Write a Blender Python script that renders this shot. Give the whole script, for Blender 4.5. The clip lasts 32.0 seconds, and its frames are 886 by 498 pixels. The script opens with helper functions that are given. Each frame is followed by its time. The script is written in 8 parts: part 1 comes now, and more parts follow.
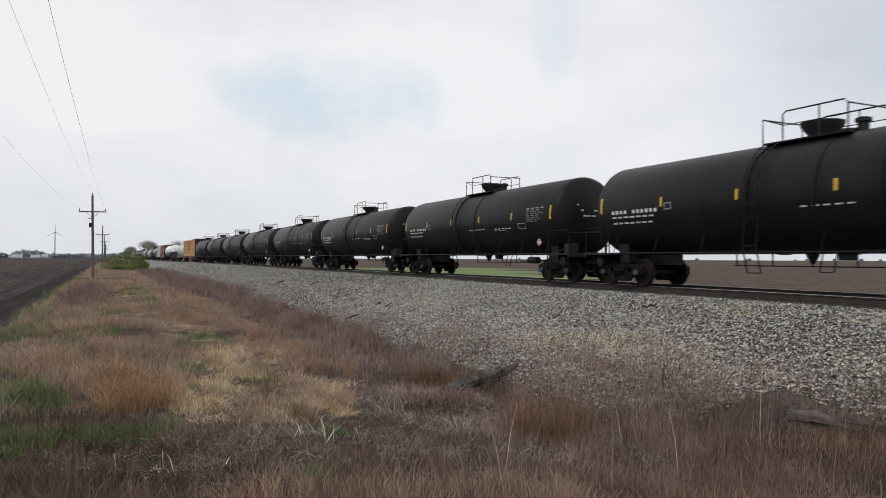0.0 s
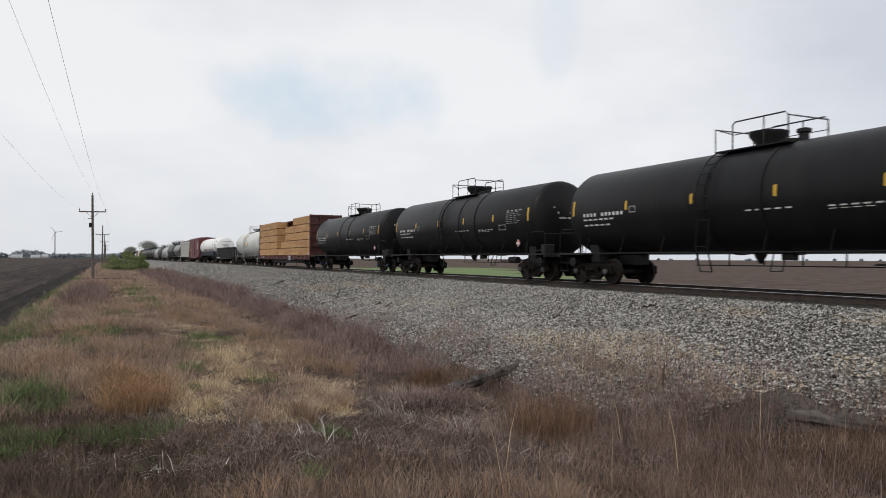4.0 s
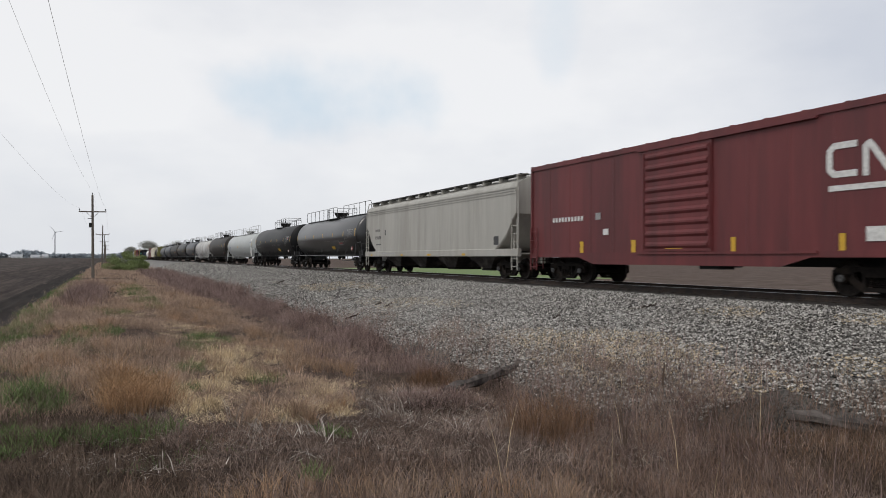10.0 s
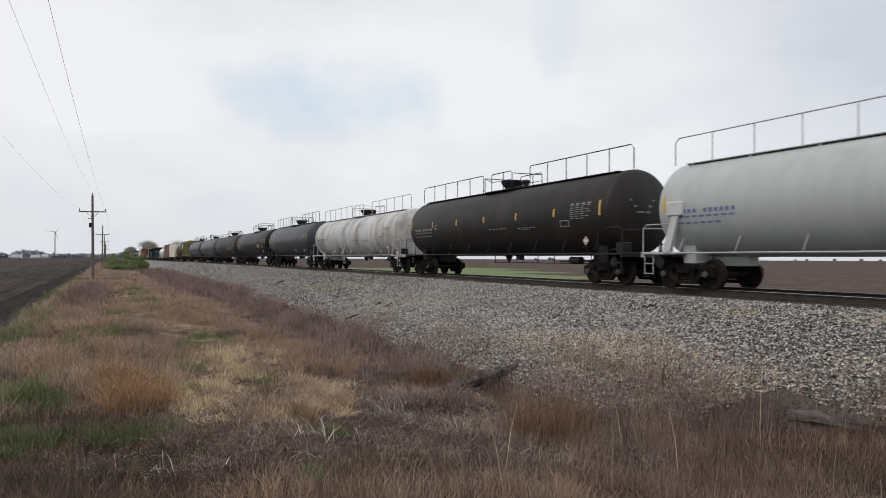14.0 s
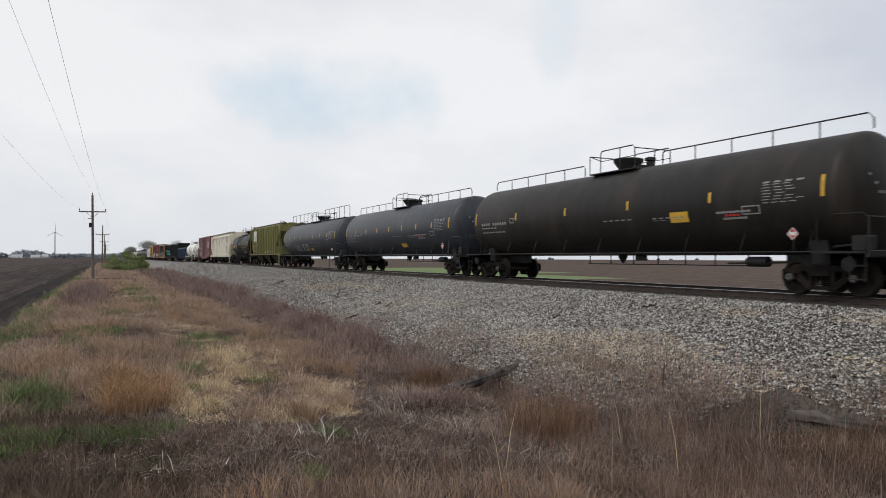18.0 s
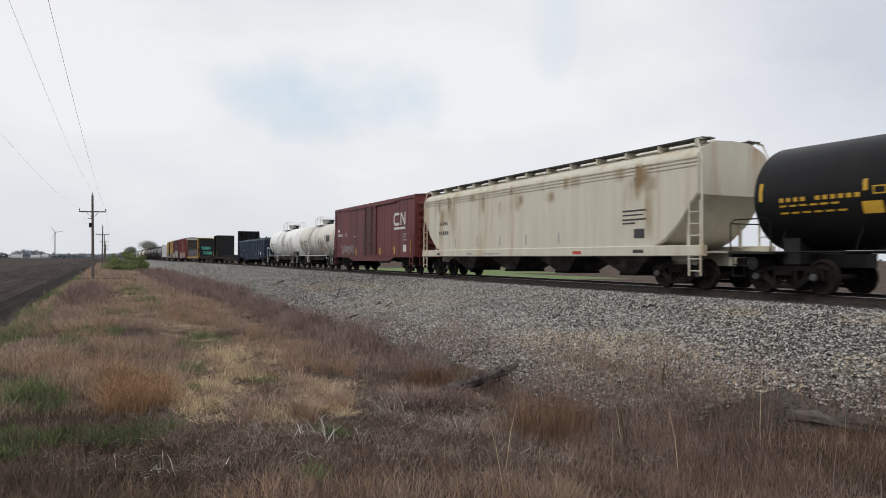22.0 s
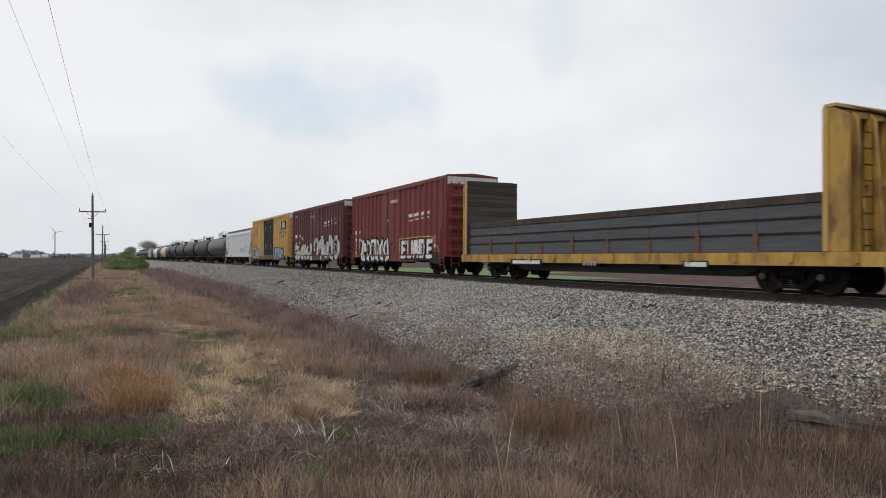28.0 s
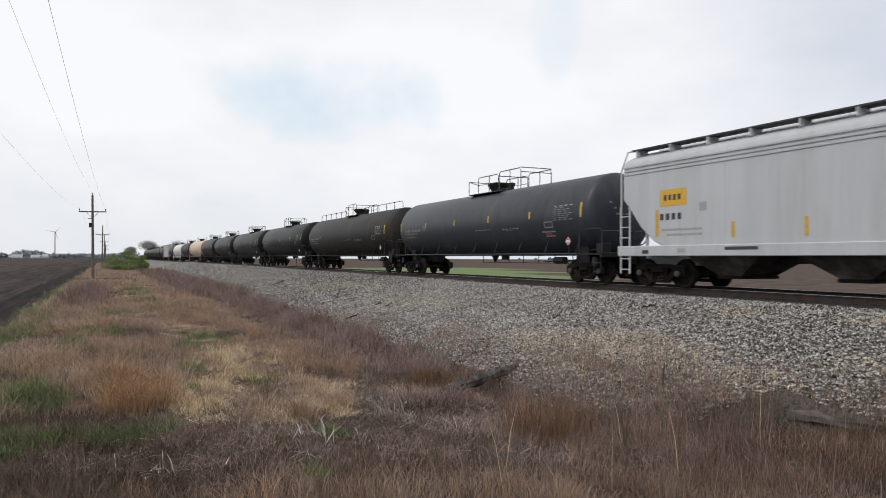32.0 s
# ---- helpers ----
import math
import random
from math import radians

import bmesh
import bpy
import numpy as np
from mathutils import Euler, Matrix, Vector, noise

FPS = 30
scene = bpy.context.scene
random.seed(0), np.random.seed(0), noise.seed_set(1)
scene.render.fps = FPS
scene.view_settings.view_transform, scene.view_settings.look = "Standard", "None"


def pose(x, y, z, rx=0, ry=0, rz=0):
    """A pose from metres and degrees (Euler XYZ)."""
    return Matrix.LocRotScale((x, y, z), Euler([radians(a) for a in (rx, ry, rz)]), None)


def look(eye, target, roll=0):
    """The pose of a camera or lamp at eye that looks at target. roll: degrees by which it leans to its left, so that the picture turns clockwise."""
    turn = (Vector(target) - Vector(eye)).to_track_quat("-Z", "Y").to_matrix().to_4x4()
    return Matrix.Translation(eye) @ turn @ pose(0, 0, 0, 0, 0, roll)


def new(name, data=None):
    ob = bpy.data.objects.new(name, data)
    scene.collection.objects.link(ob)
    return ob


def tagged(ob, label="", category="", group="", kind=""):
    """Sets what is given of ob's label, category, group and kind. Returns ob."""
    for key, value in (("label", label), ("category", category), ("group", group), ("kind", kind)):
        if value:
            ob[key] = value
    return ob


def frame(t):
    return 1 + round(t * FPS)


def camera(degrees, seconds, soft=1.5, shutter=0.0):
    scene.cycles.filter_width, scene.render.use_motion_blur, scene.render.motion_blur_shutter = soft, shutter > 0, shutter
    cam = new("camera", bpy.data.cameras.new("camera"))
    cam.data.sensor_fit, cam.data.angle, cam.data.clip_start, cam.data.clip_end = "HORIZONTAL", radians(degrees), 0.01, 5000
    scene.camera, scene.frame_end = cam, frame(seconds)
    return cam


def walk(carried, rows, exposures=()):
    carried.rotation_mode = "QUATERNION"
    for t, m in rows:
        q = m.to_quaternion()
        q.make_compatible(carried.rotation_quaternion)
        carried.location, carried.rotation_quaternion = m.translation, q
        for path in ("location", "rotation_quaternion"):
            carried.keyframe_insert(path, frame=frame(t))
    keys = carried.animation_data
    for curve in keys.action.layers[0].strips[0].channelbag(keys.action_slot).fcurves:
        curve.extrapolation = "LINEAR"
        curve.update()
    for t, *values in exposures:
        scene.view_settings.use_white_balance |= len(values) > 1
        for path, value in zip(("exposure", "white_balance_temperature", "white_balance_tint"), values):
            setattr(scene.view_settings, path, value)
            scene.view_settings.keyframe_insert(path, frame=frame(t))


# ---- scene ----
# Plan: the track runs along +y at x = TRACK, rail tops at z = 0; the camera stands at x = 0, y = 0.
TRACK = 17.62
SPEED = 22.36
EYE = (0.0, 0.0, 0.91)
cam = camera(64.4, 32.0, soft=0.95, shutter=0.12)
VIEW = pose(*EYE, 0, 0, -25.57) @ pose(0, 0, 0, 90.78, 0, 0) @ pose(0, 0, 0, 0, 0, 0.25)
walk(cam, [(0, VIEW), (32, VIEW)], [(0, -0.05), (26, -0.05), (29, -0.01), (30, 0.06), (32, 0.08)])

# ---------------------------------------------------------------- world and sun
world = bpy.data.worlds.new("overcast_sky")
scene.world = world
world.use_nodes = True
wn, wl = world.node_tree.nodes, world.node_tree.links
wn.clear()
w_out, w_bg = wn.new("ShaderNodeOutputWorld"), wn.new("ShaderNodeBackground")
w_sky = wn.new("ShaderNodeTexSky")
w_sky.sky_type, w_sky.sun_disc = "NISHITA", False
w_sky.sun_elevation, w_sky.sun_rotation = radians(48), radians(240)
w_co, w_map = wn.new("ShaderNodeTexCoord"), wn.new("ShaderNodeMapping")
w_map.inputs["Scale"].default_value = (1.0, 1.0, 2.2)
w_no, w_ramp, w_mix = wn.new("ShaderNodeTexNoise"), wn.new("ShaderNodeValToRGB"), wn.new("ShaderNodeMix")
w_no.inputs["Scale"].default_value, w_no.inputs["Detail"].default_value = 1.7, 6.0
w_no.inputs["Roughness"].default_value = 0.5
w_ramp.color_ramp.elements[0].position, w_ramp.color_ramp.elements[1].position = 0.33, 0.62
w_ramp.color_ramp.elements[0].color = (5.75, 6.0, 6.6, 1)
w_ramp.color_ramp.elements[1].color = (8.2, 8.2, 8.3, 1)
w_mix.data_type = "RGBA"
w_mix.inputs[0].default_value = 0.93
wl.new(w_co.outputs["Generated"], w_map.inputs["Vector"])
wl.new(w_map.outputs["Vector"], w_no.inputs["Vector"])
wl.new(w_no.outputs["Fac"], w_ramp.inputs["Fac"])
wl.new(w_sky.outputs["Color"], w_mix.inputs[6])
wl.new(w_ramp.outputs["Color"], w_mix.inputs[7])
# a thin place in the clouds, where the blue shows through
w_gap = None
for centre, half, most in (((0.266, 0.938, 0.222), (0.15, 0.062), 0.85), ((0.536, 0.782, 0.318), (0.035, 0.075), 0.45)):
    c = Vector(centre).normalized()
    r = c.cross(Vector((0, 0, 1))).normalized()
    u = r.cross(c)
    terms = []
    for axis, size in ((r, half[0]), (u, half[1])):
        dt, dv, sq = wn.new("ShaderNodeVectorMath"), wn.new("ShaderNodeMath"), wn.new("ShaderNodeMath")
        dt.operation, dv.operation, sq.operation = "DOT_PRODUCT", "DIVIDE", "MULTIPLY"
        dt.inputs[1].default_value, dv.inputs[1].default_value = axis, size
        wl.new(w_co.outputs["Generated"], dt.inputs[0])
        wl.new(dt.outputs["Value"], dv.inputs[0])
        wl.new(dv.outputs[0], sq.inputs[0])
        wl.new(dv.outputs[0], sq.inputs[1])
        terms.append(sq)
    su, wv, ed = wn.new("ShaderNodeMath"), wn.new("ShaderNodeMath"), wn.new("ShaderNodeMapRange")
    su.operation, wv.operation = "ADD", "MULTIPLY_ADD"
    wl.new(terms[0].outputs[0], su.inputs[0])
    wl.new(terms[1].outputs[0], su.inputs[1])
    n2 = wn.new("ShaderNodeTexNoise")
    n2.inputs["Scale"].default_value, n2.inputs["Detail"].default_value = 9.0, 4.0
    wl.new(w_co.outputs["Generated"], n2.inputs["Vector"])
    wl.new(n2.outputs["Fac"], wv.inputs[0])
    wv.inputs[1].default_value = 3.0
    wl.new(su.outputs[0], wv.inputs[2])
    ed.interpolation_type = "SMOOTHSTEP"
    ed.inputs["From Min"].default_value, ed.inputs["From Max"].default_value = 1.1, 2.9
    ed.inputs["To Min"].default_value, ed.inputs["To Max"].default_value = most, 0.0
    wl.new(wv.outputs[0], ed.inputs["Value"])
    g = wn.new("ShaderNodeMix")
    g.data_type = "RGBA"
    g.inputs[7].default_value = (5.2, 6.3, 7.3, 1)
    wl.new(ed.outputs["Result"], g.inputs[0])
    wl.new(w_gap.outputs[2] if w_gap else w_mix.outputs[2], g.inputs[6])
    w_gap = g
# thicker air near the horizon
w_sep, w_low, w_hz = wn.new("ShaderNodeSeparateXYZ"), wn.new("ShaderNodeMapRange"), wn.new("ShaderNodeMix")
wl.new(w_co.outputs["Generated"], w_sep.inputs[0])
w_low.interpolation_type = "SMOOTHSTEP"
w_low.inputs["From Min"].default_value, w_low.inputs["From Max"].default_value = 0.0, 0.10
w_low.inputs["To Min"].default_value, w_low.inputs["To Max"].default_value = 0.55, 0.0
wl.new(w_sep.outputs["Z"], w_low.inputs["Value"])
w_hz.data_type = "RGBA"
w_hz.inputs[7].default_value = (5.9, 6.2, 6.7, 1)
wl.new(w_low.outputs["Result"], w_hz.inputs[0])
wl.new(w_gap.outputs[2], w_hz.inputs[6])
wl.new(w_hz.outputs[2], w_bg.inputs["Color"])
wl.new(w_bg.outputs["Background"], w_out.inputs["Surface"])
w_bg.inputs["Strength"].default_value = 0.115
sun = new("sun", bpy.data.lights.new("sun", "SUN"))
sun.data.energy, sun.data.angle, sun.data.color = 1.15, radians(16), (1.0, 0.95, 0.88)
sun.matrix_world = look((0, 0, 60), (30, 17, 60 - 38))

# ---------------------------------------------------------------- materials
MATS = {}


def surf(name, c1, c2=None, scale=6.0, rough=0.6, metal=0.0, c3=None, scale3=0.7, cover=0.5, bump=0.0, stretch=(1, 1, 1),
         island=0.0, vary=0.0, detail=6.0, spec=0.5):
    """A surface of two colours mixed by fine grain, and a third one in larger stains."""
    if name in MATS:
        return MATS[name]
    m = bpy.data.materials.new(name)
    m.use_nodes = True
    n, l = m.node_tree.nodes, m.node_tree.links
    b = n["Principled BSDF"]
    c2 = c2 or tuple(v * 0.8 for v in c1)
    co, mp = n.new("ShaderNodeTexCoord"), n.new("ShaderNodeMapping")
    mp.inputs["Scale"].default_value = stretch
    no, ra = n.new("ShaderNodeTexNoise"), n.new("ShaderNodeValToRGB")
    no.inputs["Scale"].default_value, no.inputs["Detail"].default_value = scale, detail
    ra.color_ramp.elements[0].position, ra.color_ramp.elements[1].position = 0.35, 0.65
    ra.color_ramp.elements[0].color, ra.color_ramp.elements[1].color = (*c1, 1), (*c2, 1)
    l.new(co.outputs["Object"], mp.inputs["Vector"])
    l.new(mp.outputs["Vector"], no.inputs["Vector"])
    l.new(no.outputs["Fac"], ra.inputs["Fac"])
    out = ra.outputs["Color"]
    if c3:
        n3, r3, mx = n.new("ShaderNodeTexNoise"), n.new("ShaderNodeValToRGB"), n.new("ShaderNodeMix")
        n3.inputs["Scale"].default_value, n3.inputs["Detail"].default_value = scale3, 8.0
        n3.inputs["Roughness"].default_value = 0.65
        r3.color_ramp.elements[0].position, r3.color_ramp.elements[1].position = 1 - cover - 0.1, 1 - cover + 0.12
        mx.data_type = "RGBA"
        mx.inputs[7].default_value = (*c3, 1)
        l.new(mp.outputs["Vector"], n3.inputs["Vector"])
        l.new(n3.outputs["Fac"], r3.inputs["Fac"])
        l.new(r3.outputs["Color"], mx.inputs[0])
        l.new(out, mx.inputs[6])
        out = mx.outputs[2]
    if island or vary:
        src = n.new("ShaderNodeNewGeometry") if island else n.new("ShaderNodeObjectInfo")
        mr, hs = n.new("ShaderNodeMapRange"), n.new("ShaderNodeHueSaturation")
        a = island or vary
        mr.inputs["To Min"].default_value, mr.inputs["To Max"].default_value = 1 - a, 1 + a
        l.new(src.outputs["Random Per Island"] if island else src.outputs["Random"], mr.inputs["Value"])
        l.new(mr.outputs["Result"], hs.inputs["Value"])
        l.new(out, hs.inputs["Color"])
        out = hs.outputs["Color"]
    l.new(out, b.inputs["Base Color"])
    b.inputs["Roughness"].default_value, b.inputs["Metallic"].default_value = rough, metal
    b.inputs["Specular IOR Level"].default_value = spec
    if bump:
        bu = n.new("ShaderNodeBump")
        bu.inputs["Strength"].default_value, bu.inputs["Distance"].default_value = bump, 0.02
        l.new(no.outputs["Fac"], bu.inputs["Height"])
        l.new(bu.outputs["Normal"], b.inputs["Normal"])
    MATS[name] = m
    return m


STREAK = (1, 1, 0.12)


def soft(name, c1, c2, scale=2.0, most=0.9, stretch=(1, 1, 0.3)):
    """A stain that thins out towards its edges and in patches."""
    m = surf(name, c1, c2, 4, 0.75, stretch=stretch, spec=0.2)
    n, l = m.node_tree.nodes, m.node_tree.links
    co, mp, no, sp = n.new("ShaderNodeTexCoord"), n.new("ShaderNodeMapping"), n.new("ShaderNodeTexNoise"), n.new("ShaderNodeSeparateXYZ")
    mp.inputs["Scale"].default_value = stretch
    no.inputs["Scale"].default_value, no.inputs["Detail"].default_value = scale, 6.0
    l.new(co.outputs["Object"], mp.inputs["Vector"])
    l.new(mp.outputs["Vector"], no.inputs["Vector"])
    l.new(co.outputs["Generated"], sp.inputs[0])
    cover = n.new("ShaderNodeMapRange")
    cover.inputs["From Min"].default_value, cover.inputs["From Max"].default_value, cover.inputs["To Max"].default_value = 0.36, 0.66, most
    l.new(no.outputs["Fac"], cover.inputs["Value"])
    out = cover.outputs["Result"]
    for axis in ("Y", "Z"):
        pp, mr, mu = n.new("ShaderNodeMath"), n.new("ShaderNodeMapRange"), n.new("ShaderNodeMath")
        pp.operation, mu.operation = "PINGPONG", "MULTIPLY"
        pp.inputs[1].default_value = 0.5
        mr.interpolation_type = "SMOOTHSTEP"
        mr.inputs["From Max"].default_value = 0.38
        l.new(sp.outputs[axis], pp.inputs[0])
        l.new(pp.outputs[0], mr.inputs["Value"])
        l.new(mr.outputs["Result"], mu.inputs[0])
        l.new(out, mu.inputs[1])
        out = mu.outputs[0]
    l.new(out, n["Principled BSDF"].inputs["Alpha"])
    return m


black = surf("black_tank_paint", (0.0065, 0.0068, 0.0076), (0.0095, 0.0098, 0.0106), 3, 0.44, c3=(0.0140, 0.0135, 0.0130), scale3=0.8, cover=0.4, stretch=(1, 1, 0.3), spec=0.18)
glossblack = surf("glossy_black_tank_paint", (0.010, 0.0105, 0.0115), (0.015, 0.0155, 0.0165), 3, 0.30, c3=(0.020, 0.020, 0.020), scale3=0.8, cover=0.4, stretch=(1, 1, 0.3), spec=0.75)
blueblack = surf("blue_black_tank_paint", (0.021, 0.0255, 0.033), (0.031, 0.037, 0.047), 3, 0.45, c3=(0.052, 0.054, 0.059), scale3=0.8, cover=0.38, stretch=(1, 1, 0.3), spec=0.45)
brownblack = surf("brown_black_tank_paint", (0.009, 0.0078, 0.007), (0.015, 0.013, 0.011), 3, 0.55, c3=(0.030, 0.023, 0.018), scale3=0.9, cover=0.45, stretch=(1, 1, 0.25), spec=0.35)
greytank = surf("grey_green_tank_paint", (0.385, 0.405, 0.40), (0.44, 0.46, 0.452), 2, 0.5, c3=(0.32, 0.325, 0.31), scale3=0.8, cover=0.3, stretch=STREAK)
greytank2 = surf("pale_grey_fitting_paint", (0.46, 0.48, 0.46), (0.54, 0.55, 0.53), 4, 0.5)
whitetank = surf("white_tank_paint", (0.59, 0.60, 0.565), (0.67, 0.68, 0.645), 2, 0.45, c3=(0.45, 0.41, 0.34), scale3=1.1, cover=0.33, stretch=STREAK)
whiteclean = surf("clean_white_tank_paint", (0.84, 0.84, 0.82), (0.88, 0.88, 0.86), 2, 0.45, c3=(0.66, 0.63, 0.57), scale3=1.0, cover=0.25, stretch=STREAK)
creamtank = surf("cream_white_tank_paint", (0.62, 0.60, 0.54), (0.70, 0.68, 0.62), 2, 0.5, c3=(0.40, 0.34, 0.27), scale3=1.0, cover=0.36, stretch=STREAK)
grimeframe = surf("grimy_grey_frame_paint", (0.07, 0.062, 0.055), (0.15, 0.135, 0.12), 5, 0.7, c3=(0.05, 0.035, 0.028), scale3=1.5, cover=0.45)
bluemark = surf("blue_stencil", (0.10, 0.13, 0.30), (0.15, 0.18, 0.34), 14, 0.6)
greymark = surf("grey_stencil", (0.30, 0.30, 0.30), (0.40, 0.40, 0.40), 14, 0.6)
dirtywhite = surf("dirty_white_tank_paint", (0.46, 0.46, 0.45), (0.56, 0.56, 0.55), 3, 0.6, c3=(0.24, 0.21, 0.19), scale3=0.9, cover=0.45, stretch=(1, 1, 0.4))
tantank = surf("tan_tank_paint", (0.55, 0.43, 0.33), (0.62, 0.50, 0.40), 3, 0.6)
running = surf("dusty_black_running_gear", (0.0060, 0.0048, 0.0042), (0.013, 0.0105, 0.0092), 9, 0.85, c3=(0.028, 0.021, 0.0165), scale3=2, cover=0.4, bump=0.3, spec=0.15)
frameblk = surf("black_frame_paint", (0.010, 0.010, 0.0105), (0.018, 0.0175, 0.0175), 5, 0.6, spec=0.35)
wheelmat = surf("worn_wheel_steel", (0.012, 0.0095, 0.008), (0.024, 0.019, 0.016), 8, 0.7, 0.1, spec=0.2)
tread = surf("polished_rail_steel", (0.55, 0.55, 0.56), (0.45, 0.45, 0.46), 12, 0.28, 0.9)
railside = surf("rusty_rail_steel", (0.035, 0.024, 0.019), (0.06, 0.040, 0.030), 14, 0.85, c3=(0.025, 0.02, 0.018), scale3=3)
capblue = surf("blue_bearing_cap", (0.05, 0.10, 0.22), (0.03, 0.06, 0.13), 8, 0.6)
capgrey = surf("grey_bearing_cap", (0.10, 0.10, 0.10), (0.05, 0.05, 0.05), 8, 0.6)
yellow = surf("yellow_reflector", (0.62, 0.38, 0.03), (0.52, 0.31, 0.03), 8, 0.5)
white = surf("white_stencil", (0.72, 0.72, 0.70), (0.55, 0.55, 0.53), 14, 0.6)
dimwhite = surf("faded_white_stencil", (0.34, 0.34, 0.33), (0.22, 0.22, 0.22), 20, 0.7)
dark = surf("dark_stencil", (0.03, 0.03, 0.035), (0.06, 0.06, 0.06), 14, 0.6)
redplac = surf("red_placard", (0.55, 0.04, 0.03), (0.45, 0.04, 0.03), 10, 0.5)
cnred = surf("oxide_red_paint", (0.118, 0.023, 0.025), (0.148, 0.030, 0.031), 3, 0.55, c3=(0.082, 0.021, 0.022), scale3=0.9, cover=0.45, stretch=STREAK)
cndoor = surf("dark_oxide_door_paint", (0.082, 0.020, 0.022), (0.110, 0.026, 0.027), 3, 0.55, c3=(0.05, 0.018, 0.018), scale3=1.2, cover=0.45, stretch=STREAK)
ochre = surf("faded_ochre_stripe", (0.42, 0.32, 0.12), (0.36, 0.27, 0.10), 8, 0.6)
bnred = surf("weathered_maroon_paint", (0.135, 0.024, 0.024), (0.17, 0.032, 0.030), 3, 0.62, c3=(0.09, 0.022, 0.022), scale3=1.0, cover=0.42, stretch=STREAK)
bnred2 = surf("dark_maroon_paint", (0.078, 0.019, 0.022), (0.100, 0.025, 0.027), 3, 0.62, c3=(0.065, 0.018, 0.02), scale3=1.0, cover=0.42, stretch=STREAK)
cbred = surf("brown_red_paint", (0.085, 0.020, 0.017), (0.12, 0.03, 0.024), 4, 0.65, c3=(0.05, 0.016, 0.014), scale3=1.2, cover=0.5, stretch=STREAK)
ttxyel = surf("faded_yellow_paint", (0.42, 0.265, 0.070), (0.48, 0.31, 0.088), 3, 0.6, c3=(0.33, 0.20, 0.06), scale3=1.0, cover=0.36, stretch=STREAK)
flatyel = surf("rusty_yellow_paint", (0.40, 0.24, 0.045), (0.48, 0.30, 0.065), 4, 0.65, c3=(0.15, 0.075, 0.04), scale3=1.4, cover=0.46, stretch=(1, 1, 0.5))
hopgrey = surf("grey_hopper_paint", (0.36, 0.35, 0.32), (0.41, 0.40, 0.365), 3, 0.6, c3=(0.29, 0.275, 0.245), scale3=0.9, cover=0.42, stretch=STREAK)
hopcream = surf("rust_stained_cream_hopper_paint", (0.56, 0.53, 0.43), (0.62, 0.59, 0.49), 3, 0.6, c3=(0.40, 0.25, 0.12), scale3=1.0, cover=0.37, stretch=STREAK)
hopwhite = surf("white_hopper_paint", (0.455, 0.475, 0.49), (0.50, 0.52, 0.535), 3, 0.55, c3=(0.385, 0.39, 0.385), scale3=0.9, cover=0.35, stretch=STREAK)
hopgreen = surf("olive_green_hopper_paint", (0.122, 0.117, 0.034), (0.155, 0.148, 0.044), 3, 0.65, c3=(0.10, 0.09, 0.025), scale3=1.0, cover=0.42, stretch=STREAK)
navy = surf("navy_blue_gondola_paint", (0.0125, 0.024, 0.050), (0.020, 0.034, 0.066), 3, 0.6, c3=(0.030, 0.036, 0.050), scale3=1.0, cover=0.3, spec=0.3, stretch=STREAK)
tealchord = surf("teal_blue_cover_paint", (0.06, 0.11, 0.14), (0.085, 0.145, 0.175), 4, 0.6)
gonblk = surf("dusty_black_gondola_paint", (0.014, 0.014, 0.015), (0.025, 0.024, 0.0235), 4, 0.65, c3=(0.042, 0.039, 0.036), scale3=1.0, cover=0.4, stretch=STREAK)
creamp = surf("cream_panel_paint", (0.62, 0.55, 0.42), (0.54, 0.47, 0.36), 6, 0.6)
silver = surf("galvanised_roof_steel", (0.50, 0.50, 0.50), (0.40, 0.40, 0.40), 5, 0.5, 0.3)
grating = surf("dark_grating_steel", (0.05, 0.05, 0.05), (0.08, 0.08, 0.08), 20, 0.6, 0.4)
lumber = surf("yellow_pine_bundle", (0.41, 0.225, 0.092), (0.52, 0.30, 0.130), 3, 0.75, c3=(0.31, 0.15, 0.065), scale3=1.1, cover=0.36, stretch=(1, 0.22, 2.2), vary=0.10, bump=0.12)
lumberend = surf("cut_lumber_ends", (0.18, 0.06, 0.03), (0.24, 0.09, 0.045), 10, 0.8)
plank = surf("dark_lading_planks", (0.060, 0.063, 0.070), (0.085, 0.089, 0.097), 3, 0.7, c3=(0.055, 0.052, 0.05), scale3=1.2, cover=0.4, stretch=(1, 0.2, 3))
rustcap = surf("rusty_steel_edge", (0.10, 0.05, 0.035), (0.15, 0.08, 0.055), 6, 0.8)
wallblk = surf("tarred_bulkhead_face", (0.012, 0.013, 0.0145), (0.020, 0.021, 0.023), 3, 0.75, c3=(0.030, 0.028, 0.027), scale3=1.0, cover=0.35, spec=0.2)
woodpole = surf("weathered_utility_pole_wood", (0.09, 0.075, 0.062), (0.14, 0.12, 0.10), 4, 0.85, stretch=(1, 1, 0.05))
wiremat = surf("aluminium_wire", (0.42, 0.42, 0.43), (0.48, 0.48, 0.49), 3, 0.5, 0.2)
tiemat = surf("creosoted_tie_wood", (0.022, 0.018, 0.015), (0.042, 0.034, 0.029), 7, 0.9, stretch=(0.2, 1, 1), vary=0.2)

# ---------------------------------------------------------------- mesh helpers


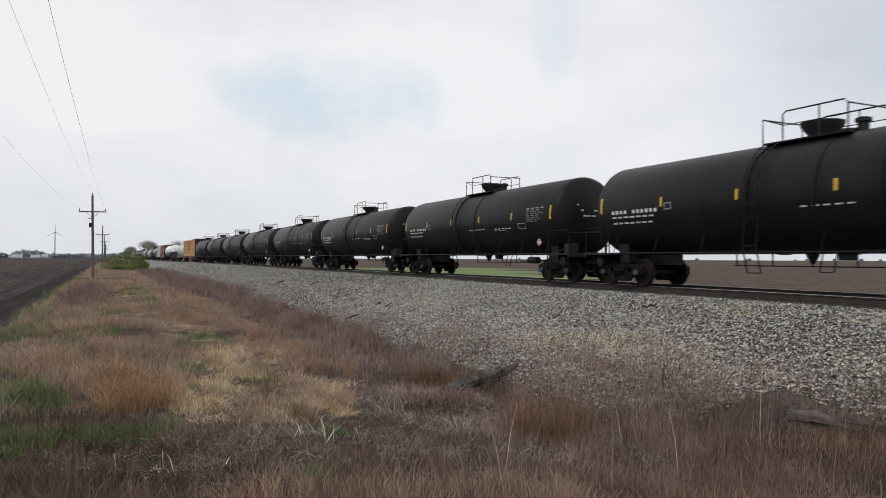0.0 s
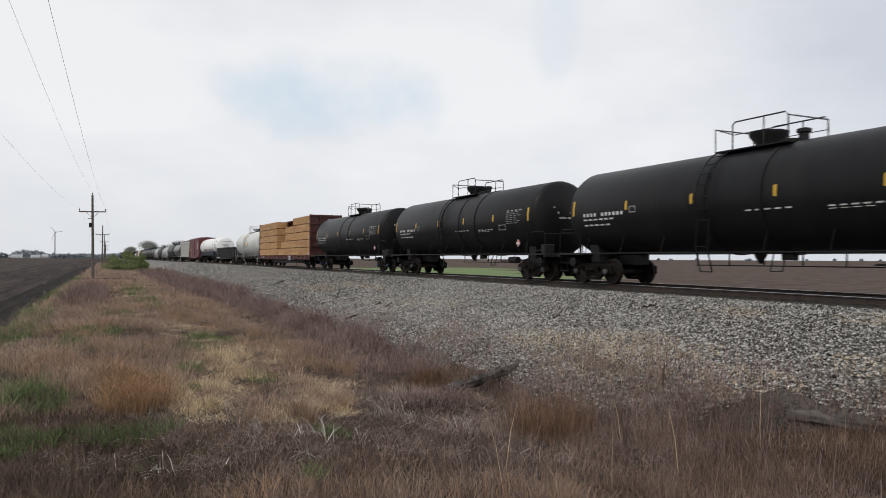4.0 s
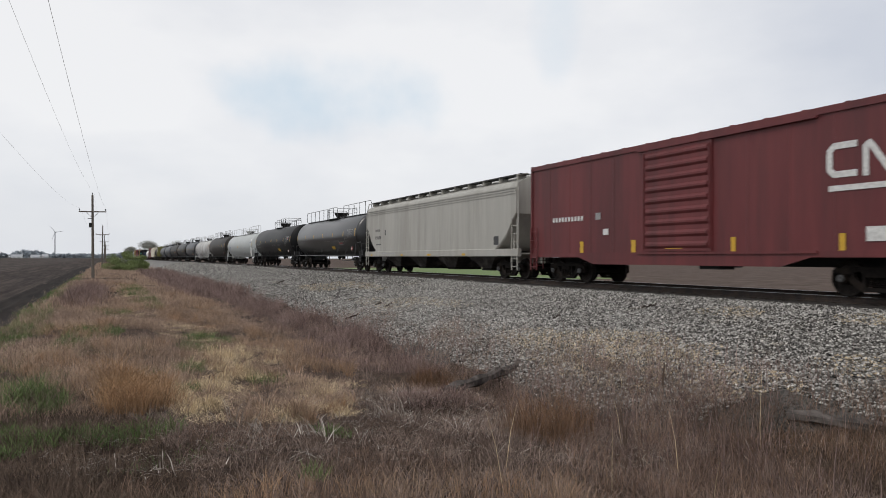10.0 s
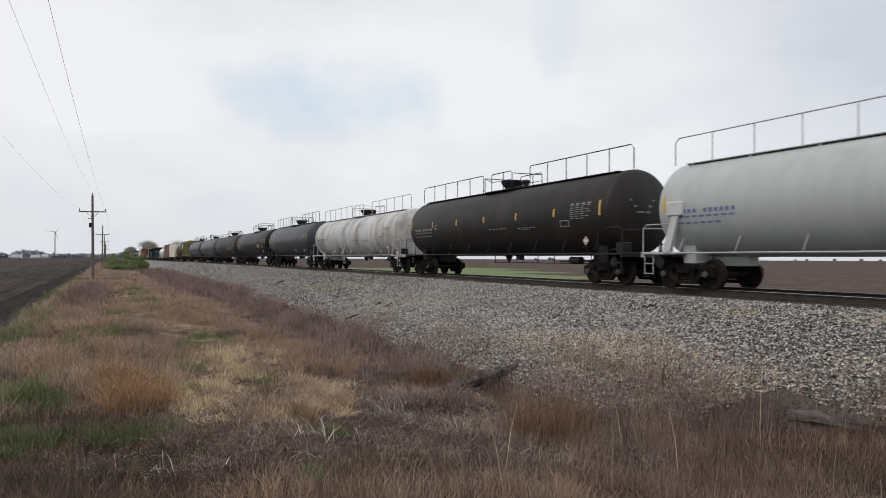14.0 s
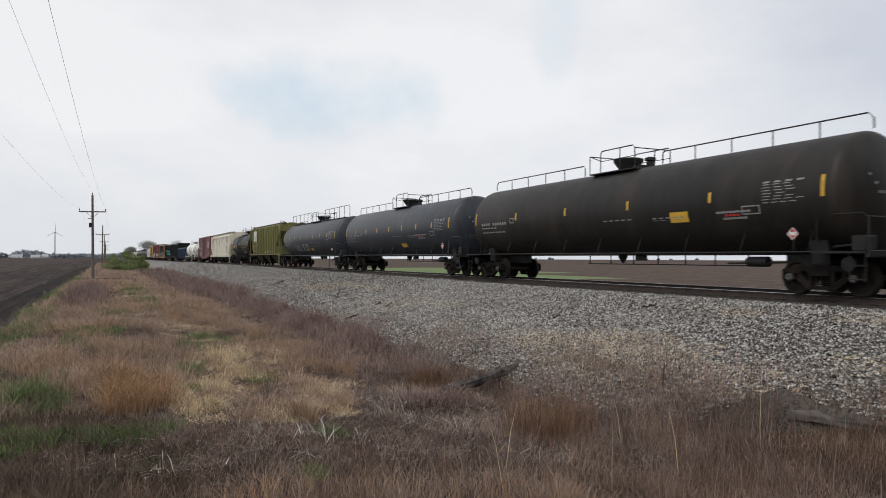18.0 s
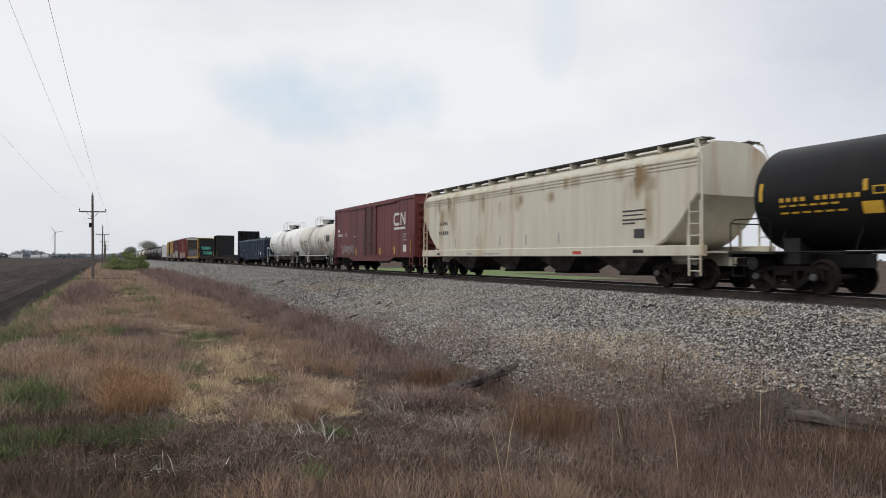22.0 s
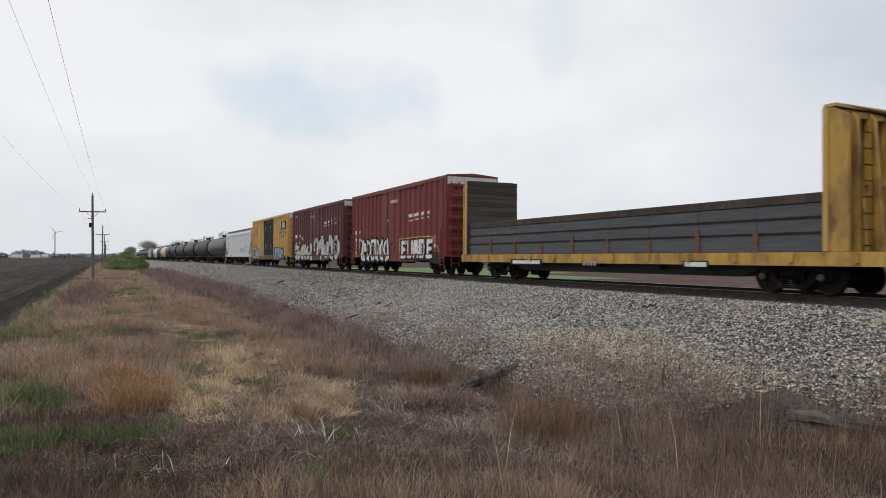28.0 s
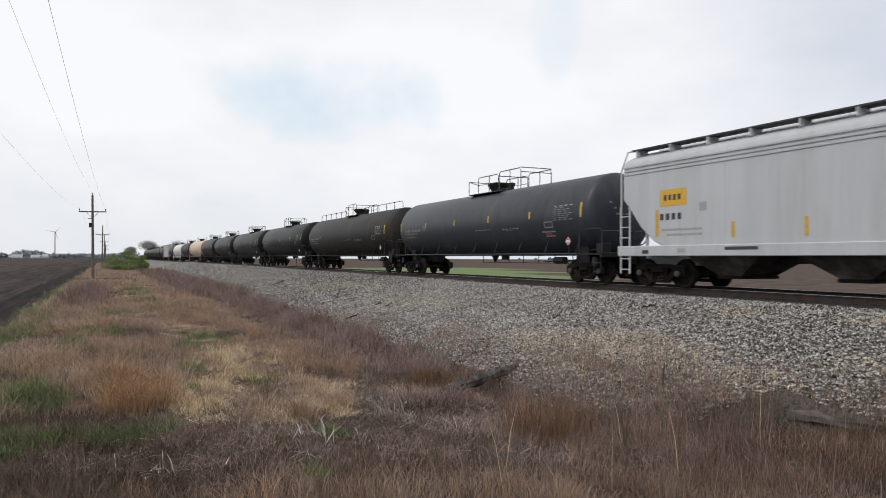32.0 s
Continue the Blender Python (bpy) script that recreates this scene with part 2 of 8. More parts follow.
class Build:
    """Collects vertices and faces of one mesh."""

    def __init__(self):
        self.v, self.f = [], []

    def add(self, v, f):
        k = len(self.v)
        self.v += [tuple(p) for p in v]
        self.f += [tuple(i + k for i in q) for q in f]
        return self

    def box(self, x0, y0, z0, x1, y1, z1):
        v = [(x, y, z) for z in (z0, z1) for y in (y0, y1) for x in (x0, x1)]
        return self.add(v, [(0, 2, 3, 1), (4, 5, 7, 6), (0, 1, 5, 4), (2, 6, 7, 3), (0, 4, 6, 2), (1, 3, 7, 5)])

    def bev(self, x0, y0, z0, x1, y1, z1, b=0.02):
        """A box with its four edges along its longest axis chamfered."""
        d = (x1 - x0, y1 - y0, z1 - z0)
        a = d.index(max(d))
        lo, hi = [(x0, y0, z0), (x1, y1, z1)]
        p, q = [i for i in range(3) if i != a]
        ring = [(lo[p] + b, lo[q]), (hi[p] - b, lo[q]), (hi[p], lo[q] + b), (hi[p], hi[q] - b), (hi[p] - b, hi[q]), (lo[p] + b, hi[q]), (lo[p], hi[q] - b), (lo[p], lo[q] + b)]
        v = []
        for e in (lo[a], hi[a]):
            for u, w in ring:
                c = [0, 0, 0]
                c[a], c[p], c[q] = e, u, w
                v.append(c)
        return self.add(v, [tuple(range(7, -1, -1)), tuple(range(8, 16))] + [(i, (i + 1) % 8, 8 + (i + 1) % 8, 8 + i) for i in range(8)])

    def prism(self, poly, a, b, axis="x"):
        """Extrudes a polygon: of (y, z) along x, or of (x, z) along y."""
        n = len(poly)
        v = [((e, p, q) if axis == "x" else (p, e, q)) for e in (a, b) for p, q in poly]
        return self.add(v, [tuple(range(n - 1, -1, -1)), tuple(range(n, 2 * n))] + [(i, (i + 1) % n, n + (i + 1) % n, n + i) for i in range(n)])

    def tube(self, pts, r, n=6, close=True):
        pts = [Vector(p) for p in pts]
        rings = []
        for i, p in enumerate(pts):
            d = (pts[min(i + 1, len(pts) - 1)] - pts[max(i - 1, 0)]).normalized()
            a = d.cross(Vector((0, 0, 1)) if abs(d.z) < 0.9 else Vector((0, 1, 0))).normalized()
            b = d.cross(a)
            rings.append([p + r * (math.cos(t) * a + math.sin(t) * b) for t in (2 * math.pi * k / n for k in range(n))])
        v = [q for ring in rings for q in ring]
        f = [(i * n + k, i * n + (k + 1) % n, (i + 1) * n + (k + 1) % n, (i + 1) * n + k) for i in range(len(pts) - 1) for k in range(n)]
        if close:
            f += [tuple(range(n - 1, -1, -1)), tuple(range(len(v) - n, len(v)))]
        return self.add(v, f)

    def lathe(self, prof, n=24, c=(0, 0, 0), axis="y"):
        """Turns a profile of (along, radius) about an axis through c."""
        v = []
        for s, r in prof:
            for k in range(n):
                t = 2 * math.pi * k / n
                u, w = r * math.cos(t), r * math.sin(t)
                o = {"y": (u, s, w), "x": (s, u, w), "z": (u, w, s)}[axis]
                v.append((o[0] + c[0], o[1] + c[1], o[2] + c[2]))
        f = [(i * n + k, i * n + (k + 1) % n, (i + 1) * n + (k + 1) % n, (i + 1) * n + k) for i in range(len(prof) - 1) for k in range(n)]
        return self.add(v, f + [tuple(range(n)), tuple(range(len(v) - n, len(v)))])

    def patch(self, y0, y1, a0, a1, r, cz, side=-1, n=4, lean=0.0):
        """A thin sheet on a lying cylinder's side; angles in degrees above the middle."""
        v = []
        for k in range(n + 1):
            a = radians(a0 + (a1 - a0) * k / n)
            for y in (y0, y1):
                v.append((side * r * math.cos(a), y + lean * k / n, cz + r * math.sin(a)))
        return self.add(v, [(2 * k, 2 * k + 1, 2 * k + 3, 2 * k + 2) for k in range(n)])

    def mesh(self, name, material, smooth=35):
        me = bpy.data.meshes.new(name)
        me.from_pydata(self.v, [], self.f)
        bm = bmesh.new()
        bm.from_mesh(me)
        bmesh.ops.recalc_face_normals(bm, faces=bm.faces)
        bm.to_mesh(me)
        bm.free()
        if smooth:
            me.polygons.foreach_set("use_smooth", [True] * len(me.polygons))
            me.set_sharp_from_angle(angle=radians(smooth))
        me.materials.append(material)
        return me


def part(name, b, material, parent, label="", at=None):
    ob = new(name, b.mesh(name, material) if isinstance(b, Build) else b)
    ob.parent = parent
    if at is not None:
        ob.matrix_basis = at
    if label:
        ob["label"] = label
    return ob

# ---------------------------------------------------------------- ground
soil = surf("dark_ploughed_soil", (0.024, 0.0185, 0.0165), (0.052, 0.041, 0.036), 5, 0.95, c3=(0.098, 0.078, 0.066), scale3=0.9, cover=0.42, bump=0.6, stretch=(1, 0.025, 1), spec=0.1)
wetsoil = surf("wet_dark_soil", (0.009, 0.0072, 0.006), (0.026, 0.020, 0.0165), 3, 0.95, bump=0.6, stretch=(1, 0.06, 1), spec=0.12)
soil2 = surf("brown_field_soil", (0.050, 0.034, 0.027), (0.098, 0.071, 0.058), 1.6, 0.95, c3=(0.150, 0.115, 0.095), scale3=0.7, cover=0.4, bump=0.5, stretch=(0.35, 1, 1), spec=0.08)
thatch = surf("dead_grass_thatch", (0.026, 0.016, 0.0115), (0.066, 0.044, 0.031), 5.0, 0.95, c3=(0.115, 0.080, 0.052), scale3=0.6, cover=0.30, bump=0.9, spec=0.15)
greenfield = surf("young_green_grass", (0.085, 0.135, 0.030), (0.115, 0.17, 0.042), 1.2, 0.9, c3=(0.15, 0.14, 0.06), scale3=0.15, cover=0.3)
fines = surf("embankment_fines", (0.11, 0.095, 0.08), (0.20, 0.18, 0.155), 9, 0.95, bump=0.6)
# near bed: shade in the gaps between stones, put into a dark colour
ballastmat = surf("gap_shade_limestone", (0.020, 0.0165, 0.014), (0.105, 0.094, 0.084), 16, 0.9, c3=(0.12, 0.088, 0.052), scale3=0.35, cover=0.30, bump=1.0)
# far bed: average tone of the stones, without the painted gap shade
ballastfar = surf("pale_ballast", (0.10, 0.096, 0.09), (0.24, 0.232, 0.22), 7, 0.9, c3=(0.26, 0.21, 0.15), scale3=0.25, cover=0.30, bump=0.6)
# oily stone between the rails; beside them its dark colour paints in shade
oilyshade = surf("oily_and_shaded_ballast", (0.014, 0.012, 0.011), (0.042, 0.036, 0.032), 14, 0.9, bump=0.9)
stonemat = surf("ballast_stones", (0.112, 0.106, 0.098), (0.35, 0.337, 0.314), 10, 0.9, c3=(0.27, 0.215, 0.145), scale3=0.40, cover=0.30, island=0.95, spec=0.25)
stainmat = surf("tan_stained_ballast_stones", (0.225, 0.178, 0.118), (0.38, 0.312, 0.215), 10, 0.9, island=0.75)

PX = [-3000, -60, -4.6, -3.6, -2.8, -1.2, 1.5, 4, 5.6, 7.2, 8.6, 9.6, 12, 15, 16.2, 19.2, 21, 24.5, 27, 40, 3000]
PZ = [-1.62, -1.58, -1.60, -1.66, -1.46, -1.42, -1.5, -1.62, -1.82, -1.86, -1.76, -1.62, -1.12, -0.50, -0.32, -0.32, -0.55, -1.35, -1.5, -1.5, -1.6]


def wob(x, y, k, seed):
    r = np.random.RandomState(seed)
    out = 0
    for i in range(6):
        a, f, p = r.uniform(0, 2 * np.pi), k * r.uniform(0.6, 2.2), r.uniform(0, 6.28)
        out = out + np.sin(f * (x * np.cos(a) + y * np.sin(a)) + p)
    return out / 6


def ground_z(x, y):
    x, y = np.asarray(x, float), np.asarray(y, float)
    z = np.interp(x, PX, PZ)
    verge = np.clip((x + 3.2) / 0.8, 0, 1) * np.clip((10 - x) / 1.5, 0, 1)
    z = z + verge * (0.10 * wob(x, y, 0.9, 3) + 0.05 * wob(x, y, 3.0, 4))
    z = z - 0.32 * np.exp(-((x - 5.15) / 0.6) ** 2 - ((y - 10.85) / 0.4) ** 2) + 0.22 * np.exp(-((x - 5.75) / 0.7) ** 2 - ((y - 11.75) / 0.35) ** 2)
    furrow = np.clip((-3.6 - x) / 0.6, 0, 1) * np.clip((x + 60) / 20, 0, 1)
    return z + furrow * (0.085 * np.sin(2 * np.pi * (x + 0.05 * wob(x, y, 0.5, 8)) / 0.76) + 0.03 * wob(x, y, 1.5, 9))


def sheet(xs, ys, zf):
    X, Y = np.meshgrid(xs, ys, indexing="ij")
    co = np.stack([X, Y, zf(X, Y)], -1).reshape(-1, 3)
    n, m = len(xs), len(ys)
    i = (np.arange(n - 1)[:, None] * m + np.arange(m - 1)[None]).ravel()
    return co, np.stack([i, i + m, i + m + 1, i + 1], 1)


def mesh_np(name, co, faces, materials, index=None, smooth=True):
    """A mesh from arrays: coordinates and faces of one size."""
    me, k = bpy.data.meshes.new(name), faces.shape[1]
    me.vertices.add(len(co))
    me.vertices.foreach_set("co", np.ascontiguousarray(co, np.float32).ravel())
    me.loops.add(faces.size)
    me.loops.foreach_set("vertex_index", np.ascontiguousarray(faces, np.int32).ravel())
    me.polygons.add(len(faces))
    me.polygons.foreach_set("loop_start", np.arange(0, faces.size, k, dtype=np.int32))
    me.polygons.foreach_set("loop_total", np.full(len(faces), k, np.int32))
    if index is not None:
        me.polygons.foreach_set("material_index", np.asarray(index, np.int32))
    me.polygons.foreach_set("use_smooth", np.full(len(faces), smooth))
    for m in materials:
        me.materials.append(m)
    me.update(calc_edges=True)
    me.validate()
    return me


gx = np.concatenate([[-3000, -1500, -800, -400, -200, -120, -80], np.arange(-60, -16, 0.76), np.arange(-16, -3.4, 0.19), np.arange(-3.4, 12, 0.2), np.arange(12, 30, 0.6), [32, 36, 42, 50, 60, 75, 90, 110, 140, 180, 250, 400, 800, 1600, 3000]])
gy = np.concatenate([[-400, -150, -60, -20, -8], np.arange(-4, 30, 0.22), np.arange(30, 70, 0.6), np.arange(70, 200, 3.0), [210, 230, 260, 300, 350, 420, 500, 650, 900, 1300, 2000, 3000, 3900]])
co, fa = sheet(gx, gy, ground_z)
mid = co[fa].mean(1)
idx = np.zeros(len(fa), int)
edge = -2.9 + 0.35 * wob(mid[:, 0] * 0, mid[:, 1], 0.35, 21)
idx[mid[:, 0] > edge] = 1
idx[(mid[:, 0] > 9.4) & ~((mid[:, 1] < 9.5) & (mid[:, 0] < 11.2))] = 2
idx[mid[:, 0] > 25] = 3
green = (mid[:, 0] > 27 + 2 * wob(mid[:, 0], mid[:, 1], 0.1, 5)) & (mid[:, 0] < 34 + 0.42 * np.clip(mid[:, 1] - 20, 0, 140)) & (mid[:, 1] > 34 + 4 * wob(mid[:, 0], mid[:, 1], 0.1, 6)) & (mid[:, 1] < 170)
idx[green] = 4
idx[(mid[:, 0] <= edge) & (mid[:, 0] > -5.3 + 0.3 * wob(mid[:, 0] * 0, mid[:, 1], 0.5, 22)) & (mid[:, 1] < 200)] = 5
ground = new("ground", mesh_np("ground", co, fa, [soil, thatch, fines, soil2, greenfield, wetsoil], idx))
tagged(ground, "flat farmland with ploughed soil and a grassy verge", "ground", kind="structure")

BX = [6.0, 7.4, 8.9, 9.6, 12, 14.8, 15.8, 16.5, 16.9, 18.4, 19.2, 20.4, 24, 26]
BZ = [-2.6, -2.15, -1.68, -1.50, -1.0, -0.38, -0.245, -0.185, -0.19, -0.20, -0.26, -0.5, -1.25, -1.62]


def ballast_z(x, y):
    toe = 0.5 * wob(x * 0, y, 0.6, 31) + 0.9 * np.exp(-((y - 14) / 7) ** 2) - 1.6 * np.clip((8.3 - y) / 1.8, 0, 1)
    return np.interp(np.where(x < 12, x + toe * np.clip((12 - x) / 3, 0, 1), x), BX, BZ) + 0.02 * wob(x, y, 9, 32) + 0.03 * wob(x, y, 1.6, 33) * np.clip((15.5 - x) / 1.5, 0, 1)


bx = np.concatenate([np.arange(6.0, 16.6, 0.09), np.arange(16.6, 20, 0.3), [20.4, 21.5, 23, 24, 25, 26]])
by = np.concatenate([[-120, -60, -20], np.arange(-4, 46, 0.12), np.arange(46, 110, 0.5), np.arange(110, 300, 5), [320, 380, 450, 600, 900, 1400, 2000]])
co, fa = sheet(bx, by, ballast_z)
ballast = new("ballast_bed", mesh_np("ballast_bed", co, fa, [ballastmat, ballastfar, oilyshade], np.where(np.abs(co[fa].mean(1)[:, 0] - TRACK) < 1.60, 2, (co[fa].mean(1)[:, 1] > 76).astype(int))))
tagged(ballast, "sloping bank of pale grey crushed-stone track ballast", "ballast", kind="structure")

rs = np.random.RandomState(7)


def near(x, y, spots):
    """Whether a place lies within one of some uneven round spots (x, y, half-width, half-length)."""
    out = np.zeros(len(x), bool)
    q = 0.45 * wob(x, y, 1.7, 71) + 0.3 * wob(x, y, 4.5, 72)
    for sx, sy, rx, ry in spots:
        out |= np.hypot((x - sx) / rx, (y - sy) / ry) + q < 1
    return out


def stones(name, n, xr, yr, size, label, power=1.0, mat=None, test=None):
    x = rs.uniform(*xr, n)
    y = yr[0] + (yr[1] - yr[0]) * rs.uniform(0, 1, n) ** power
    keep = (x > 9.0 + 0.5 * wob(x * 0, y, 0.6, 31) - 0.9 * np.exp(-((y - 14) / 7) ** 2) + 1.6 * np.clip((8.3 - y) / 1.8, 0, 1) - 0.3) | (rs.uniform(0, 1, n) < 0.05)
    keep &= (y > 8.3) | (x > 10.3)
    if test:
        keep &= test(x, y)
    x, y = x[keep], y[keep]
    n = len(x)
    o = np.array([[1, 0, 0], [0, 1, 0], [-1, 0, 0], [0, -1, 0], [0, 0, 1], [0, 0, -1]], float)
    r = size * rs.uniform(0.55, 1.25, (n, 1, 1)) * rs.uniform(0.6, 1.15, (n, 6, 1))
    v = o[None] * r + rs.uniform(-0.3, 0.3, (n, 6, 3)) * size
    a = rs.uniform(0, 6.28, n)
    c, s = np.cos(a)[:, None], np.sin(a)[:, None]
    v = np.stack([v[..., 0] * c - v[..., 1] * s, v[..., 0] * s + v[..., 1] * c, v[..., 2] * 0.75], -1)
    v += np.stack([x, y, ballast_z(x, y) + size * 0.25], -1)[:, None]
    f = np.array([[0, 1, 4], [1, 2, 4], [2, 3, 4], [3, 0, 4], [1, 0, 5], [2, 1, 5], [3, 2, 5], [0, 3, 5]])
    ob = new(name, mesh_np(name, v.reshape(-1, 3), (f[None] + 6 * np.arange(n)[:, None, None]).reshape(-1, 3), [mat or stonemat], smooth=False))
    return tagged(ob, label, "ballast", kind="stuff")


stones("ballast_stones", 135000, (7.4, 16.05), (3.5, 34), 0.035, "loose angular grey limestone ballast stones", 0.85)
stones("ballast_stones", 38000, (8.2, 16.3), (30, 80), 0.052, "loose angular grey limestone ballast stones", 0.8)
palestone = surf("pale_ballast_stones", (0.29, 0.283, 0.266), (0.39, 0.38, 0.357), 10, 0.9, island=0.5, spec=0.25)
darkstone = surf("dark_ballast_stones", (0.075, 0.071, 0.066), (0.12, 0.114, 0.106), 10, 0.9, island=0.5, spec=0.25)
clumped = lambda seed: lambda x, y: wob(x, y, 2.6, seed) + 0.6 * wob(x, y, 6.5, seed + 1) > 0.0
stones("ballast_stones", 13000, (8.6, 16.0), (11, 40), 0.046, "pale limestone stones among the ballast", 0.9, palestone, clumped(91))
stones("ballast_stones", 6500, (8.6, 16.0), (11, 40), 0.046, "dark stones among the ballast", 0.9, darkstone, clumped(95))

STAIN = [(10.9, 13.4, 1.4, 2.6), (9.9, 12.0, 1.2, 2.4), (10.2, 9.8, 0.9, 1.6), (12.1, 8.0, 0.6, 1.0), (11.4, 29.0, 0.7, 2.0), (12.2, 44, 0.8, 4.0), (10.6, 16.2, 0.9, 1.6), (11.4, 31.0, 0.6, 3.0), (12.4, 27.0, 0.5, 3.0), (14.6, 13.2, 0.5, 1.0), (13.4, 40, 0.6, 5), (14.9, 9.8, 0.5, 0.9)]
stones("ballast_stones", 62000, (8.6, 16), (7, 48), 0.036, "tan-stained ballast stones near the bank's foot", 1.0, stainmat, lambda x, y: near(x, y, STAIN) & (rs.uniform(0, 1, len(x)) < 0.75))
stones("ballast_stones", 14000, (8.2, 16.7), (76, 170), 0.11, "loose angular grey limestone ballast stones", 0.8)

# ---------------------------------------------------------------- track
track = tagged(new("railway_track"), "railway track with worn steel rails on timber ties", "track", kind="structure")
for x, z in ((TRACK - 0.72, 0.0), (TRACK + 0.72, 0.03)):
    prof = [(-0.07, -0.175), (-0.07, -0.16), (-0.012, -0.14), (-0.012, -0.045), (-0.036, -0.035), (-0.036, -0.006), (0.036, -0.006), (0.036, -0.035), (0.012, -0.045), (0.012, -0.14), (0.07, -0.16), (0.07, -0.175)]
    rl = part("rail", Build().prism([(x + p, z + q) for p, q in prof], -400, 1400, axis="y"), railside, track, "rusty steel rail")
    part("rail_head", Build().prism([(x - 0.033, z - 0.0055), (x - 0.030, z), (x + 0.030, z), (x + 0.033, z - 0.0055)], -400, 1400, axis="y"), tread, rl, "polished running surface")
tie_mesh = Build().bev(-1.14, -0.115, -0.35, 1.14, 0.115, -0.172, 0.012).mesh("tie", tiemat)
for k in range(240):
    part("tie", tie_mesh, tiemat, track, at=pose(TRACK, -3 + 0.52 * k, 0))

# ---------------------------------------------------------------- grasses and weeds
orange = surf("orange_brown_dry_grass", (0.2800, 0.1656, 0.0961), (0.4144, 0.2685, 0.1663), 0.9, 0.8, c3=(0.3696, 0.2742, 0.2033), scale3=0.5, cover=0.48, island=0.4, spec=0.15)
rustorange = surf("rust_orange_dry_grass", (0.25, 0.150, 0.080), (0.375, 0.235, 0.135), 0.9, 0.8, island=0.4, spec=0.15)
straw = surf("pale_straw", (0.4749, 0.3683, 0.2341), (0.6648, 0.5347, 0.3511), 1.2, 0.8, island=0.4, spec=0.15)
tan = surf("tan_dry_grass", (0.3335, 0.2346, 0.1733), (0.4830, 0.3577, 0.2719), 0.7, 0.85, c3=(0.2530, 0.1818, 0.1417), scale3=0.55, cover=0.45, island=0.4, spec=0.15)
litter = surf("grey_brown_litter", (0.1134, 0.0807, 0.0664), (0.2646, 0.2018, 0.1717), 1.5, 0.9, island=0.55, spec=0.15)
darklitter = surf("dark_brown_litter", (0.0650, 0.0468, 0.0365), (0.1625, 0.1196, 0.0918), 1.5, 0.9, island=0.55, spec=0.15)
brush = surf("red_brown_weed_stalks", (0.1375, 0.0880, 0.0653), (0.2530, 0.1705, 0.1259), 0.8, 0.85, c3=(0.2750, 0.1650, 0.0991), scale3=0.6, cover=0.33, island=0.5, spec=0.15)
rust = surf("rust_brown_bunch_stalks", (0.135, 0.078, 0.047), (0.205, 0.125, 0.078), 0.8, 0.85, island=0.5, spec=0.15)
purple = surf("grey_purple_weed_stalks", (0.1599, 0.1099, 0.0991), (0.2782, 0.2017, 0.1812), 0.8, 0.9, island=0.5, spec=0.15)
grass = surf("fresh_green_grass", (0.078, 0.122, 0.042), (0.145, 0.195, 0.075), 1.0, 0.75, c3=(0.1400, 0.1300, 0.0600), scale3=0.9, cover=0.28, island=0.4, spec=0.15)
twig = surf("bleached_twigs", (0.27, 0.235, 0.205), (0.46, 0.42, 0.38), 2.0, 0.9, island=0.5, spec=0.15)


def blades(name, x, y, height, width, lean, material, label, curl=0.35, zoff=0.0, az=None, rough=0.6, tight=False):
    """Bent tapering blades that stand on the ground at x, y; taller and lower by stretches."""
    n = len(x)
    a = rs.uniform(0, 6.28, n) if az is None else az + rs.normal(0, 0.5, n)
    b = rs.uniform(0, 6.28, n)
    hh = height * rs.uniform(0.5, 1.25, n) * (1 + rough * wob(x, y, 1.1, 61) + 0.5 * rough * wob(x, y, 3.7, 62))
    ln = lean * (rs.uniform(0.88, 1.1, n) if tight else rs.uniform(0.2, 1.6, n))
    ww = width * rs.uniform(0.7, 1.3, n) * 0.5
    base = np.stack([x, y, np.maximum(ground_z(x, y), np.where(x > 6.1, ballast_z(np.clip(x, 6.0, 26), y), -9)) + zoff - 0.02], -1)
    d = np.stack([np.cos(a) * np.sin(ln), np.sin(a) * np.sin(ln), np.cos(ln)], -1)
    l2 = np.minimum(ln * (1 + curl) + curl, 2.0)
    d2 = np.stack([np.cos(a) * np.sin(l2), np.sin(a) * np.sin(l2), np.cos(l2)], -1)
    s = np.stack([np.cos(b), np.sin(b), 0 * b], -1) * ww[:, None]
    m = base + d * hh[:, None] * 0.55
    t = m + d2 * hh[:, None] * 0.45
    v = np.stack([base - s, base + s, m + s * 0.75, m - s * 0.75, t + s * 0.12, t - s * 0.12], 1)
    f = np.array([[0, 1, 2, 3], [3, 2, 4, 5]])
    ob = new(name, mesh_np(name, v.reshape(-1, 3), (f[None] + 6 * np.arange(n)[:, None, None]).reshape(-1, 4), [material], smooth=False))
    return tagged(ob, label, "grass", kind="stuff")


def tufts(n, per, xr, yr, spread, power=1.0):
    """Blade feet gathered in tufts over a stretch of ground, and the way from each tuft's middle."""
    cx, cy = rs.uniform(*xr, n), yr[0] + (yr[1] - yr[0]) * rs.uniform(0, 1, n) ** power
    r = np.abs(rs.normal(0, spread, (n, per)))
    a = rs.uniform(0, 6.28, (n, per))
    return (cx[:, None] + r * np.cos(a)).ravel(), (cy[:, None] + r * np.sin(a)).ravel(), a.ravel()


def where(x, y, a, test):
    k = test(x, y)
    return x[k], y[k], a[k]


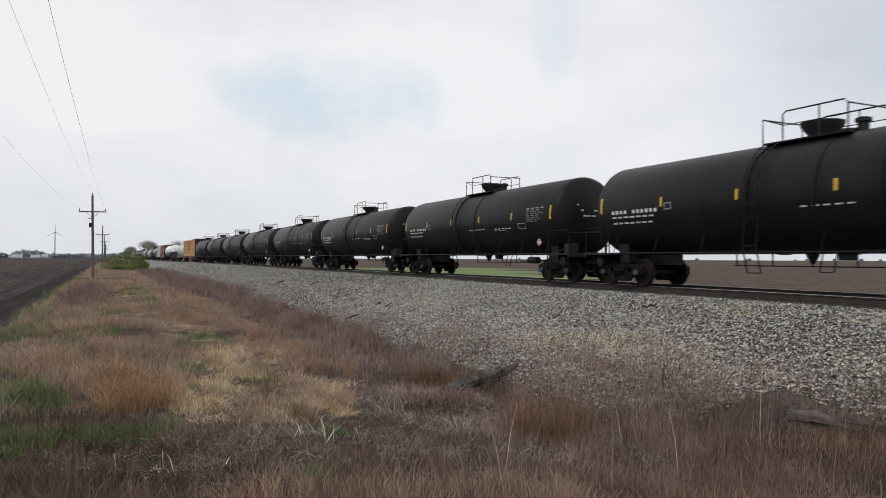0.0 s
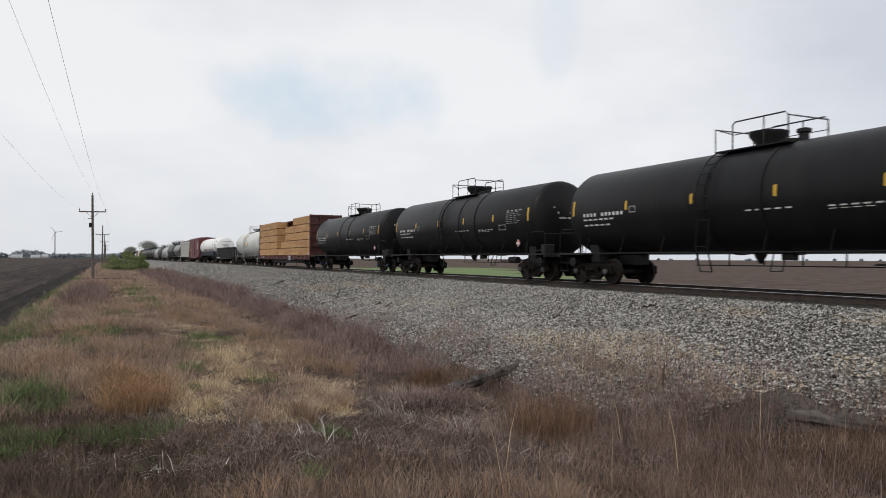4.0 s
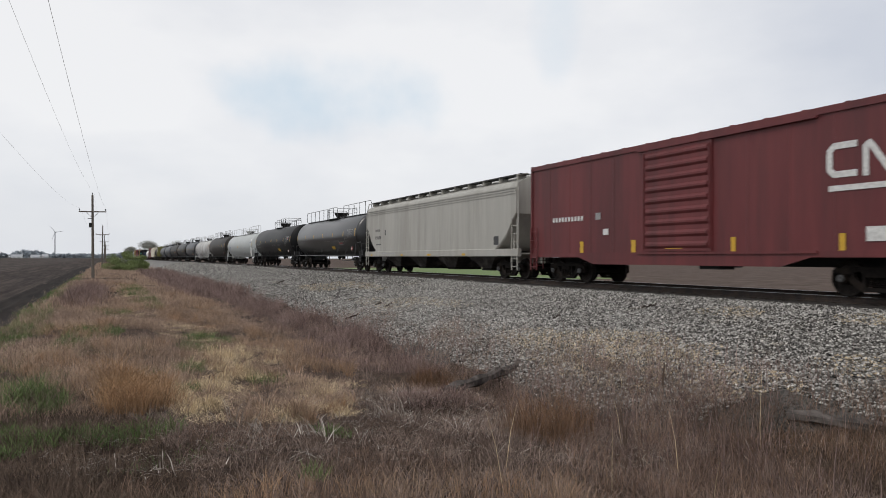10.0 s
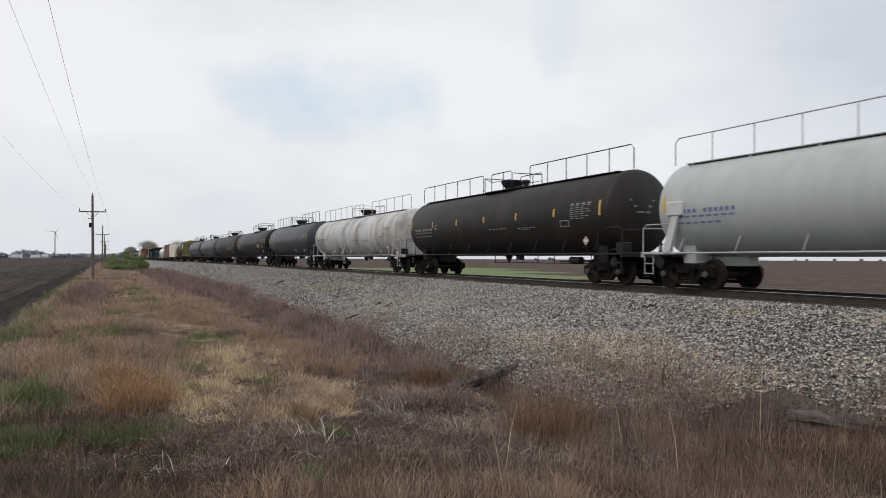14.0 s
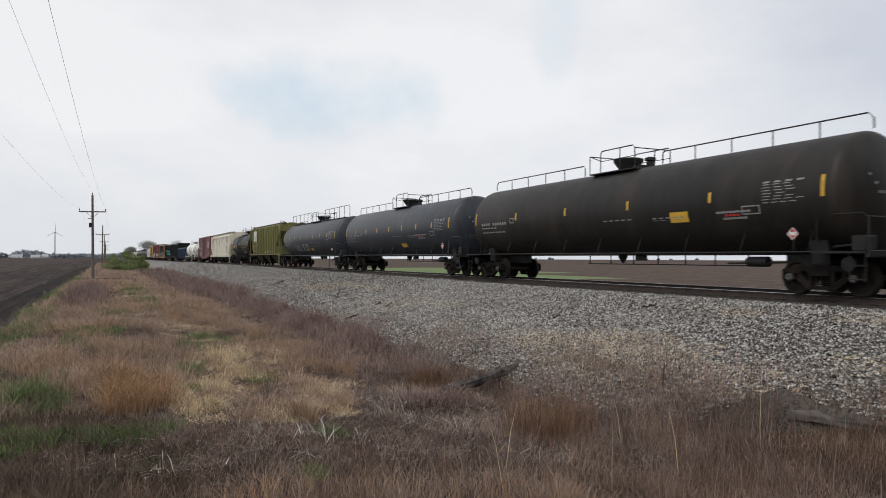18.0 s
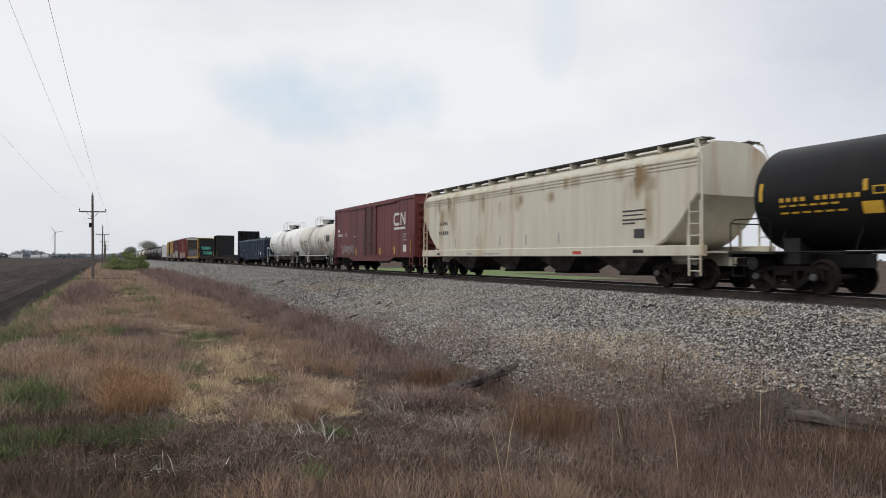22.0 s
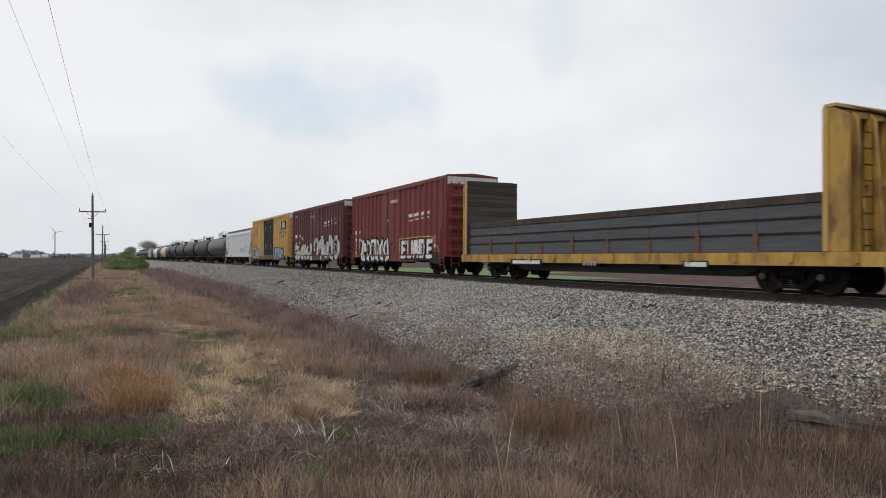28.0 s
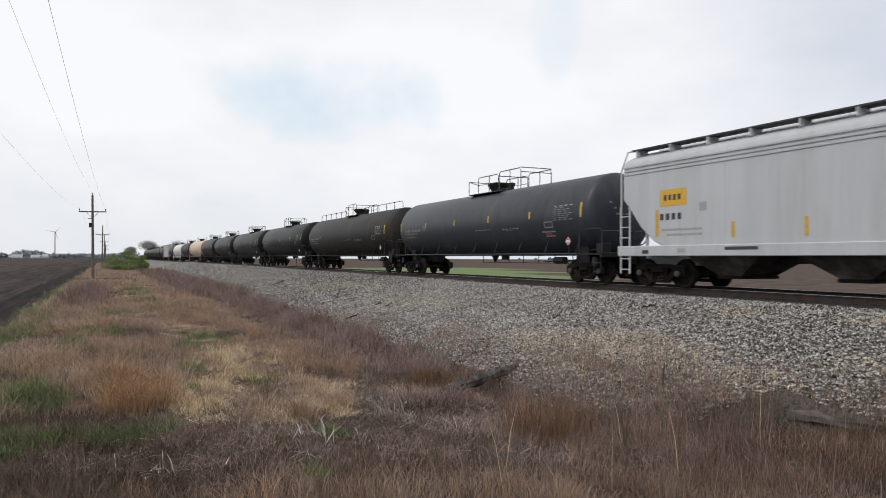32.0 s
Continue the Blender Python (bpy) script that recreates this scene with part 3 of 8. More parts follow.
STRAW = [(1.25, 11.7, 0.6, 1.3), (1.9, 13.6, 0.8, 1.1), (2.0, 10.8, 0.6, 0.6), (3.4, 11.6, 0.8, 0.9), (3.9, 13.2, 0.8, 1.2), (2.7, 15.2, 0.7, 1.0), (2.4, 17.6, 0.7, 1.6), (3.6, 18.4, 0.7, 2), (2.5, 24, 0.9, 4), (0.5, 31, 1.0, 5), (-1.9, 27, 0.7, 4), (1.2, 45, 1.0, 8)]
GREEN = [(0.15, 10.4, 0.75, 0.55), (-1.0, 10.3, 0.6, 0.7), (-1.5, 14.2, 0.5, 1.2), (-0.9, 12.6, 0.5, 0.7), (1.65, 16.1, 0.3, 0.5), (1.42, 13.7, 0.25, 0.35), (3.0, 14.6, 0.4, 0.5), (-0.8, 21.5, 0.6, 1.2), (-0.2, 23.8, 0.8, 1.4), (-2.0, 26, 0.5, 2), (2.76, 21.8, 0.7, 1.4), (2.2, 19.5, 0.5, 1.0), (2.07, 7.6, 0.22, 0.18), (2.9, 9.6, 0.25, 0.25), (1.7, 55, 0.9, 9), (1.9, 40, 0.7, 5), (0.2, 33, 0.7, 2), (-2.4, 30, 0.5, 9)]
ORANGE = [(0.62, 13.0, 0.48, 1.4), (0.0, 14.9, 0.7, 1.0), (-1.0, 17.2, 1.1, 1.5), (0.6, 19.4, 0.9, 1.8), (4.3, 16.4, 0.9, 1.6), (4.6, 21, 1.3, 3.2), (-0.8, 25, 1.2, 2.4), (3.3, 31, 1.5, 5), (0.2, 36, 1.5, 5), (4.2, 45, 1.5, 8), (0.8, 60, 2.0, 10), (3.4, 11.5, 0.4, 0.5)]
BARE = [(2.7, 13.0, 0.35, 0.6), (1.6, 12.6, 0.3, 0.25), (3.0, 10.9, 0.25, 0.3), (4.4, 14.6, 0.6, 0.8), (1.75, 15.4, 0.5, 0.7), (4.9, 11.8, 1.1, 1.3), (2.2, 9.0, 2.8, 1.1), (2.9, 16.6, 0.4, 0.5), (1.3, 21.5, 0.5, 1.3), (-0.6, 19.4, 0.5, 0.6), (3.6, 22.5, 0.6, 1.6)]
# litter over all the verge
x, y, a = tufts(9000, 14, (-2.7, 9.8), (4.2, 34), 0.3, 1.35)
k = (x < 0.5 + 0.8 * wob(x, y, 1.3, 90)) & (y < 10.8) | (x > 8.0) & (y < 8.4)
blades("grass_litter", x[~k], y[~k], 0.24, 0.007, 1.0, litter, "matted grey-brown dead grass litter", 0.3)
blades("grass_litter", x[k], y[k], 0.24, 0.007, 0.9, darklitter, "dark brown dead weed litter", 0.3)
x, y, a = tufts(7000, 14, (-2.5, 9.8), (4.4, 12.8), 0.25)
k = (x < 0.5 + 0.8 * wob(x, y, 1.3, 90)) | (x > 8.0) & (y < 8.4)
blades("grass_litter", x[~k], y[~k], 0.24, 0.006, 1.32, litter, "matted grey-brown dead grass litter", 0.3)
blades("grass_litter", x[k], y[k], 0.26, 0.006, 0.8, darklitter, "dark brown dead weed litter", 0.3)
# thin tan grass
x, y, a = where(*tufts(2700, 30, (-2.8, 6.4), (11.6, 42), 0.20, 1.25), lambda x, y: ~near(x, y, GREEN[:4] + BARE) & (wob(x, y, 0.7, 43) + 0.5 * wob(x, y, 2.3, 44) > -0.2))
blades("dry_grass", x, y, 0.27, 0.006, 0.5, tan, "thin tan dry grass on the verge", 0.5, az=a)
x, y, a = where(*tufts(2400, 16, (-2.8, 6.0), (36, 140), 0.4, 1.3), lambda x, y: wob(x, y, 0.4, 42) > -0.3)
blades("dry_grass", x, y, 0.36, 0.022, 0.4, tan, "thin tan dry grass on the verge")
# pinkish seed heads above the tan grass beside the field
x, y, a = where(*tufts(900, 26, (-2.8, 1.6), (13.5, 40), 0.24, 1.3), lambda x, y: wob(x, y, 0.9, 91) > -0.1)
blades("dry_grass", x, y, 0.46, 0.005, 0.32, tan, "taller pinkish-tan grass heads", 0.6, az=a)
# orange bunch grass
x, y, a = where(*tufts(3400, 26, (-2.7, 6.8), (10.6, 75), 0.15, 1.6), lambda x, y: near(x, y, ORANGE) & ~near(x, y, BARE))
blades("bunch_grass", x, y, 0.36, 0.007, 0.36, orange, "orange-brown dry bunch grass on the verge", 0.5, az=a)
x, y, a = tufts(40, 120, (0.0, 1.0), (11.5, 14.4), 0.13)
blades("bunch_grass", x, y, 0.64, 0.007, 0.36, rustorange, "dense orange-brown grass clump", 0.7, az=a)
x, y, a = where(*tufts(60, 110, (-2.4, 5.4), (11.6, 26), 0.07), lambda x, y: near(x, y, ORANGE))
blades("bunch_grass", x, y, 0.46, 0.006, 0.45, orange, "drooping orange-brown grass tufts", 0.8, az=a)
x, y, a = tufts(3, 160, (2.55, 2.75), (10.3, 10.7), 0.05)
blades("bunch_grass", x, y, 0.52, 0.007, 0.34, orange, "upright orange-brown grass tuft", 0.4, az=a)
# straw mats, and hummocks arching over from each tuft
x, y, a = where(*tufts(1500, 24, (0.6, 5.2), (9.8, 50), 0.13, 1.9), lambda x, y: near(x, y, STRAW) & ~near(x, y, BARE) & (wob(x, y, 2.6, 73) + 0.5 * wob(x, y, 6.0, 74) > -0.05))
blades("matted_straw", x, y, 0.34, 0.008, 1.2, straw, "flattened pale straw in mats", 0.35, 0.05, az=a, tight=True)
for mat, n, k in ((straw, 62, 200), (tan, 46, 170), (orange, 22, 150)):
    x, y, a = where(*tufts(n, k, (0.6, 5.0), (10.0, 19.5), 0.075, 1.2), lambda x, y: near(x, y, STRAW) & ~near(x, y, BARE))
    blades("straw_hummock", x, y, 0.46, 0.008, 0.86, mat, "arching hummocks of dead straw", 0.70, 0.0, az=a, rough=0.9)
# fresh green
x, y, a = where(*tufts(6200, 26, (-3.0, 4.5), (7.3, 65), 0.12, 1.6), lambda x, y: near(x, y, GREEN))
blades("green_grass", x, y, 0.25, 0.010, 0.5, grass, "fresh green grass patch in the verge", az=a)
x, y, a = where(*tufts(1200, 12, (-3.5, -2.5), (16, 110), 0.18, 1.3), lambda x, y: wob(x, y, 0.6, 45) > -0.2)
blades("green_grass", x, y, 0.18, 0.02, 0.6, grass, "green grass strip along the field's edge")
x, y, a = where(*tufts(900, 10, (-2.8, 1.4), (8.6, 20), 0.2), lambda x, y: wob(x, y, 0.8, 92) > 0.1)
blades("green_grass", x, y, 0.15, 0.008, 0.6, grass, "thin green shoots among dead stalks")
x, y, a = where(*tufts(900, 14, (0.2, 3.4), (30, 68), 0.25), lambda x, y: near(x, y, [(1.9, 53, 0.6, 6), (2.4, 40, 0.4, 2.4)]) & (wob(x, y, 1.4, 97) > -0.15))
blades("green_grass", x, y, 0.36, 0.018, 0.45, grass, "fresh green growth along the verge")
# red-brown weeds in front and up the bank's foot
x, y, a = where(*tufts(1150, 12, (-2.2, 9.5), (4.2, 8.6), 0.2), lambda x, y: (wob(x, y, 1.3, 47) + 0.5 * wob(x, y, 4, 57) > 0.05) & (y < 8.0 - 0.22 * np.clip(x, -3, 5)))
blades("dry_weeds", x, y, 0.30, 0.005, 0.36, brush, "thin red-brown dry weed stalks")
x, y, a = where(*tufts(1700, 12, (1.0, 9.5), (5.0, 10.4), 0.22), lambda x, y: wob(x, y, 1.6, 77) > 0.12)
blades("dry_weeds", x, y, 0.20, 0.005, 0.7, brush, "low red-brown dead weeds")
x, y, a = where(*tufts(520, 12, (0.8, 5.2), (4.2, 8.0), 0.2), lambda x, y: (wob(x, y, 1.3, 47) < 0.1) & (y < 7.7 - 0.22 * np.clip(x, -3, 5)))
blades("dry_weeds", x, y, 0.30, 0.005, 0.32, orange, "thin orange-tan dry weed stalks")
x, y, a = where(*tufts(640, 10, (5.4, 11.6), (4.8, 10.5), 0.26), lambda x, y: (wob(x, y, 0.9, 48) + 0.6 * wob(x, y, 3.1, 49) > -0.15) & (y < 13.2 - 0.55 * x + wob(x, y, 2, 58)))
blades("dry_weeds", x, y, 0.48, 0.005, 0.30, brush, "thin red-brown dry weed stalks")
x, y, a = where(*tufts(300, 14, (8.6, 12.0), (4.6, 8.0), 0.24), lambda x, y: y < 14.9 - 0.85 * x)
blades("dry_weeds", x, y, 0.34, 0.005, 0.45, rust, "rust-brown weeds round the old timber")
x, y, a = where(*tufts(190, 20, (5.2, 7.2), (7.9, 9.9), 0.12), lambda x, y: near(x, y, [(6.15, 8.95, 0.62, 0.6)]))
blades("bunch_grass", x, y, 0.74, 0.005, 0.28, rust, "rust-brown upright grass clump", az=a)
x, y, a = where(*tufts(1100, 6, (6.8, 13.0), (5.2, 30), 0.35, 1.3), lambda x, y: (wob(x, y, 0.7, 50) > -0.1) & (x < 12.5 - 0.08 * y))
blades("dry_weeds", x, y, 0.30, 0.005, 0.4, tan, "pale dry weeds on the ballast's foot")
x, y, a = where(*tufts(420, 6, (8.4, 12.4), (9.5, 18), 0.3), lambda x, y: near(x, y, [(10.6, 13.6, 1.5, 2.4), (9.4, 11.4, 1.4, 1.4)]))
blades("dry_weeds", x, y, 0.26, 0.005, 0.45, straw, "pale straw-coloured weeds on the ballast's foot")
x, y, a = where(*tufts(620, 8, (5.6, 11.4), (4.6, 11.4), 0.3), lambda x, y: wob(x, y, 1.1, 81) > -0.1)
blades("dry_weeds", x, y, 0.38, 0.005, 0.4, purple, "grey-brown dead weed stalks")
x, y, a = tufts(300, 3, (6.5, 11.8), (5.2, 13.5), 0.3)
blades("weed_stems", x, y, 0.55, 0.006, 0.18, purple, "thin dark dead weed stems", 0.15)
x, y, a = tufts(110, 3, (-2.0, 5.6), (9.8, 22), 0.2)
blades("weed_stems", x, y, 0.55, 0.006, 0.16, darklitter, "thin dark dead weed stems", 0.15)
# grey-purple brush along the ditch
x, y, a = where(*tufts(2500, 18, (4.6, 9.6), (14.5, 62), 0.32, 1.35), lambda x, y: (np.abs(x - 6.8 + 0.8 * np.exp(-np.clip(y - 14, 0, 99) / 6) - 0.03 * np.clip(y - 15, 0, 25) - 0.4 * wob(x * 0, y, 0.3, 49)) < 1.15 + 0.75 * wob(x, y, 0.9, 59)) & (wob(x, y, 1.0, 60) > -0.35 + 0.5 * np.exp(-np.clip(y - 14.5, 0, 99) / 5)))
blades("ditch_brush", x, y, 0.46, 0.008, 0.6, purple, "grey-purple dead brush along the ditch", rough=0.95)
x, y, a = tufts(300, 9, (5.6, 9.0), (15.5, 60), 0.25, 1.2)
blades("ditch_brush", x, y, 0.85, 0.009, 0.35, purple, "taller dead weeds in the ditch brush", rough=0.5)
x, y, a = tufts(1300, 14, (4.8, 9.2), (50, 150), 0.45, 1.2)
blades("ditch_brush", x, y, 0.75, 0.03, 0.4, purple, "grey-purple dead brush along the ditch")
x, y, a = where(*tufts(420, 16, (-2.3, 0.4), (34, 62), 0.4), lambda x, y: near(x, y, [(-1.0, 46, 1.1, 12)]))
blades("ditch_brush", x, y, 0.7, 0.016, 0.35, purple, "grey-purple dead brush near the poles")
x, y, a = tufts(500, 12, (-2.6, 9.0), (120, 300), 0.7, 1.2)
blades("dry_grass", x, y, 0.5, 0.09, 0.35, tan, "dry verge grass far off")
x, y, a = where(*tufts(300, 4, (6.6, 11.0), (12.5, 34), 0.3, 1.3), lambda x, y: wob(x, y, 0.8, 95) > -0.1)
blades("weed_stems", x, y, 0.50, 0.007, 0.32, purple, "scattered dead stems at the ballast's foot", 0.3)
x, y, a = where(*tufts(60, 9, (5.6, 8.2), (10.4, 12.4), 0.2), lambda x, y: y < 7.8 + 0.62 * x)
blades("dry_weeds", x, y, 0.34, 0.006, 0.5, purple, "dead weeds over the fallen branch", 0.4)
# fallen twigs in the hollow
x, y, a = where(*tufts(430, 5, (-1.5, 8.6), (6.8, 12.6), 0.5), lambda x, y: near(x, y, [(4.6, 10.2, 2.2, 1.8), (2.0, 8.8, 2.6, 1.2), (7.0, 8.0, 1.6, 1.4), (0.0, 9.2, 1.4, 0.8)]))
blades("fallen_twigs", x, y, 0.36, 0.008, 1.42, twig, "bleached fallen twigs on bare ground", 0.1, 0.07, rough=0.3, tight=True)
x, y, a = tufts(30, 5, (0.2, 6.4), (8.6, 12.2), 0.14)
blades("fallen_twigs", x, y, 0.24, 0.009, 1.2, twig, "broken pale reed stems", 0.1, 0.06, rough=0.3)
x, y, a = tufts(26, 2, (2.4, 6.6), (9.2, 12.4), 0.3)
blades("fallen_twigs", x, y, 0.5, 0.012, 1.46, twig, "long bleached fallen stems", 0.05, 0.08, az=a * 0 + 0.5, rough=0.2, tight=True)
x, y, a = where(*tufts(110, 4, (3.6, 6.9), (9.8, 13.0), 0.4), lambda x, y: near(x, y, [(5.3, 11.5, 1.5, 1.4)]))
blades("fallen_twigs", x, y, 0.52, 0.010, 1.45, twig, "bleached fallen stems in the hollow", 0.06, 0.09, az=a * 0.4 + 0.2, rough=0.2, tight=True)
# brown weeds thinning out up the ballast's foot
def foot(x, y):
    return rs.uniform(0, 1, len(x)) < np.clip((11.2 + 0.5 * wob(x, y, 1.3, 101) - 0.20 * np.clip(y - 11, 0, 20) - x) / 3.0, 0, 1) * np.where(wob(x, y, 2.1, 105) > -0.1, 1.0, 0.2) * np.exp(-np.clip(y - 10.5, 0, 20) / 3.0)


for mat, n, k, h, wd in ((brush, 380, 7, 0.36, 0.005), (purple, 340, 6, 0.46, 0.005), (rust, 180, 7, 0.34, 0.005), (tan, 420, 6, 0.30, 0.005)):
    x, y, a = where(*tufts(n, k, (7.2, 11.8), (4.6, 19), 0.22, 1.1), foot)
    blades("dry_weeds", x, y, h, wd, 0.34, mat, "thin brown dead weeds thinning out over the ballast's foot", 0.3)
x, y, a = where(*tufts(1000, 9, (7.4, 11.6), (4.6, 20), 0.22, 1.1), foot)
blades("grass_litter", x, y, 0.22, 0.008, 1.25, litter, "dead weed litter among the lowest ballast stones", 0.3, 0.05)
x, y, a = where(*tufts(230, 3, (7.0, 11.4), (5.0, 17), 0.25, 1.1), foot)
blades("weed_stems", x, y, 0.85, 0.009, 0.16, purple, "tall dark branching weed stems", 0.12)
# brush heaped over the old beam's end, and dark stems in the hollow
x, y, a = tufts(60, 24, (4.9, 6.1), (11.3, 12.1), 0.2)
blades("ditch_brush", x, y, 0.38, 0.009, 1.1, purple, "dead brush heaped over a fallen beam", 0.5, 0.03, az=a)
x, y, a = tufts(60, 24, (4.8, 5.9), (10.6, 11.3), 0.16)
blades("grass_litter", x, y, 0.30, 0.008, 1.1, darklitter, "dark matted stems in a hollow", 0.4, 0.02)
x, y, a = tufts(26, 30, (6.0, 6.7), (13.5, 14.3), 0.15)
blades("dry_weeds", x, y, 0.5, 0.009, 0.6, rust, "dead rusty weeds at the ditch's edge", 0.4)
# pale broken reeds
for cx, cy, w, d, n in ((4.35, 10.75, 0.55, 0.4, 16), (1.55, 10.2, 0.16, 0.14, 5), (1.88, 9.8, 0.2, 0.14, 5), (2.7, 9.2, 0.16, 0.2, 4), (2.35, 9.3, 0.5, 0.2, 5), (0.55, 8.7, 0.35, 0.3, 3), (4.6, 9.6, 1.2, 0.5, 10)):
    x, y, a = tufts(n, 4, (cx - w, cx + w), (cy - d, cy + d), 0.10)
    blades("fallen_twigs", x, y, 0.34, 0.013, 1.15, twig, "broken pale reed stems", 0.25, 0.05, rough=0.3)
# ragged taller stems along the ditch brush's upper edge
x, y, a = where(*tufts(520, 5, (6.6, 10.0), (14.5, 46), 0.3, 1.3), lambda x, y: (np.abs(x - 8.0 - 0.5 * wob(x * 0, y, 0.5, 103)) < 0.9) & (wob(x, y, 0.8, 104) > 0.0) & (y > 18))
blades("ditch_brush", x, y, 0.75, 0.009, 0.36, purple, "ragged dead brush at the ballast's edge", 0.3, rough=0.9)
# a few tall pale stalks
x, y = np.array([3.9, 5.2, 6.4, 7.0, 4.4, 8.3, 9.0, 5.9]), np.array([6.6, 6.4, 6.6, 8.4, 7.4, 7.0, 7.6, 5.6])
blades("tall_stalks", x, y, 0.85, 0.008, 0.12, straw, "single tall pale dry stalks", 0.1, rough=0.1)
blades("tall_stalks", x + 0.6, y + 0.4, 0.8, 0.012, 0.12, purple, "single tall dark dry stalks", 0.1, rough=0.1)
blades("tall_stalks", np.array([6.75, 6.78, 6.72, 9.2]), np.array([8.0, 8.02, 7.97, 9.9]), 0.95, 0.028, 0.13, darklitter, "single thick dark dead stalks", 0.1, rough=0.1)
# ---------------------------------------------------------------- logs, poles, trees, far things
bark = surf("grey_driftwood_bark", (0.030, 0.022, 0.019), (0.075, 0.060, 0.052), 6, 0.9, stretch=(1, 1, 1), bump=0.8, spec=0.1)
leafgreen = surf("spring_green_leaves", (0.135, 0.175, 0.058), (0.19, 0.235, 0.085), 0.8, 0.7, island=0.25)
# budding twigs, lightened towards grey to paint in the haze of distance
hazebud = surf("haze_lightened_bud_twigs", (0.24, 0.245, 0.22), (0.33, 0.33, 0.30), 0.3, 0.9, island=0.3)
# blue-grey of distant air mixed into the woods' base colour
hazewood = surf("far_woods", (0.26, 0.295, 0.33), (0.31, 0.345, 0.38), 0.02, 0.95, island=0.25)


greytimber = surf("bleached_grey_timber", (0.055, 0.047, 0.043), (0.135, 0.118, 0.108), 6, 0.9, c3=(0.028, 0.023, 0.021), scale3=2.5, cover=0.45, stretch=(1, 0.3, 1.5), bump=0.6, spec=0.1)


def log(name, a, b, r, label, flat=0.0, wood=None):
    """A weathered round branch, or with flat a split board lying on its wide face."""
    a, b = Vector(a), Vector(b)
    pts = [a.lerp(b, k / 8) + Vector((0.03 * math.sin(3.1 * k), 0.03 * math.cos(2.3 * k), 0.02 * math.sin(1.7 * k))) for k in range(9)]
    bd = Build()
    if flat:
        d = (b - a).normalized()
        w, up = d.cross(Vector((0, 0, 1))).normalized(), Vector((0, 0, 1))
        n = len(pts)
        for k, p in enumerate(pts):
            q = r * (1.15 - 0.35 * abs(math.sin(1.9 * k + 0.4)) * (0.4 + 0.6 * k / n))
            bd.v += [tuple(p + w * (q * c) + up * (flat * s_ * (1 + 0.3 * math.sin(2.7 * k + c)))) for c, s_ in ((-1, 0), (-0.8, 1), (0.1, 1.25), (0.9, 0.8), (1, -0.2), (0, -0.8))]
        bd.f += [(i * 6 + k, i * 6 + (k + 1) % 6, i * 6 + 6 + (k + 1) % 6, i * 6 + 6 + k) for i in range(n - 1) for k in range(6)] + [tuple(range(6)), tuple(range(6 * n - 6, 6 * n))]
    else:
        bd.tube(pts, r, 10)
    ob = new(name, bd.mesh(name, wood or bark))
    return tagged(ob, label, "log")


log("fallen_log", (5.9, 12.05, -1.62), (8.75, 14.05, -1.60), 0.10, "grey weathered fallen beam in the ditch", 0.10, greytimber)
log("fallen_log", (9.6, 7.55, -1.52), (10.75, 5.3, -1.52), 0.15, "old grey timber lying among weeds", 0.085, greytimber)
for ax, ay, bx_, by_, rad in ((9.0, 68.5, 10.1, 69.3, 0.07), (11.6, 53.3, 12.4, 54.5, 0.05), (12.27, 46.2, 12.76, 46.4, 0.035), (8.95, 28.0, 9.58, 28.25, 0.04), (11.03, 30.1, 11.34, 30.2, 0.03), (10.95, 28.65, 11.45, 29.15, 0.028),
                               (14.12, 16.0, 14.45, 15.8, 0.022), (12.36, 17.97, 12.63, 18.0, 0.02)):
    za, zb = (float(ballast_z(np.array(p), np.array(q))) for p, q in ((ax, ay), (bx_, by_)))
    log("stick", (ax, ay, za + 0.04), (bx_, by_, zb + 0.06), rad, "dark stick lying on the ballast")

POLES = [(-2.3, 3.0 - 6), (-1.2, 80), (-0.75, 157), (-0.6, 234), (-0.5, 312), (-0.4, 390), (-0.3, 470)]
arms = []
for k, (px, py) in enumerate(POLES):
    zg = float(ground_z(px, py))
    pole = tagged(new("utility_pole"), "weathered wooden utility pole with a crossarm", "utility pole", "utility poles along the field")
    pole.matrix_basis = pose(px, py, zg, 0, -0.9 if k == 1 else 0.2, 0)
    part("pole_shaft", Build().lathe([(-0.3, 0.145), (4, 0.125), (8.6, 0.10), (8.62, 0.02)], 12, axis="z"), woodpole, pole)
    part("crossarm", Build().bev(-1.25, -0.17, 6.85, 1.25, -0.07, 6.97), woodpole, pole)
    part("arm_brace", Build().tube([(-0.55, -0.12, 6.85), (0, -0.12, 6.25), (0.55, -0.12, 6.85)], 0.02, 5), woodpole, pole)
    for x, z in ((-1.18, 6.97), (1.18, 6.97), (0, 8.6)):
        part("insulator", Build().lathe([(0, 0.02), (0.08, 0.02), (0.09, 0.06), (0.15, 0.05), (0.17, 0.07), (0.24, 0.04), (0.26, 0.01)], 10, (x, -0.12 if x else 0, z), axis="z"), capgrey, pole)
    if k == 1:
        part("bracket", Build().tube([(-0.42, -0.1, 6.2), (0, -0.1, 6.25)], 0.03, 5), frameblk, pole)
        part("cutout", Build().lathe([(5.3, 0.04), (5.35, 0.12), (5.75, 0.12), (5.8, 0.03)], 10, (-0.22, -0.05, 0), axis="z"), frameblk, pole)
    arms.append((px, py, zg))
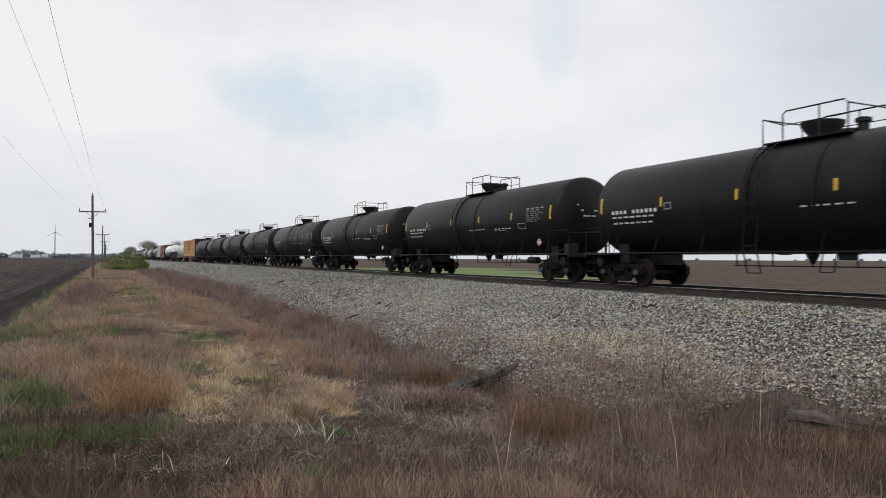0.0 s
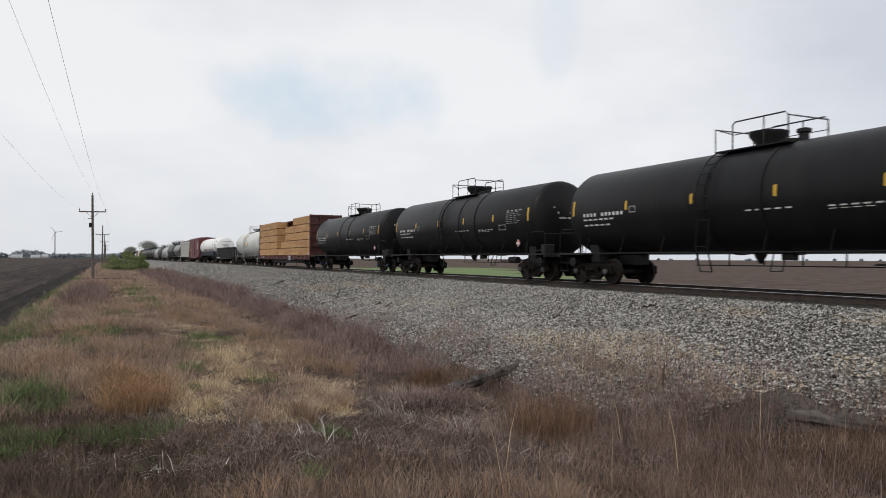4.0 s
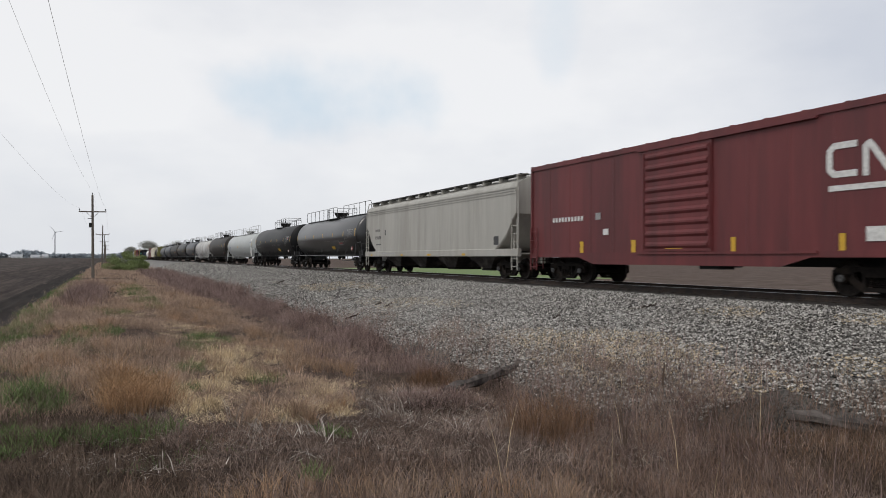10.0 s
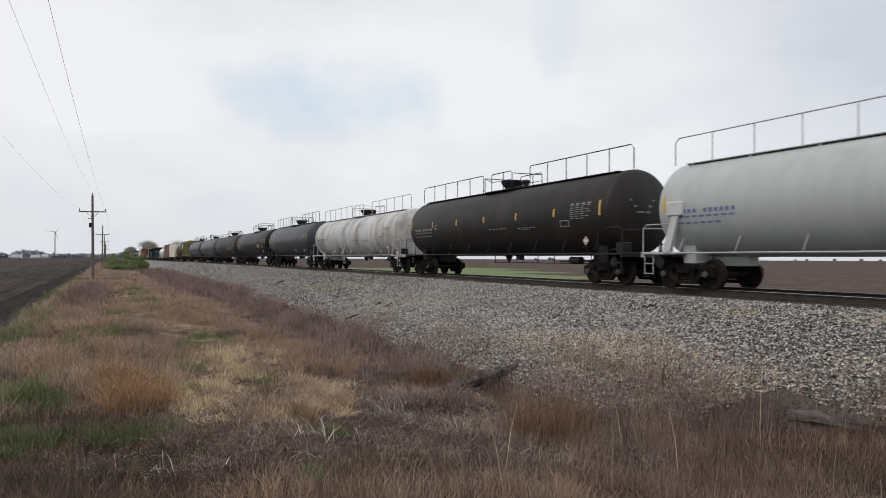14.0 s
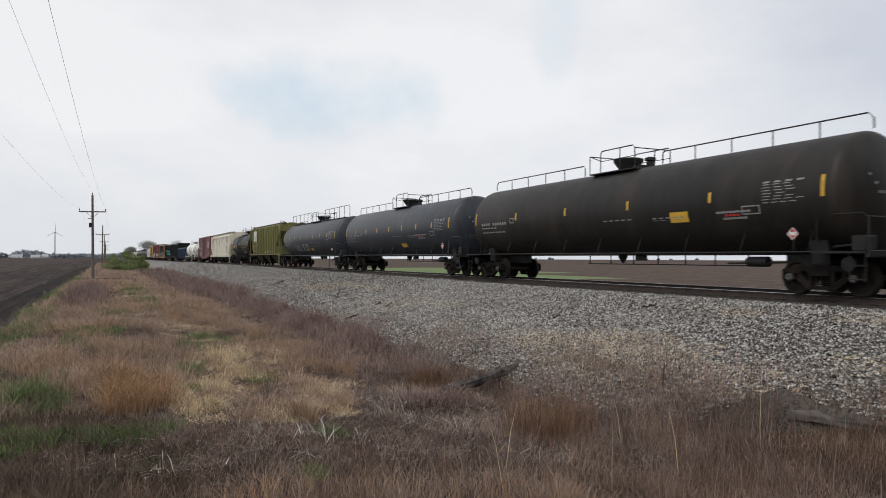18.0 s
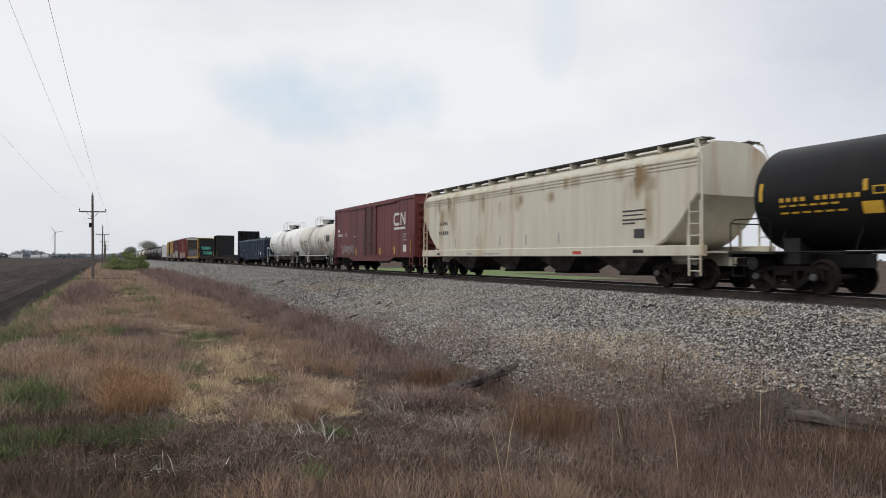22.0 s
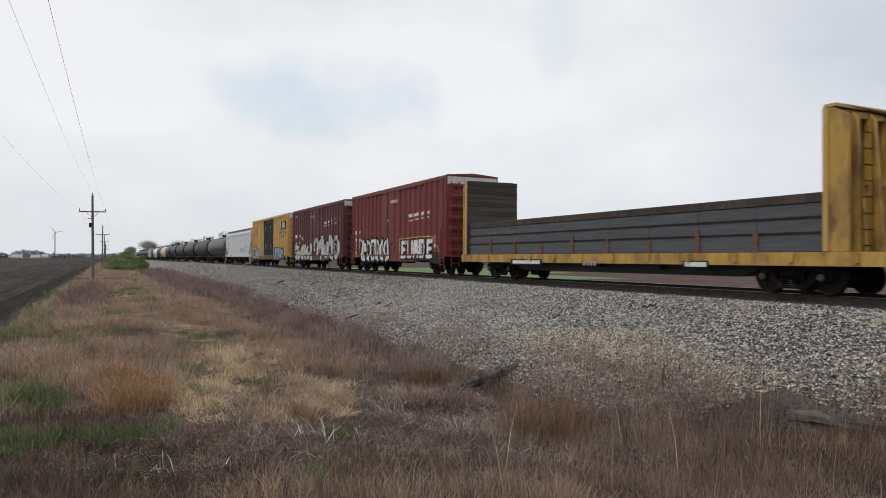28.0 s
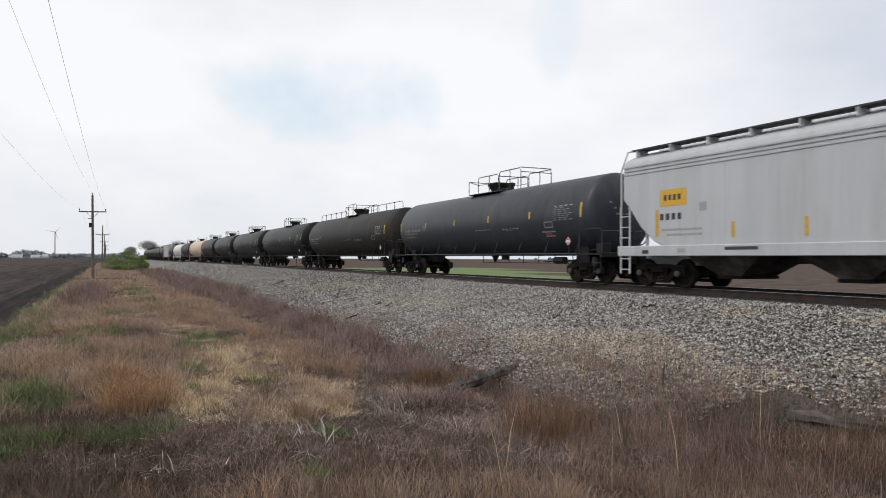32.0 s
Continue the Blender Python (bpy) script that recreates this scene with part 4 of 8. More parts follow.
for q, (ox, oz) in enumerate(((-1.18, 7.22), (0.0, 8.85), (1.18, 7.22))):
    b = Build()
    for (x0, y0, z0), (x1, y1, z1) in zip(arms[:-1], arms[1:]):
        pts = [(x0 + (x1 - x0) * t + ox, y0 + (y1 - y0) * t, z0 + (z1 - z0) * t + oz - 4 * 1.0 * t * (1 - t)) for t in (i / 14 for i in range(15))]
        b.tube(pts, 0.0035, 5)
    tagged(new("overhead_wire", b.mesh("overhead_wire", wiremat)), "thin overhead power line wire between poles", "wire", "overhead wires")


def crown(n, lumps, size, flat=1.0, seed=1):
    """Leaf-sized cards scattered in uneven lumps."""
    r = np.random.RandomState(seed)
    k = r.randint(0, len(lumps), n)
    L = np.array(lumps)
    d = r.normal(0, 1, (n, 3))
    d /= np.linalg.norm(d, axis=1)[:, None]
    p = L[k, :3] + d * (r.uniform(0.15, 1, n) ** 0.5)[:, None] * L[k, 3:4] * np.array([1, 1, 0.8])
    u, w = r.normal(0, 1, (n, 3)), r.normal(0, 1, (n, 3))
    u /= np.linalg.norm(u, axis=1)[:, None]
    w /= np.linalg.norm(w, axis=1)[:, None]
    s = size * r.uniform(0.5, 1.4, (n, 1))
    v = np.stack([p - u * s, p + w * s * 0.5, p + u * s, p - w * s * 0.5], 1)
    return v.reshape(-1, 3), np.arange(4 * n).reshape(-1, 4)


def tree(name, x, y, h, w, leaf, n, size, label, seed=1, trunk=0.25, bare=False):
    r = random.Random(seed)
    zg = float(ground_z(x, y))
    ob = tagged(new(name), label, "tree" if "tree" in name else "bush")
    ob.matrix_basis = pose(x, y, zg)
    b, lumps = Build(), []

    def limb(p, d, ln, rad, depth):
        q = p + d * ln
        b.tube([p, p.lerp(q, 0.5) + Vector((r.uniform(-1, 1), r.uniform(-1, 1), 0)) * ln * 0.06, q], rad, 5)
        if depth == 0:
            lumps.append((q.x, q.y, q.z, w * r.uniform(0.13, 0.22)))
            return
        for _ in range(3 if depth < 3 else 4):
            e = (d + Vector((r.uniform(-1, 1), r.uniform(-1, 1), r.uniform(-0.15, 0.6))) * 0.75).normalized()
            limb(q, e, ln * r.uniform(0.55, 0.8), rad * 0.55, depth - 1)

    if trunk:
        limb(Vector((0, 0, -0.1)), Vector((0, 0, 1)), h * 0.33, trunk, 4 if bare else 3)
    else:
        for k in range(26):
            a, q = r.uniform(0, 6.28), r.uniform(0, 1) ** 0.5 * w * 0.5
            lumps.append((q * math.cos(a), q * math.sin(a), h * r.uniform(0.15, 0.8) * (1.05 - 0.5 * q / w), w * r.uniform(0.09, 0.17)))
            b.tube([(0.2 * q * math.cos(a), 0.2 * q * math.sin(a), -0.05), (q * math.cos(a), q * math.sin(a), lumps[-1][2])], 0.02, 4)
    top, wide = max(l[2] + l[3] * 0.8 for l in lumps), max(abs(l[0]) + l[3] for l in lumps)
    sx, sz = w * 0.5 / wide, h / top
    b.v = [(p * sx, q * sx, z * sz) for p, q, z in b.v]
    lumps = [(p * sx, q * sx, z * sz, rr * min(sx, 1.2)) for p, q, z, rr in lumps]
    part("trunk", b, bark, ob)
    v, f = crown(n, lumps, size, seed=seed)
    part("crown", mesh_np("crown", v, f, [leaf], smooth=False), leaf, ob)
    return ob


tree("bush", 3.2, 138, 3.9, 8.2, leafgreen, 40000, 0.075, "rounded bush in fresh spring leaf beside the ditch", 5, 0)
tree("bush", 5.6, 150, 2.2, 4.5, leafgreen, 9000, 0.065, "low bush in fresh spring leaf beside the ditch", 8, 0)
tree("tree", 26, 560, 15, 20, hazebud, 30000, 0.15, "budding tree far along the track, greyed by painted haze", 11, 0.35)
tree("tree", 16, 600, 10, 12, hazebud, 12000, 0.15, "budding tree far along the track, greyed by painted haze", 12, 0.3)
tree("tree", 44, 520, 15.5, 15, hazebud, 1500, 0.22, "bare leafless tree far along the track", 13, 0.35, True)
tree("tree", 56, 190, 10.5, 8, hazebud, 900, 0.08, "bare young tree beyond the track", 14, 0.12, True)
tree("tree", 52, 212, 7.5, 6, hazebud, 500, 0.08, "bare young tree beyond the track", 15, 0.1, True)

# far woods along the horizon, distance haze painted into their colour
lumps, r = [], random.Random(4)
for k in range(230):
    x = -1500 + 1560 * k / 229
    hgt = 8 + 9 * max(0, math.sin(k * 0.31) * math.sin(k * 0.083 + 1)) + r.uniform(-2, 2)
    lumps.append((x, 1750 + r.uniform(-60, 60), -1 + hgt * 0.45, hgt * 0.75))
for k in range(90):
    x = 260 + 2600 * k / 89
    hgt = r.uniform(1.0, 4.5)
    if r.random() < 0.5 and x > 700:
        lumps.append((x, 1500 - 0.25 * x + r.uniform(-60, 60), -1 + hgt * 0.45, hgt * 0.75))
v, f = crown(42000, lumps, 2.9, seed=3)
tagged(new("far_woods", mesh_np("far_woods", v, f, [hazewood], smooth=False)), "low line of woods on the horizon with haze painted into their colour", "woods", kind="stuff")
barnwhite = surf("white_barn_siding", (0.72, 0.72, 0.72), (0.64, 0.64, 0.64), 1, 0.7)
barnroof = surf("grey_barn_roof", (0.30, 0.31, 0.33), (0.36, 0.37, 0.39), 1, 0.6)


def barn(x, y, w, d, h, label):
    ob = tagged(new("farm_building"), label, "building", "farm buildings far off")
    ob.matrix_basis = pose(x, y, -1.6)
    part("wall", Build().box(-w / 2, -d / 2, 0, w / 2, d / 2, h), barnwhite, ob)
    part("roof", Build().prism([(-d / 2 - 0.5, h + 0.01), (0, h + d * 0.28), (d / 2 + 0.5, h + 0.01)], -w / 2 - 0.5, w / 2 + 0.5), barnroof, ob)
    for k in range(2):
        part("door", Build().box(-w * 0.3 + k * w * 0.4, -d / 2 - 0.05, 0, -w * 0.3 + k * w * 0.4 + 4, -d / 2 - 0.01, h * 0.75), barnroof, ob)


for x, y, w, h in ((-118, 1500, 15, 2.6), (-102, 1490, 10, 3.4), (-150, 1520, 18, 2.8)):
    barn(x, y, w, 14, h, "white farm building far across the fields")

# wind turbine
TURB = (-145.0, 2500.0)
turbwhite = surf("turbine_white", (0.55, 0.57, 0.60), (0.50, 0.52, 0.55), 0.1, 0.5)
turbine = tagged(new("wind_turbine"), "tall white three-bladed wind turbine far off", "wind turbine")
turbine.matrix_basis = pose(TURB[0], TURB[1], -1.6, 0, 0, 10)
part("tower", Build().lathe([(0, 2.3), (40, 1.9), (78, 1.4), (78.1, 0.3)], 16, axis="z"), turbwhite, turbine)
part("nacelle", Build().bev(-1.8, -3.5, 77.5, 1.8, 6.5, 81.2, 0.5), turbwhite, turbine)
rotor = part("rotor", Build().lathe([(-3.0, 0.2), (-2.4, 1.1), (0, 1.6), (0.5, 1.6)], 14), turbwhite, turbine, at=pose(0, -4.2, 79.5))
for k in range(3):
    part("blade", Build().prism([(-0.9, 1.2), (1.1, 1.2), (1.3, 6), (0.6, 21), (0.15, 28), (-0.15, 28), (-0.4, 14)], -1.6, -1.2, axis="y"), turbwhite, rotor, at=pose(0, 0, 0, 0, 120 * k, 0))

# ---------------------------------------------------------------- rolling stock: shared pieces
MESH, CARS = {}, []


def shared(name, make):
    if name not in MESH:
        MESH[name] = make()
    return MESH[name]


def make_wheelset():
    b = Build()
    for s in (-1, 1):
        prof = [(0.0, 0.06), (0.0, 0.15), (0.03, 0.17), (0.045, 0.36), (0.01, 0.39), (0.0, 0.44), (0.012, 0.457), (0.10, 0.462), (0.125, 0.487),
                (0.142, 0.47), (0.142, 0.39), (0.10, 0.37), (0.085, 0.17), (0.13, 0.14), (0.13, 0.06)]
        b.lathe([(s * (0.845 - u), r) for u, r in prof], 28, axis="x")
    b.lathe([(-1.08, 0.07), (-0.9, 0.085), (0.9, 0.085), (1.08, 0.07)], 12, axis="x")
    return b.mesh("wheelset", wheelmat)


def make_side_frame():
    b = Build()
    w = 0.075
    top = [(-1.14, 0.56), (-1.14, 0.66), (-0.95, 0.72), (-0.4, 0.76), (0.4, 0.76), (0.95, 0.72), (1.14, 0.66), (1.14, 0.56), (0.66, 0.56), (0.55, 0.63), (-0.55, 0.63), (-0.66, 0.56)]
    b.prism(top, -w, w)
    for s in (-1, 1):
        b.prism([(s * 0.66, 0.56), (s * 0.72, 0.40), (s * 0.42, 0.16), (s * 0.28, 0.16), (s * 0.28, 0.26), (s * 0.56, 0.50), (s * 0.56, 0.60)], -w * 0.8, w * 0.8)
        b.prism([(s * 0.27, 0.24), (s * 0.37, 0.24), (s * 0.37, 0.64), (s * 0.27, 0.64)], -w, w)
        b.prism([(s * 1.08, 0.60), (s * 1.14, 0.60), (s * 1.14, 0.38), (s * 1.09, 0.36)], -w, w)
        b.lathe([(-0.10, 0.10), (-0.10, 0.13), (0.08, 0.15), (0.08, 0.06)], 12, (0, s * 0.89, 0.457), axis="x")
    b.prism([(-0.42, 0.15), (0.42, 0.15), (0.36, 0.25), (-0.36, 0.25)], -w * 1.2, w * 1.2)
    for y in (-0.17, 0.0, 0.17):
        for k in range(5):
            b.lathe([(0.26 + k * 0.05, 0.055), (0.285 + k * 0.05, 0.075), (0.305 + k * 0.05, 0.055)], 8, (0, y, 0), axis="z")
    b.box(-0.12, -0.25, 0.50, 0.12, 0.25, 0.64)
    return b.mesh("side_frame", running)


def make_bolster():
    b = Build()
    b.prism([(-1.05, 0.52), (1.05, 0.52), (1.05, 0.66), (0.4, 0.74), (-0.4, 0.74), (-1.05, 0.66)], -0.2, 0.2, axis="y")
    b.lathe([(0.70, 0.2), (0.82, 0.2)], 14, axis="z")
    for s in (-1, 1):
        b.box(-0.8, s * 0.42 - 0.05, 0.36, 0.8, s * 0.42 + 0.05, 0.46)
        for x in (-0.75, 0.75):
            b.bev(x - 0.06, s * 0.40 - 0.05, 0.32, x + 0.06, s * 0.40 + 0.05, 0.62)
    return b.mesh("truck", running)


def make_cap():
    b = Build().lathe([(-0.02, 0.0), (-0.05, 0.055), (-0.04, 0.095), (0.03, 0.10)], 14, axis="x")
    for k in range(3):
        a = 2 * math.pi * k / 3
        b.lathe([(-0.06, 0.018), (-0.03, 0.02)], 6, (0, 0.065 * math.cos(a), 0.065 * math.sin(a)), axis="x")
    return b


def make_coupler():
    b = Build().box(-0.13, -0.35, 0.72, 0.13, 0.1, 0.98)
    b.prism([(-0.11, 0), (-0.11, 0.34), (-0.17, 0.45), (-0.12, 0.60), (0.02, 0.62), (0.05, 0.50), (0.17, 0.47), (0.14, 0.34), (0.11, 0.0)], 0.0, 1.0)
    n = 9
    b.v[-2 * n:] = [(y, z, 0.74 + 0.24 * x) for x, y, z in b.v[-2 * n:]]
    b.tube([(-0.3, -0.1, 0.70), (-0.32, 0.12, 0.50), (-0.25, 0.35, 0.30), (-0.12, 0.55, 0.28)], 0.03)
    b.tube([(-1.35, 0.02, 0.86), (-0.9, 0.06, 0.85), (-0.2, 0.2, 0.88)], 0.014)
    return b.mesh("coupler", running)


def new_car(name, front, rear, label, group="cars of the freight train"):
    """An empty at rail level under the car's middle; front and rear are the moments at which its ends pass the mark."""
    ob = tagged(new(name), label, "railcar", group)
    ob.empty_display_size = 0.5
    CARS.append((ob, SPEED * (front + rear) / 2, []))
    return ob, SPEED * (rear - front)


def running_gear(car, L, inset=2.1, cap=None):
    cap = cap or capgrey
    for y in (inset - L / 2, L / 2 - inset):
        t = part("truck", shared("bolster", make_bolster), running, car, "grimy cast-steel truck", at=pose(0, y, 0))
        for x in (-1.02, 1.02):
            part("side_frame", shared("side_frame", make_side_frame), running, t, at=pose(x, 0, 0))
        for dy in (-0.89, 0.89):
            CARS[-1][2].append((part("wheelset", shared("wheelset", make_wheelset), wheelmat, t, at=pose(0, dy, 0.457)), dy))
            part("bearing_cap", shared("cap_" + cap.name, lambda: make_cap().mesh("bearing_cap", cap)), cap, t, at=pose(-1.13, dy, 0.457))
    part("coupler", shared("coupler", make_coupler), running, car, at=pose(0, L / 2 - 0.12, 0))
    part("coupler", shared("coupler", make_coupler), running, car, at=pose(0, 0.12 - L / 2, 0, 0, 0, 180))


def ladder(b, x, y0, y1, z0, z1, step=0.38, r=0.018, side=0.0):
    """Two stiles and rungs in the plane x."""
    for y in (y0, y1):
        b.box(x - 0.02, y - 0.025, z0, x + 0.02, y + 0.025, z1)
    z = z0 + 0.15
    while z < z1:
        b.tube([(x, y0, z), (x, y1, z)], r, 5)
        z += step
    return b


def bars(car, x, y, z, width, rows, height=0.1, gap=0.06, material=None, name="lettering", seed=0, label="", slots=0):
    """Rows of plain bars on a flat side at x; y is where the first bar starts, running towards the car's front."""
    rnd, b = random.Random(seed), Build()
    for k in range(rows):
        zz, yy, w = z - k * (height + gap), y, width * (1 if k == 0 else rnd.uniform(0.6, 1.0))
        n = slots if (slots and k == 0) else max(1, int(w / (height * 5)))
        for i in range(n):
            a = w / n
            b.box(x - 0.004, yy - a * 0.86, zz - height, x + 0.002, yy, zz)
            yy -= a
    return tagged(part(name, b, material or white, car, label), label, kind="stuff")


def tank_bars(car, y, a, r, cz, width, rows, height=3.0, gap=2.2, material=None, name="lettering", seed=0, slots=0):
    """The same on a tank's near side; heights in degrees round the tank."""
    rnd, b = random.Random(seed), Build()
    for k in range(rows):
        yy, w, a1 = y, width * (1 if k == 0 else rnd.uniform(0.55, 1.0)), a - k * (height + gap)
        n = slots if (slots and k == 0) else max(2, int(w / 0.28))
        s = w / n
        for i in range(n):
            if not (slots and k == 0 and i == 4):
                b.patch(yy - s * (0.60 if k == 0 else 0.7), yy, a1 - (height * 0.86 if k == 0 else height * 0.40), a1, r + 0.006, cz, n=2)
            yy -= s
    return tagged(part(name, b, material or white, car), kind="stuff")


def flat_side(x):
    return lambda y, z: x


def ribbon(b, pts, width, out, lift, shut=False):
    """A painted stroke that lies on the side of a car; pts are (y, z)."""
    pts = [Vector(p) for p in pts] + ([Vector(pts[0])] if shut else [])
    fine = []
    for p, q in zip(pts[:-1], pts[1:]):
        n = max(1, int((q - p).length / 0.06))
        fine += [p.lerp(q, i / n) for i in range(n)]
    fine.append(pts[-1])
    base = len(b.v)
    for i, p in enumerate(fine):
        d = (fine[min(i + 1, len(fine) - 1)] - fine[max(i - 1, 0)])
        d = d.normalized() if d.length > 1e-6 else Vector((1, 0))
        nrm = Vector((-d.y, d.x)) * width / 2
        for k in (-1, 0, 1):
            q = p + nrm * k
            b.v.append((out(q.x, q.y) - lift, q.x, q.y))
    for i in range(len(fine) - 1):
        for k in (0, 1):
            b.f.append((base + 3 * i + k, base + 3 * i + k + 1, base + 3 * i + k + 4, base + 3 * i + k + 3))
    return b


# ---------------------------------------------------------------- tank cars


def tank_car(front, rear, paint, label, R=1.59, cz=2.67, top="cage", stripes=6, trim=None, bands=(), marks=True, sill=None, ladder_on=True, seed=0,
             mark=None, cap=None, data=True, stencil=None, longstripe=True, rail=None, sag=0.0, manway_at=0.0, block=True, sa=3, cage=(1.3, 1.25, 0.74), cage2=None):
    car, L = new_car("tank_car", front, rear, label)
    trim = trim or paint
    rail = rail or trim
    running_gear(car, L, 1.5, cap)
    H = L / 2 - 0.40
    d = R * 0.33
    head = [(0.19 * R * q * q, 0.87 * R * q) for q in (0.05, 0.3, 0.5, 0.7, 0.85, 1.0)] + [(0.222 * R, 0.925 * R), (0.255 * R, 0.962 * R), (0.29 * R, 0.988 * R), (d, R)]
    prof = [(-H + u, r) for u, r in head] + [(-H / 3, R + sag), (0, R + sag), (H / 3, R + sag)] + [(H - u, r) for u, r in reversed(head)]
    part("tank", Build().lathe(prof, 56, (0, 0, cz)), paint, car)
    for y in bands:
        part("band", Build().lathe([(y - 0.06, R + 0.004), (y - 0.05, R + 0.028), (y + 0.05, R + 0.028), (y + 0.06, R + 0.004)], 56, (0, 0, cz)), trim, car)
    for e in (-1, 1):
        y1, y0 = e * L / 2, e * (L / 2 - 1.5)
        b = Build().box(-1.5, min(y0, y1), 1.08, 1.5, max(y0, y1), 1.14).box(-0.22, e * (L / 2 - 3.2), 0.72, 0.22, y1 - e * 0.02, 1.08) if e > 0 else \
            Build().box(-1.5, min(y0, y1), 1.08, 1.5, max(y0, y1), 1.14).box(-0.22, y1 + 0.02, 0.72, 0.22, -(L / 2 - 3.2), 1.08)
        b.bev(-1.5, y1 - 0.05, 0.98, 1.5, y1 + 0.05, 1.16)
        part("end_platform", b, sill or frameblk, car)
        ys = e * (L / 2 - 1.6)
        arc = [(-0.95, 0.80), (0.95, 0.80)] + [(R * math.sin(radians(a)), cz - R * math.cos(radians(a)) + 0.015) for a in (40, 24, 8, -8, -24, -40)]
        part("saddle", Build().prism(arc, ys - 0.25, ys + 0.25, axis="y"), sill or frameblk, car)
        b = Build()
        for x in (-1.45, 1.45):
            b.tube([(x, y1, 1.1), (x, y1, 1.95), (x, y1 - e * 0.15, 2.05), (x, y1 - e * 1.2, 2.05), (x, y1 - e * 1.35, 1.9), (x, y1 - e * 1.35, 1.12)], 0.02, 5)
            for z in (0.45, 0.78):
                b.tube([(x, y1 - e * 0.08, z), (x, y1 - e * 0.48, z)], 0.016, 5)
            for dy in (0.08, 0.48):
                b.tube([(x, y1 - e * dy, 0.42), (x, y1 - e * dy, 1.1)], 0.016, 5)
        b.tube([(-1.45, y1, 1.95), (1.45, y1, 1.95)], 0.02, 5)
        part("end_railing", b, rail, car)
        yr = e * (L / 2 - 0.62)
        part("air_reservoir", Build().lathe([(-0.62, 0.04), (-0.58, 0.19), (0.28, 0.19), (0.32, 0.04)], 12, (-0.72, yr, 0.82), axis="x"), frameblk, car)
        if e < 0:
            part("brake_valve", Build().bev(-1.28, yr - 0.42, 1.15, -0.86, yr - 0.08, 1.52, 0.03).tube([(-1.1, yr - 0.1, 1.3), (-1.1, yr + 0.5, 1.25), (-0.6, yr + 0.9, 1.2)], 0.03, 6), frameblk, car)
            wheel = [(0.5 + 0.27 * math.cos(q * math.pi / 8), e * (L / 2 - 0.18), 1.72 + 0.27 * math.sin(q * math.pi / 8)) for q in range(17)]
            part("brake_wheel", Build().tube(wheel, 0.022, 6).box(0.47, e * (L / 2 - 0.22) - 0.03, 1.14, 0.53, e * (L / 2 - 0.22) + 0.03, 1.74), rail, car)
            part("brake_rod", Build().tube([(-0.55, -(L / 2 - 1.2), 0.88), (-0.55, -(L / 2 - 5.0), 0.80)], 0.03, 5), frameblk, car)
            part("brake_cylinder", Build().lathe([(-0.4, 0.04), (-0.38, 0.15), (0.3, 0.15), (0.34, 0.04)], 12, (-0.55, -(L / 2 - 3.9), 0.86)), frameblk, car)
    for s in (-1, 1):
        b = Build().tube([(s * 1.46, -(L / 2 - 1.5), 1.12), (s * 1.46, L / 2 - 1.5, 1.12)], 0.028, 6)
        n = int(L / 2.4)
        for k in range(n + 1):
            y = -(L / 2 - 1.6) + k * (L - 3.2) / n
            a = radians(-38)
            b.tube([(s * 1.46, y, 1.12), (s * R * math.cos(a), y, cz + R * math.sin(a) + 0.02)], 0.010, 4)
        if s > 0 and not sill:
            for k in range(7):
                y = -4.2 + 1.4 * k
                b.tube([(s * 1.46, y, 1.12), (s * 1.46, y, 0.72)], 0.025, 5)
            b.tube([(s * 1.46, -4.3, 0.72), (s * 1.46, 4.3, 0.72)], 0.022, 5)
        part("side_railing", b, rail, car)
    b = Build().lathe([(cz - R - 0.28, 0.06), (cz - R - 0.2, 0.09), (cz - R - 0.10, 0.15), (cz - R + 0.05, 0.2)], 16, (0, 0.3, 0), axis="z")
    part("bottom_outlet", b, frameblk, car)
    part("outlet_guard", Build().bev(-0.1, -0.9, cz - R - 0.18, 0.1, -0.5, cz - R + 0.02), frameblk, car)
    zt = cz + R
    m = manway_at
    c0, c1, ch = cage
    part("manway", Build().lathe([(zt - 0.06, 0.36), (zt + 0.08, 0.37), (zt + 0.30, 0.54), (zt + 0.42, 0.56), (zt + 0.44, 0.50), (zt + 0.40, 0.46), (zt + 0.45, 0.1)], 20, (0, m, 0), axis="z"), trim if trim is not paint else frameblk, car)
    part("valve_housing", Build().lathe([(zt - 0.05, 0.14), (zt + 0.22, 0.14), (zt + 0.25, 0.20), (zt + 0.34, 0.20), (zt + 0.38, 0.08)], 12, (0.05, m - 1.12, 0), axis="z").lathe([(zt - 0.03, 0.3), (zt + 0.1, 0.3), (zt + 0.13, 0.12)], 14, (0, m - 0.72, 0), axis="z"), frameblk, car)
    b = Build()
    for s in (-1, 1):
        b.box(s * 0.62 - 0.22, m - c0, zt - 0.10, s * 0.62 + 0.22, m + c1, zt - 0.06)
        b.box(s * 0.62 - 0.04, m - c0 + 0.15, zt - 0.35, s * 0.62 + 0.04, m - c0 + 0.25, zt - 0.1).box(s * 0.62 - 0.04, m + c1 - 0.2, zt - 0.35, s * 0.62 + 0.04, m + c1 - 0.1, zt - 0.1)
    part("walkway", b, rail, car)
    zh = zt + ch
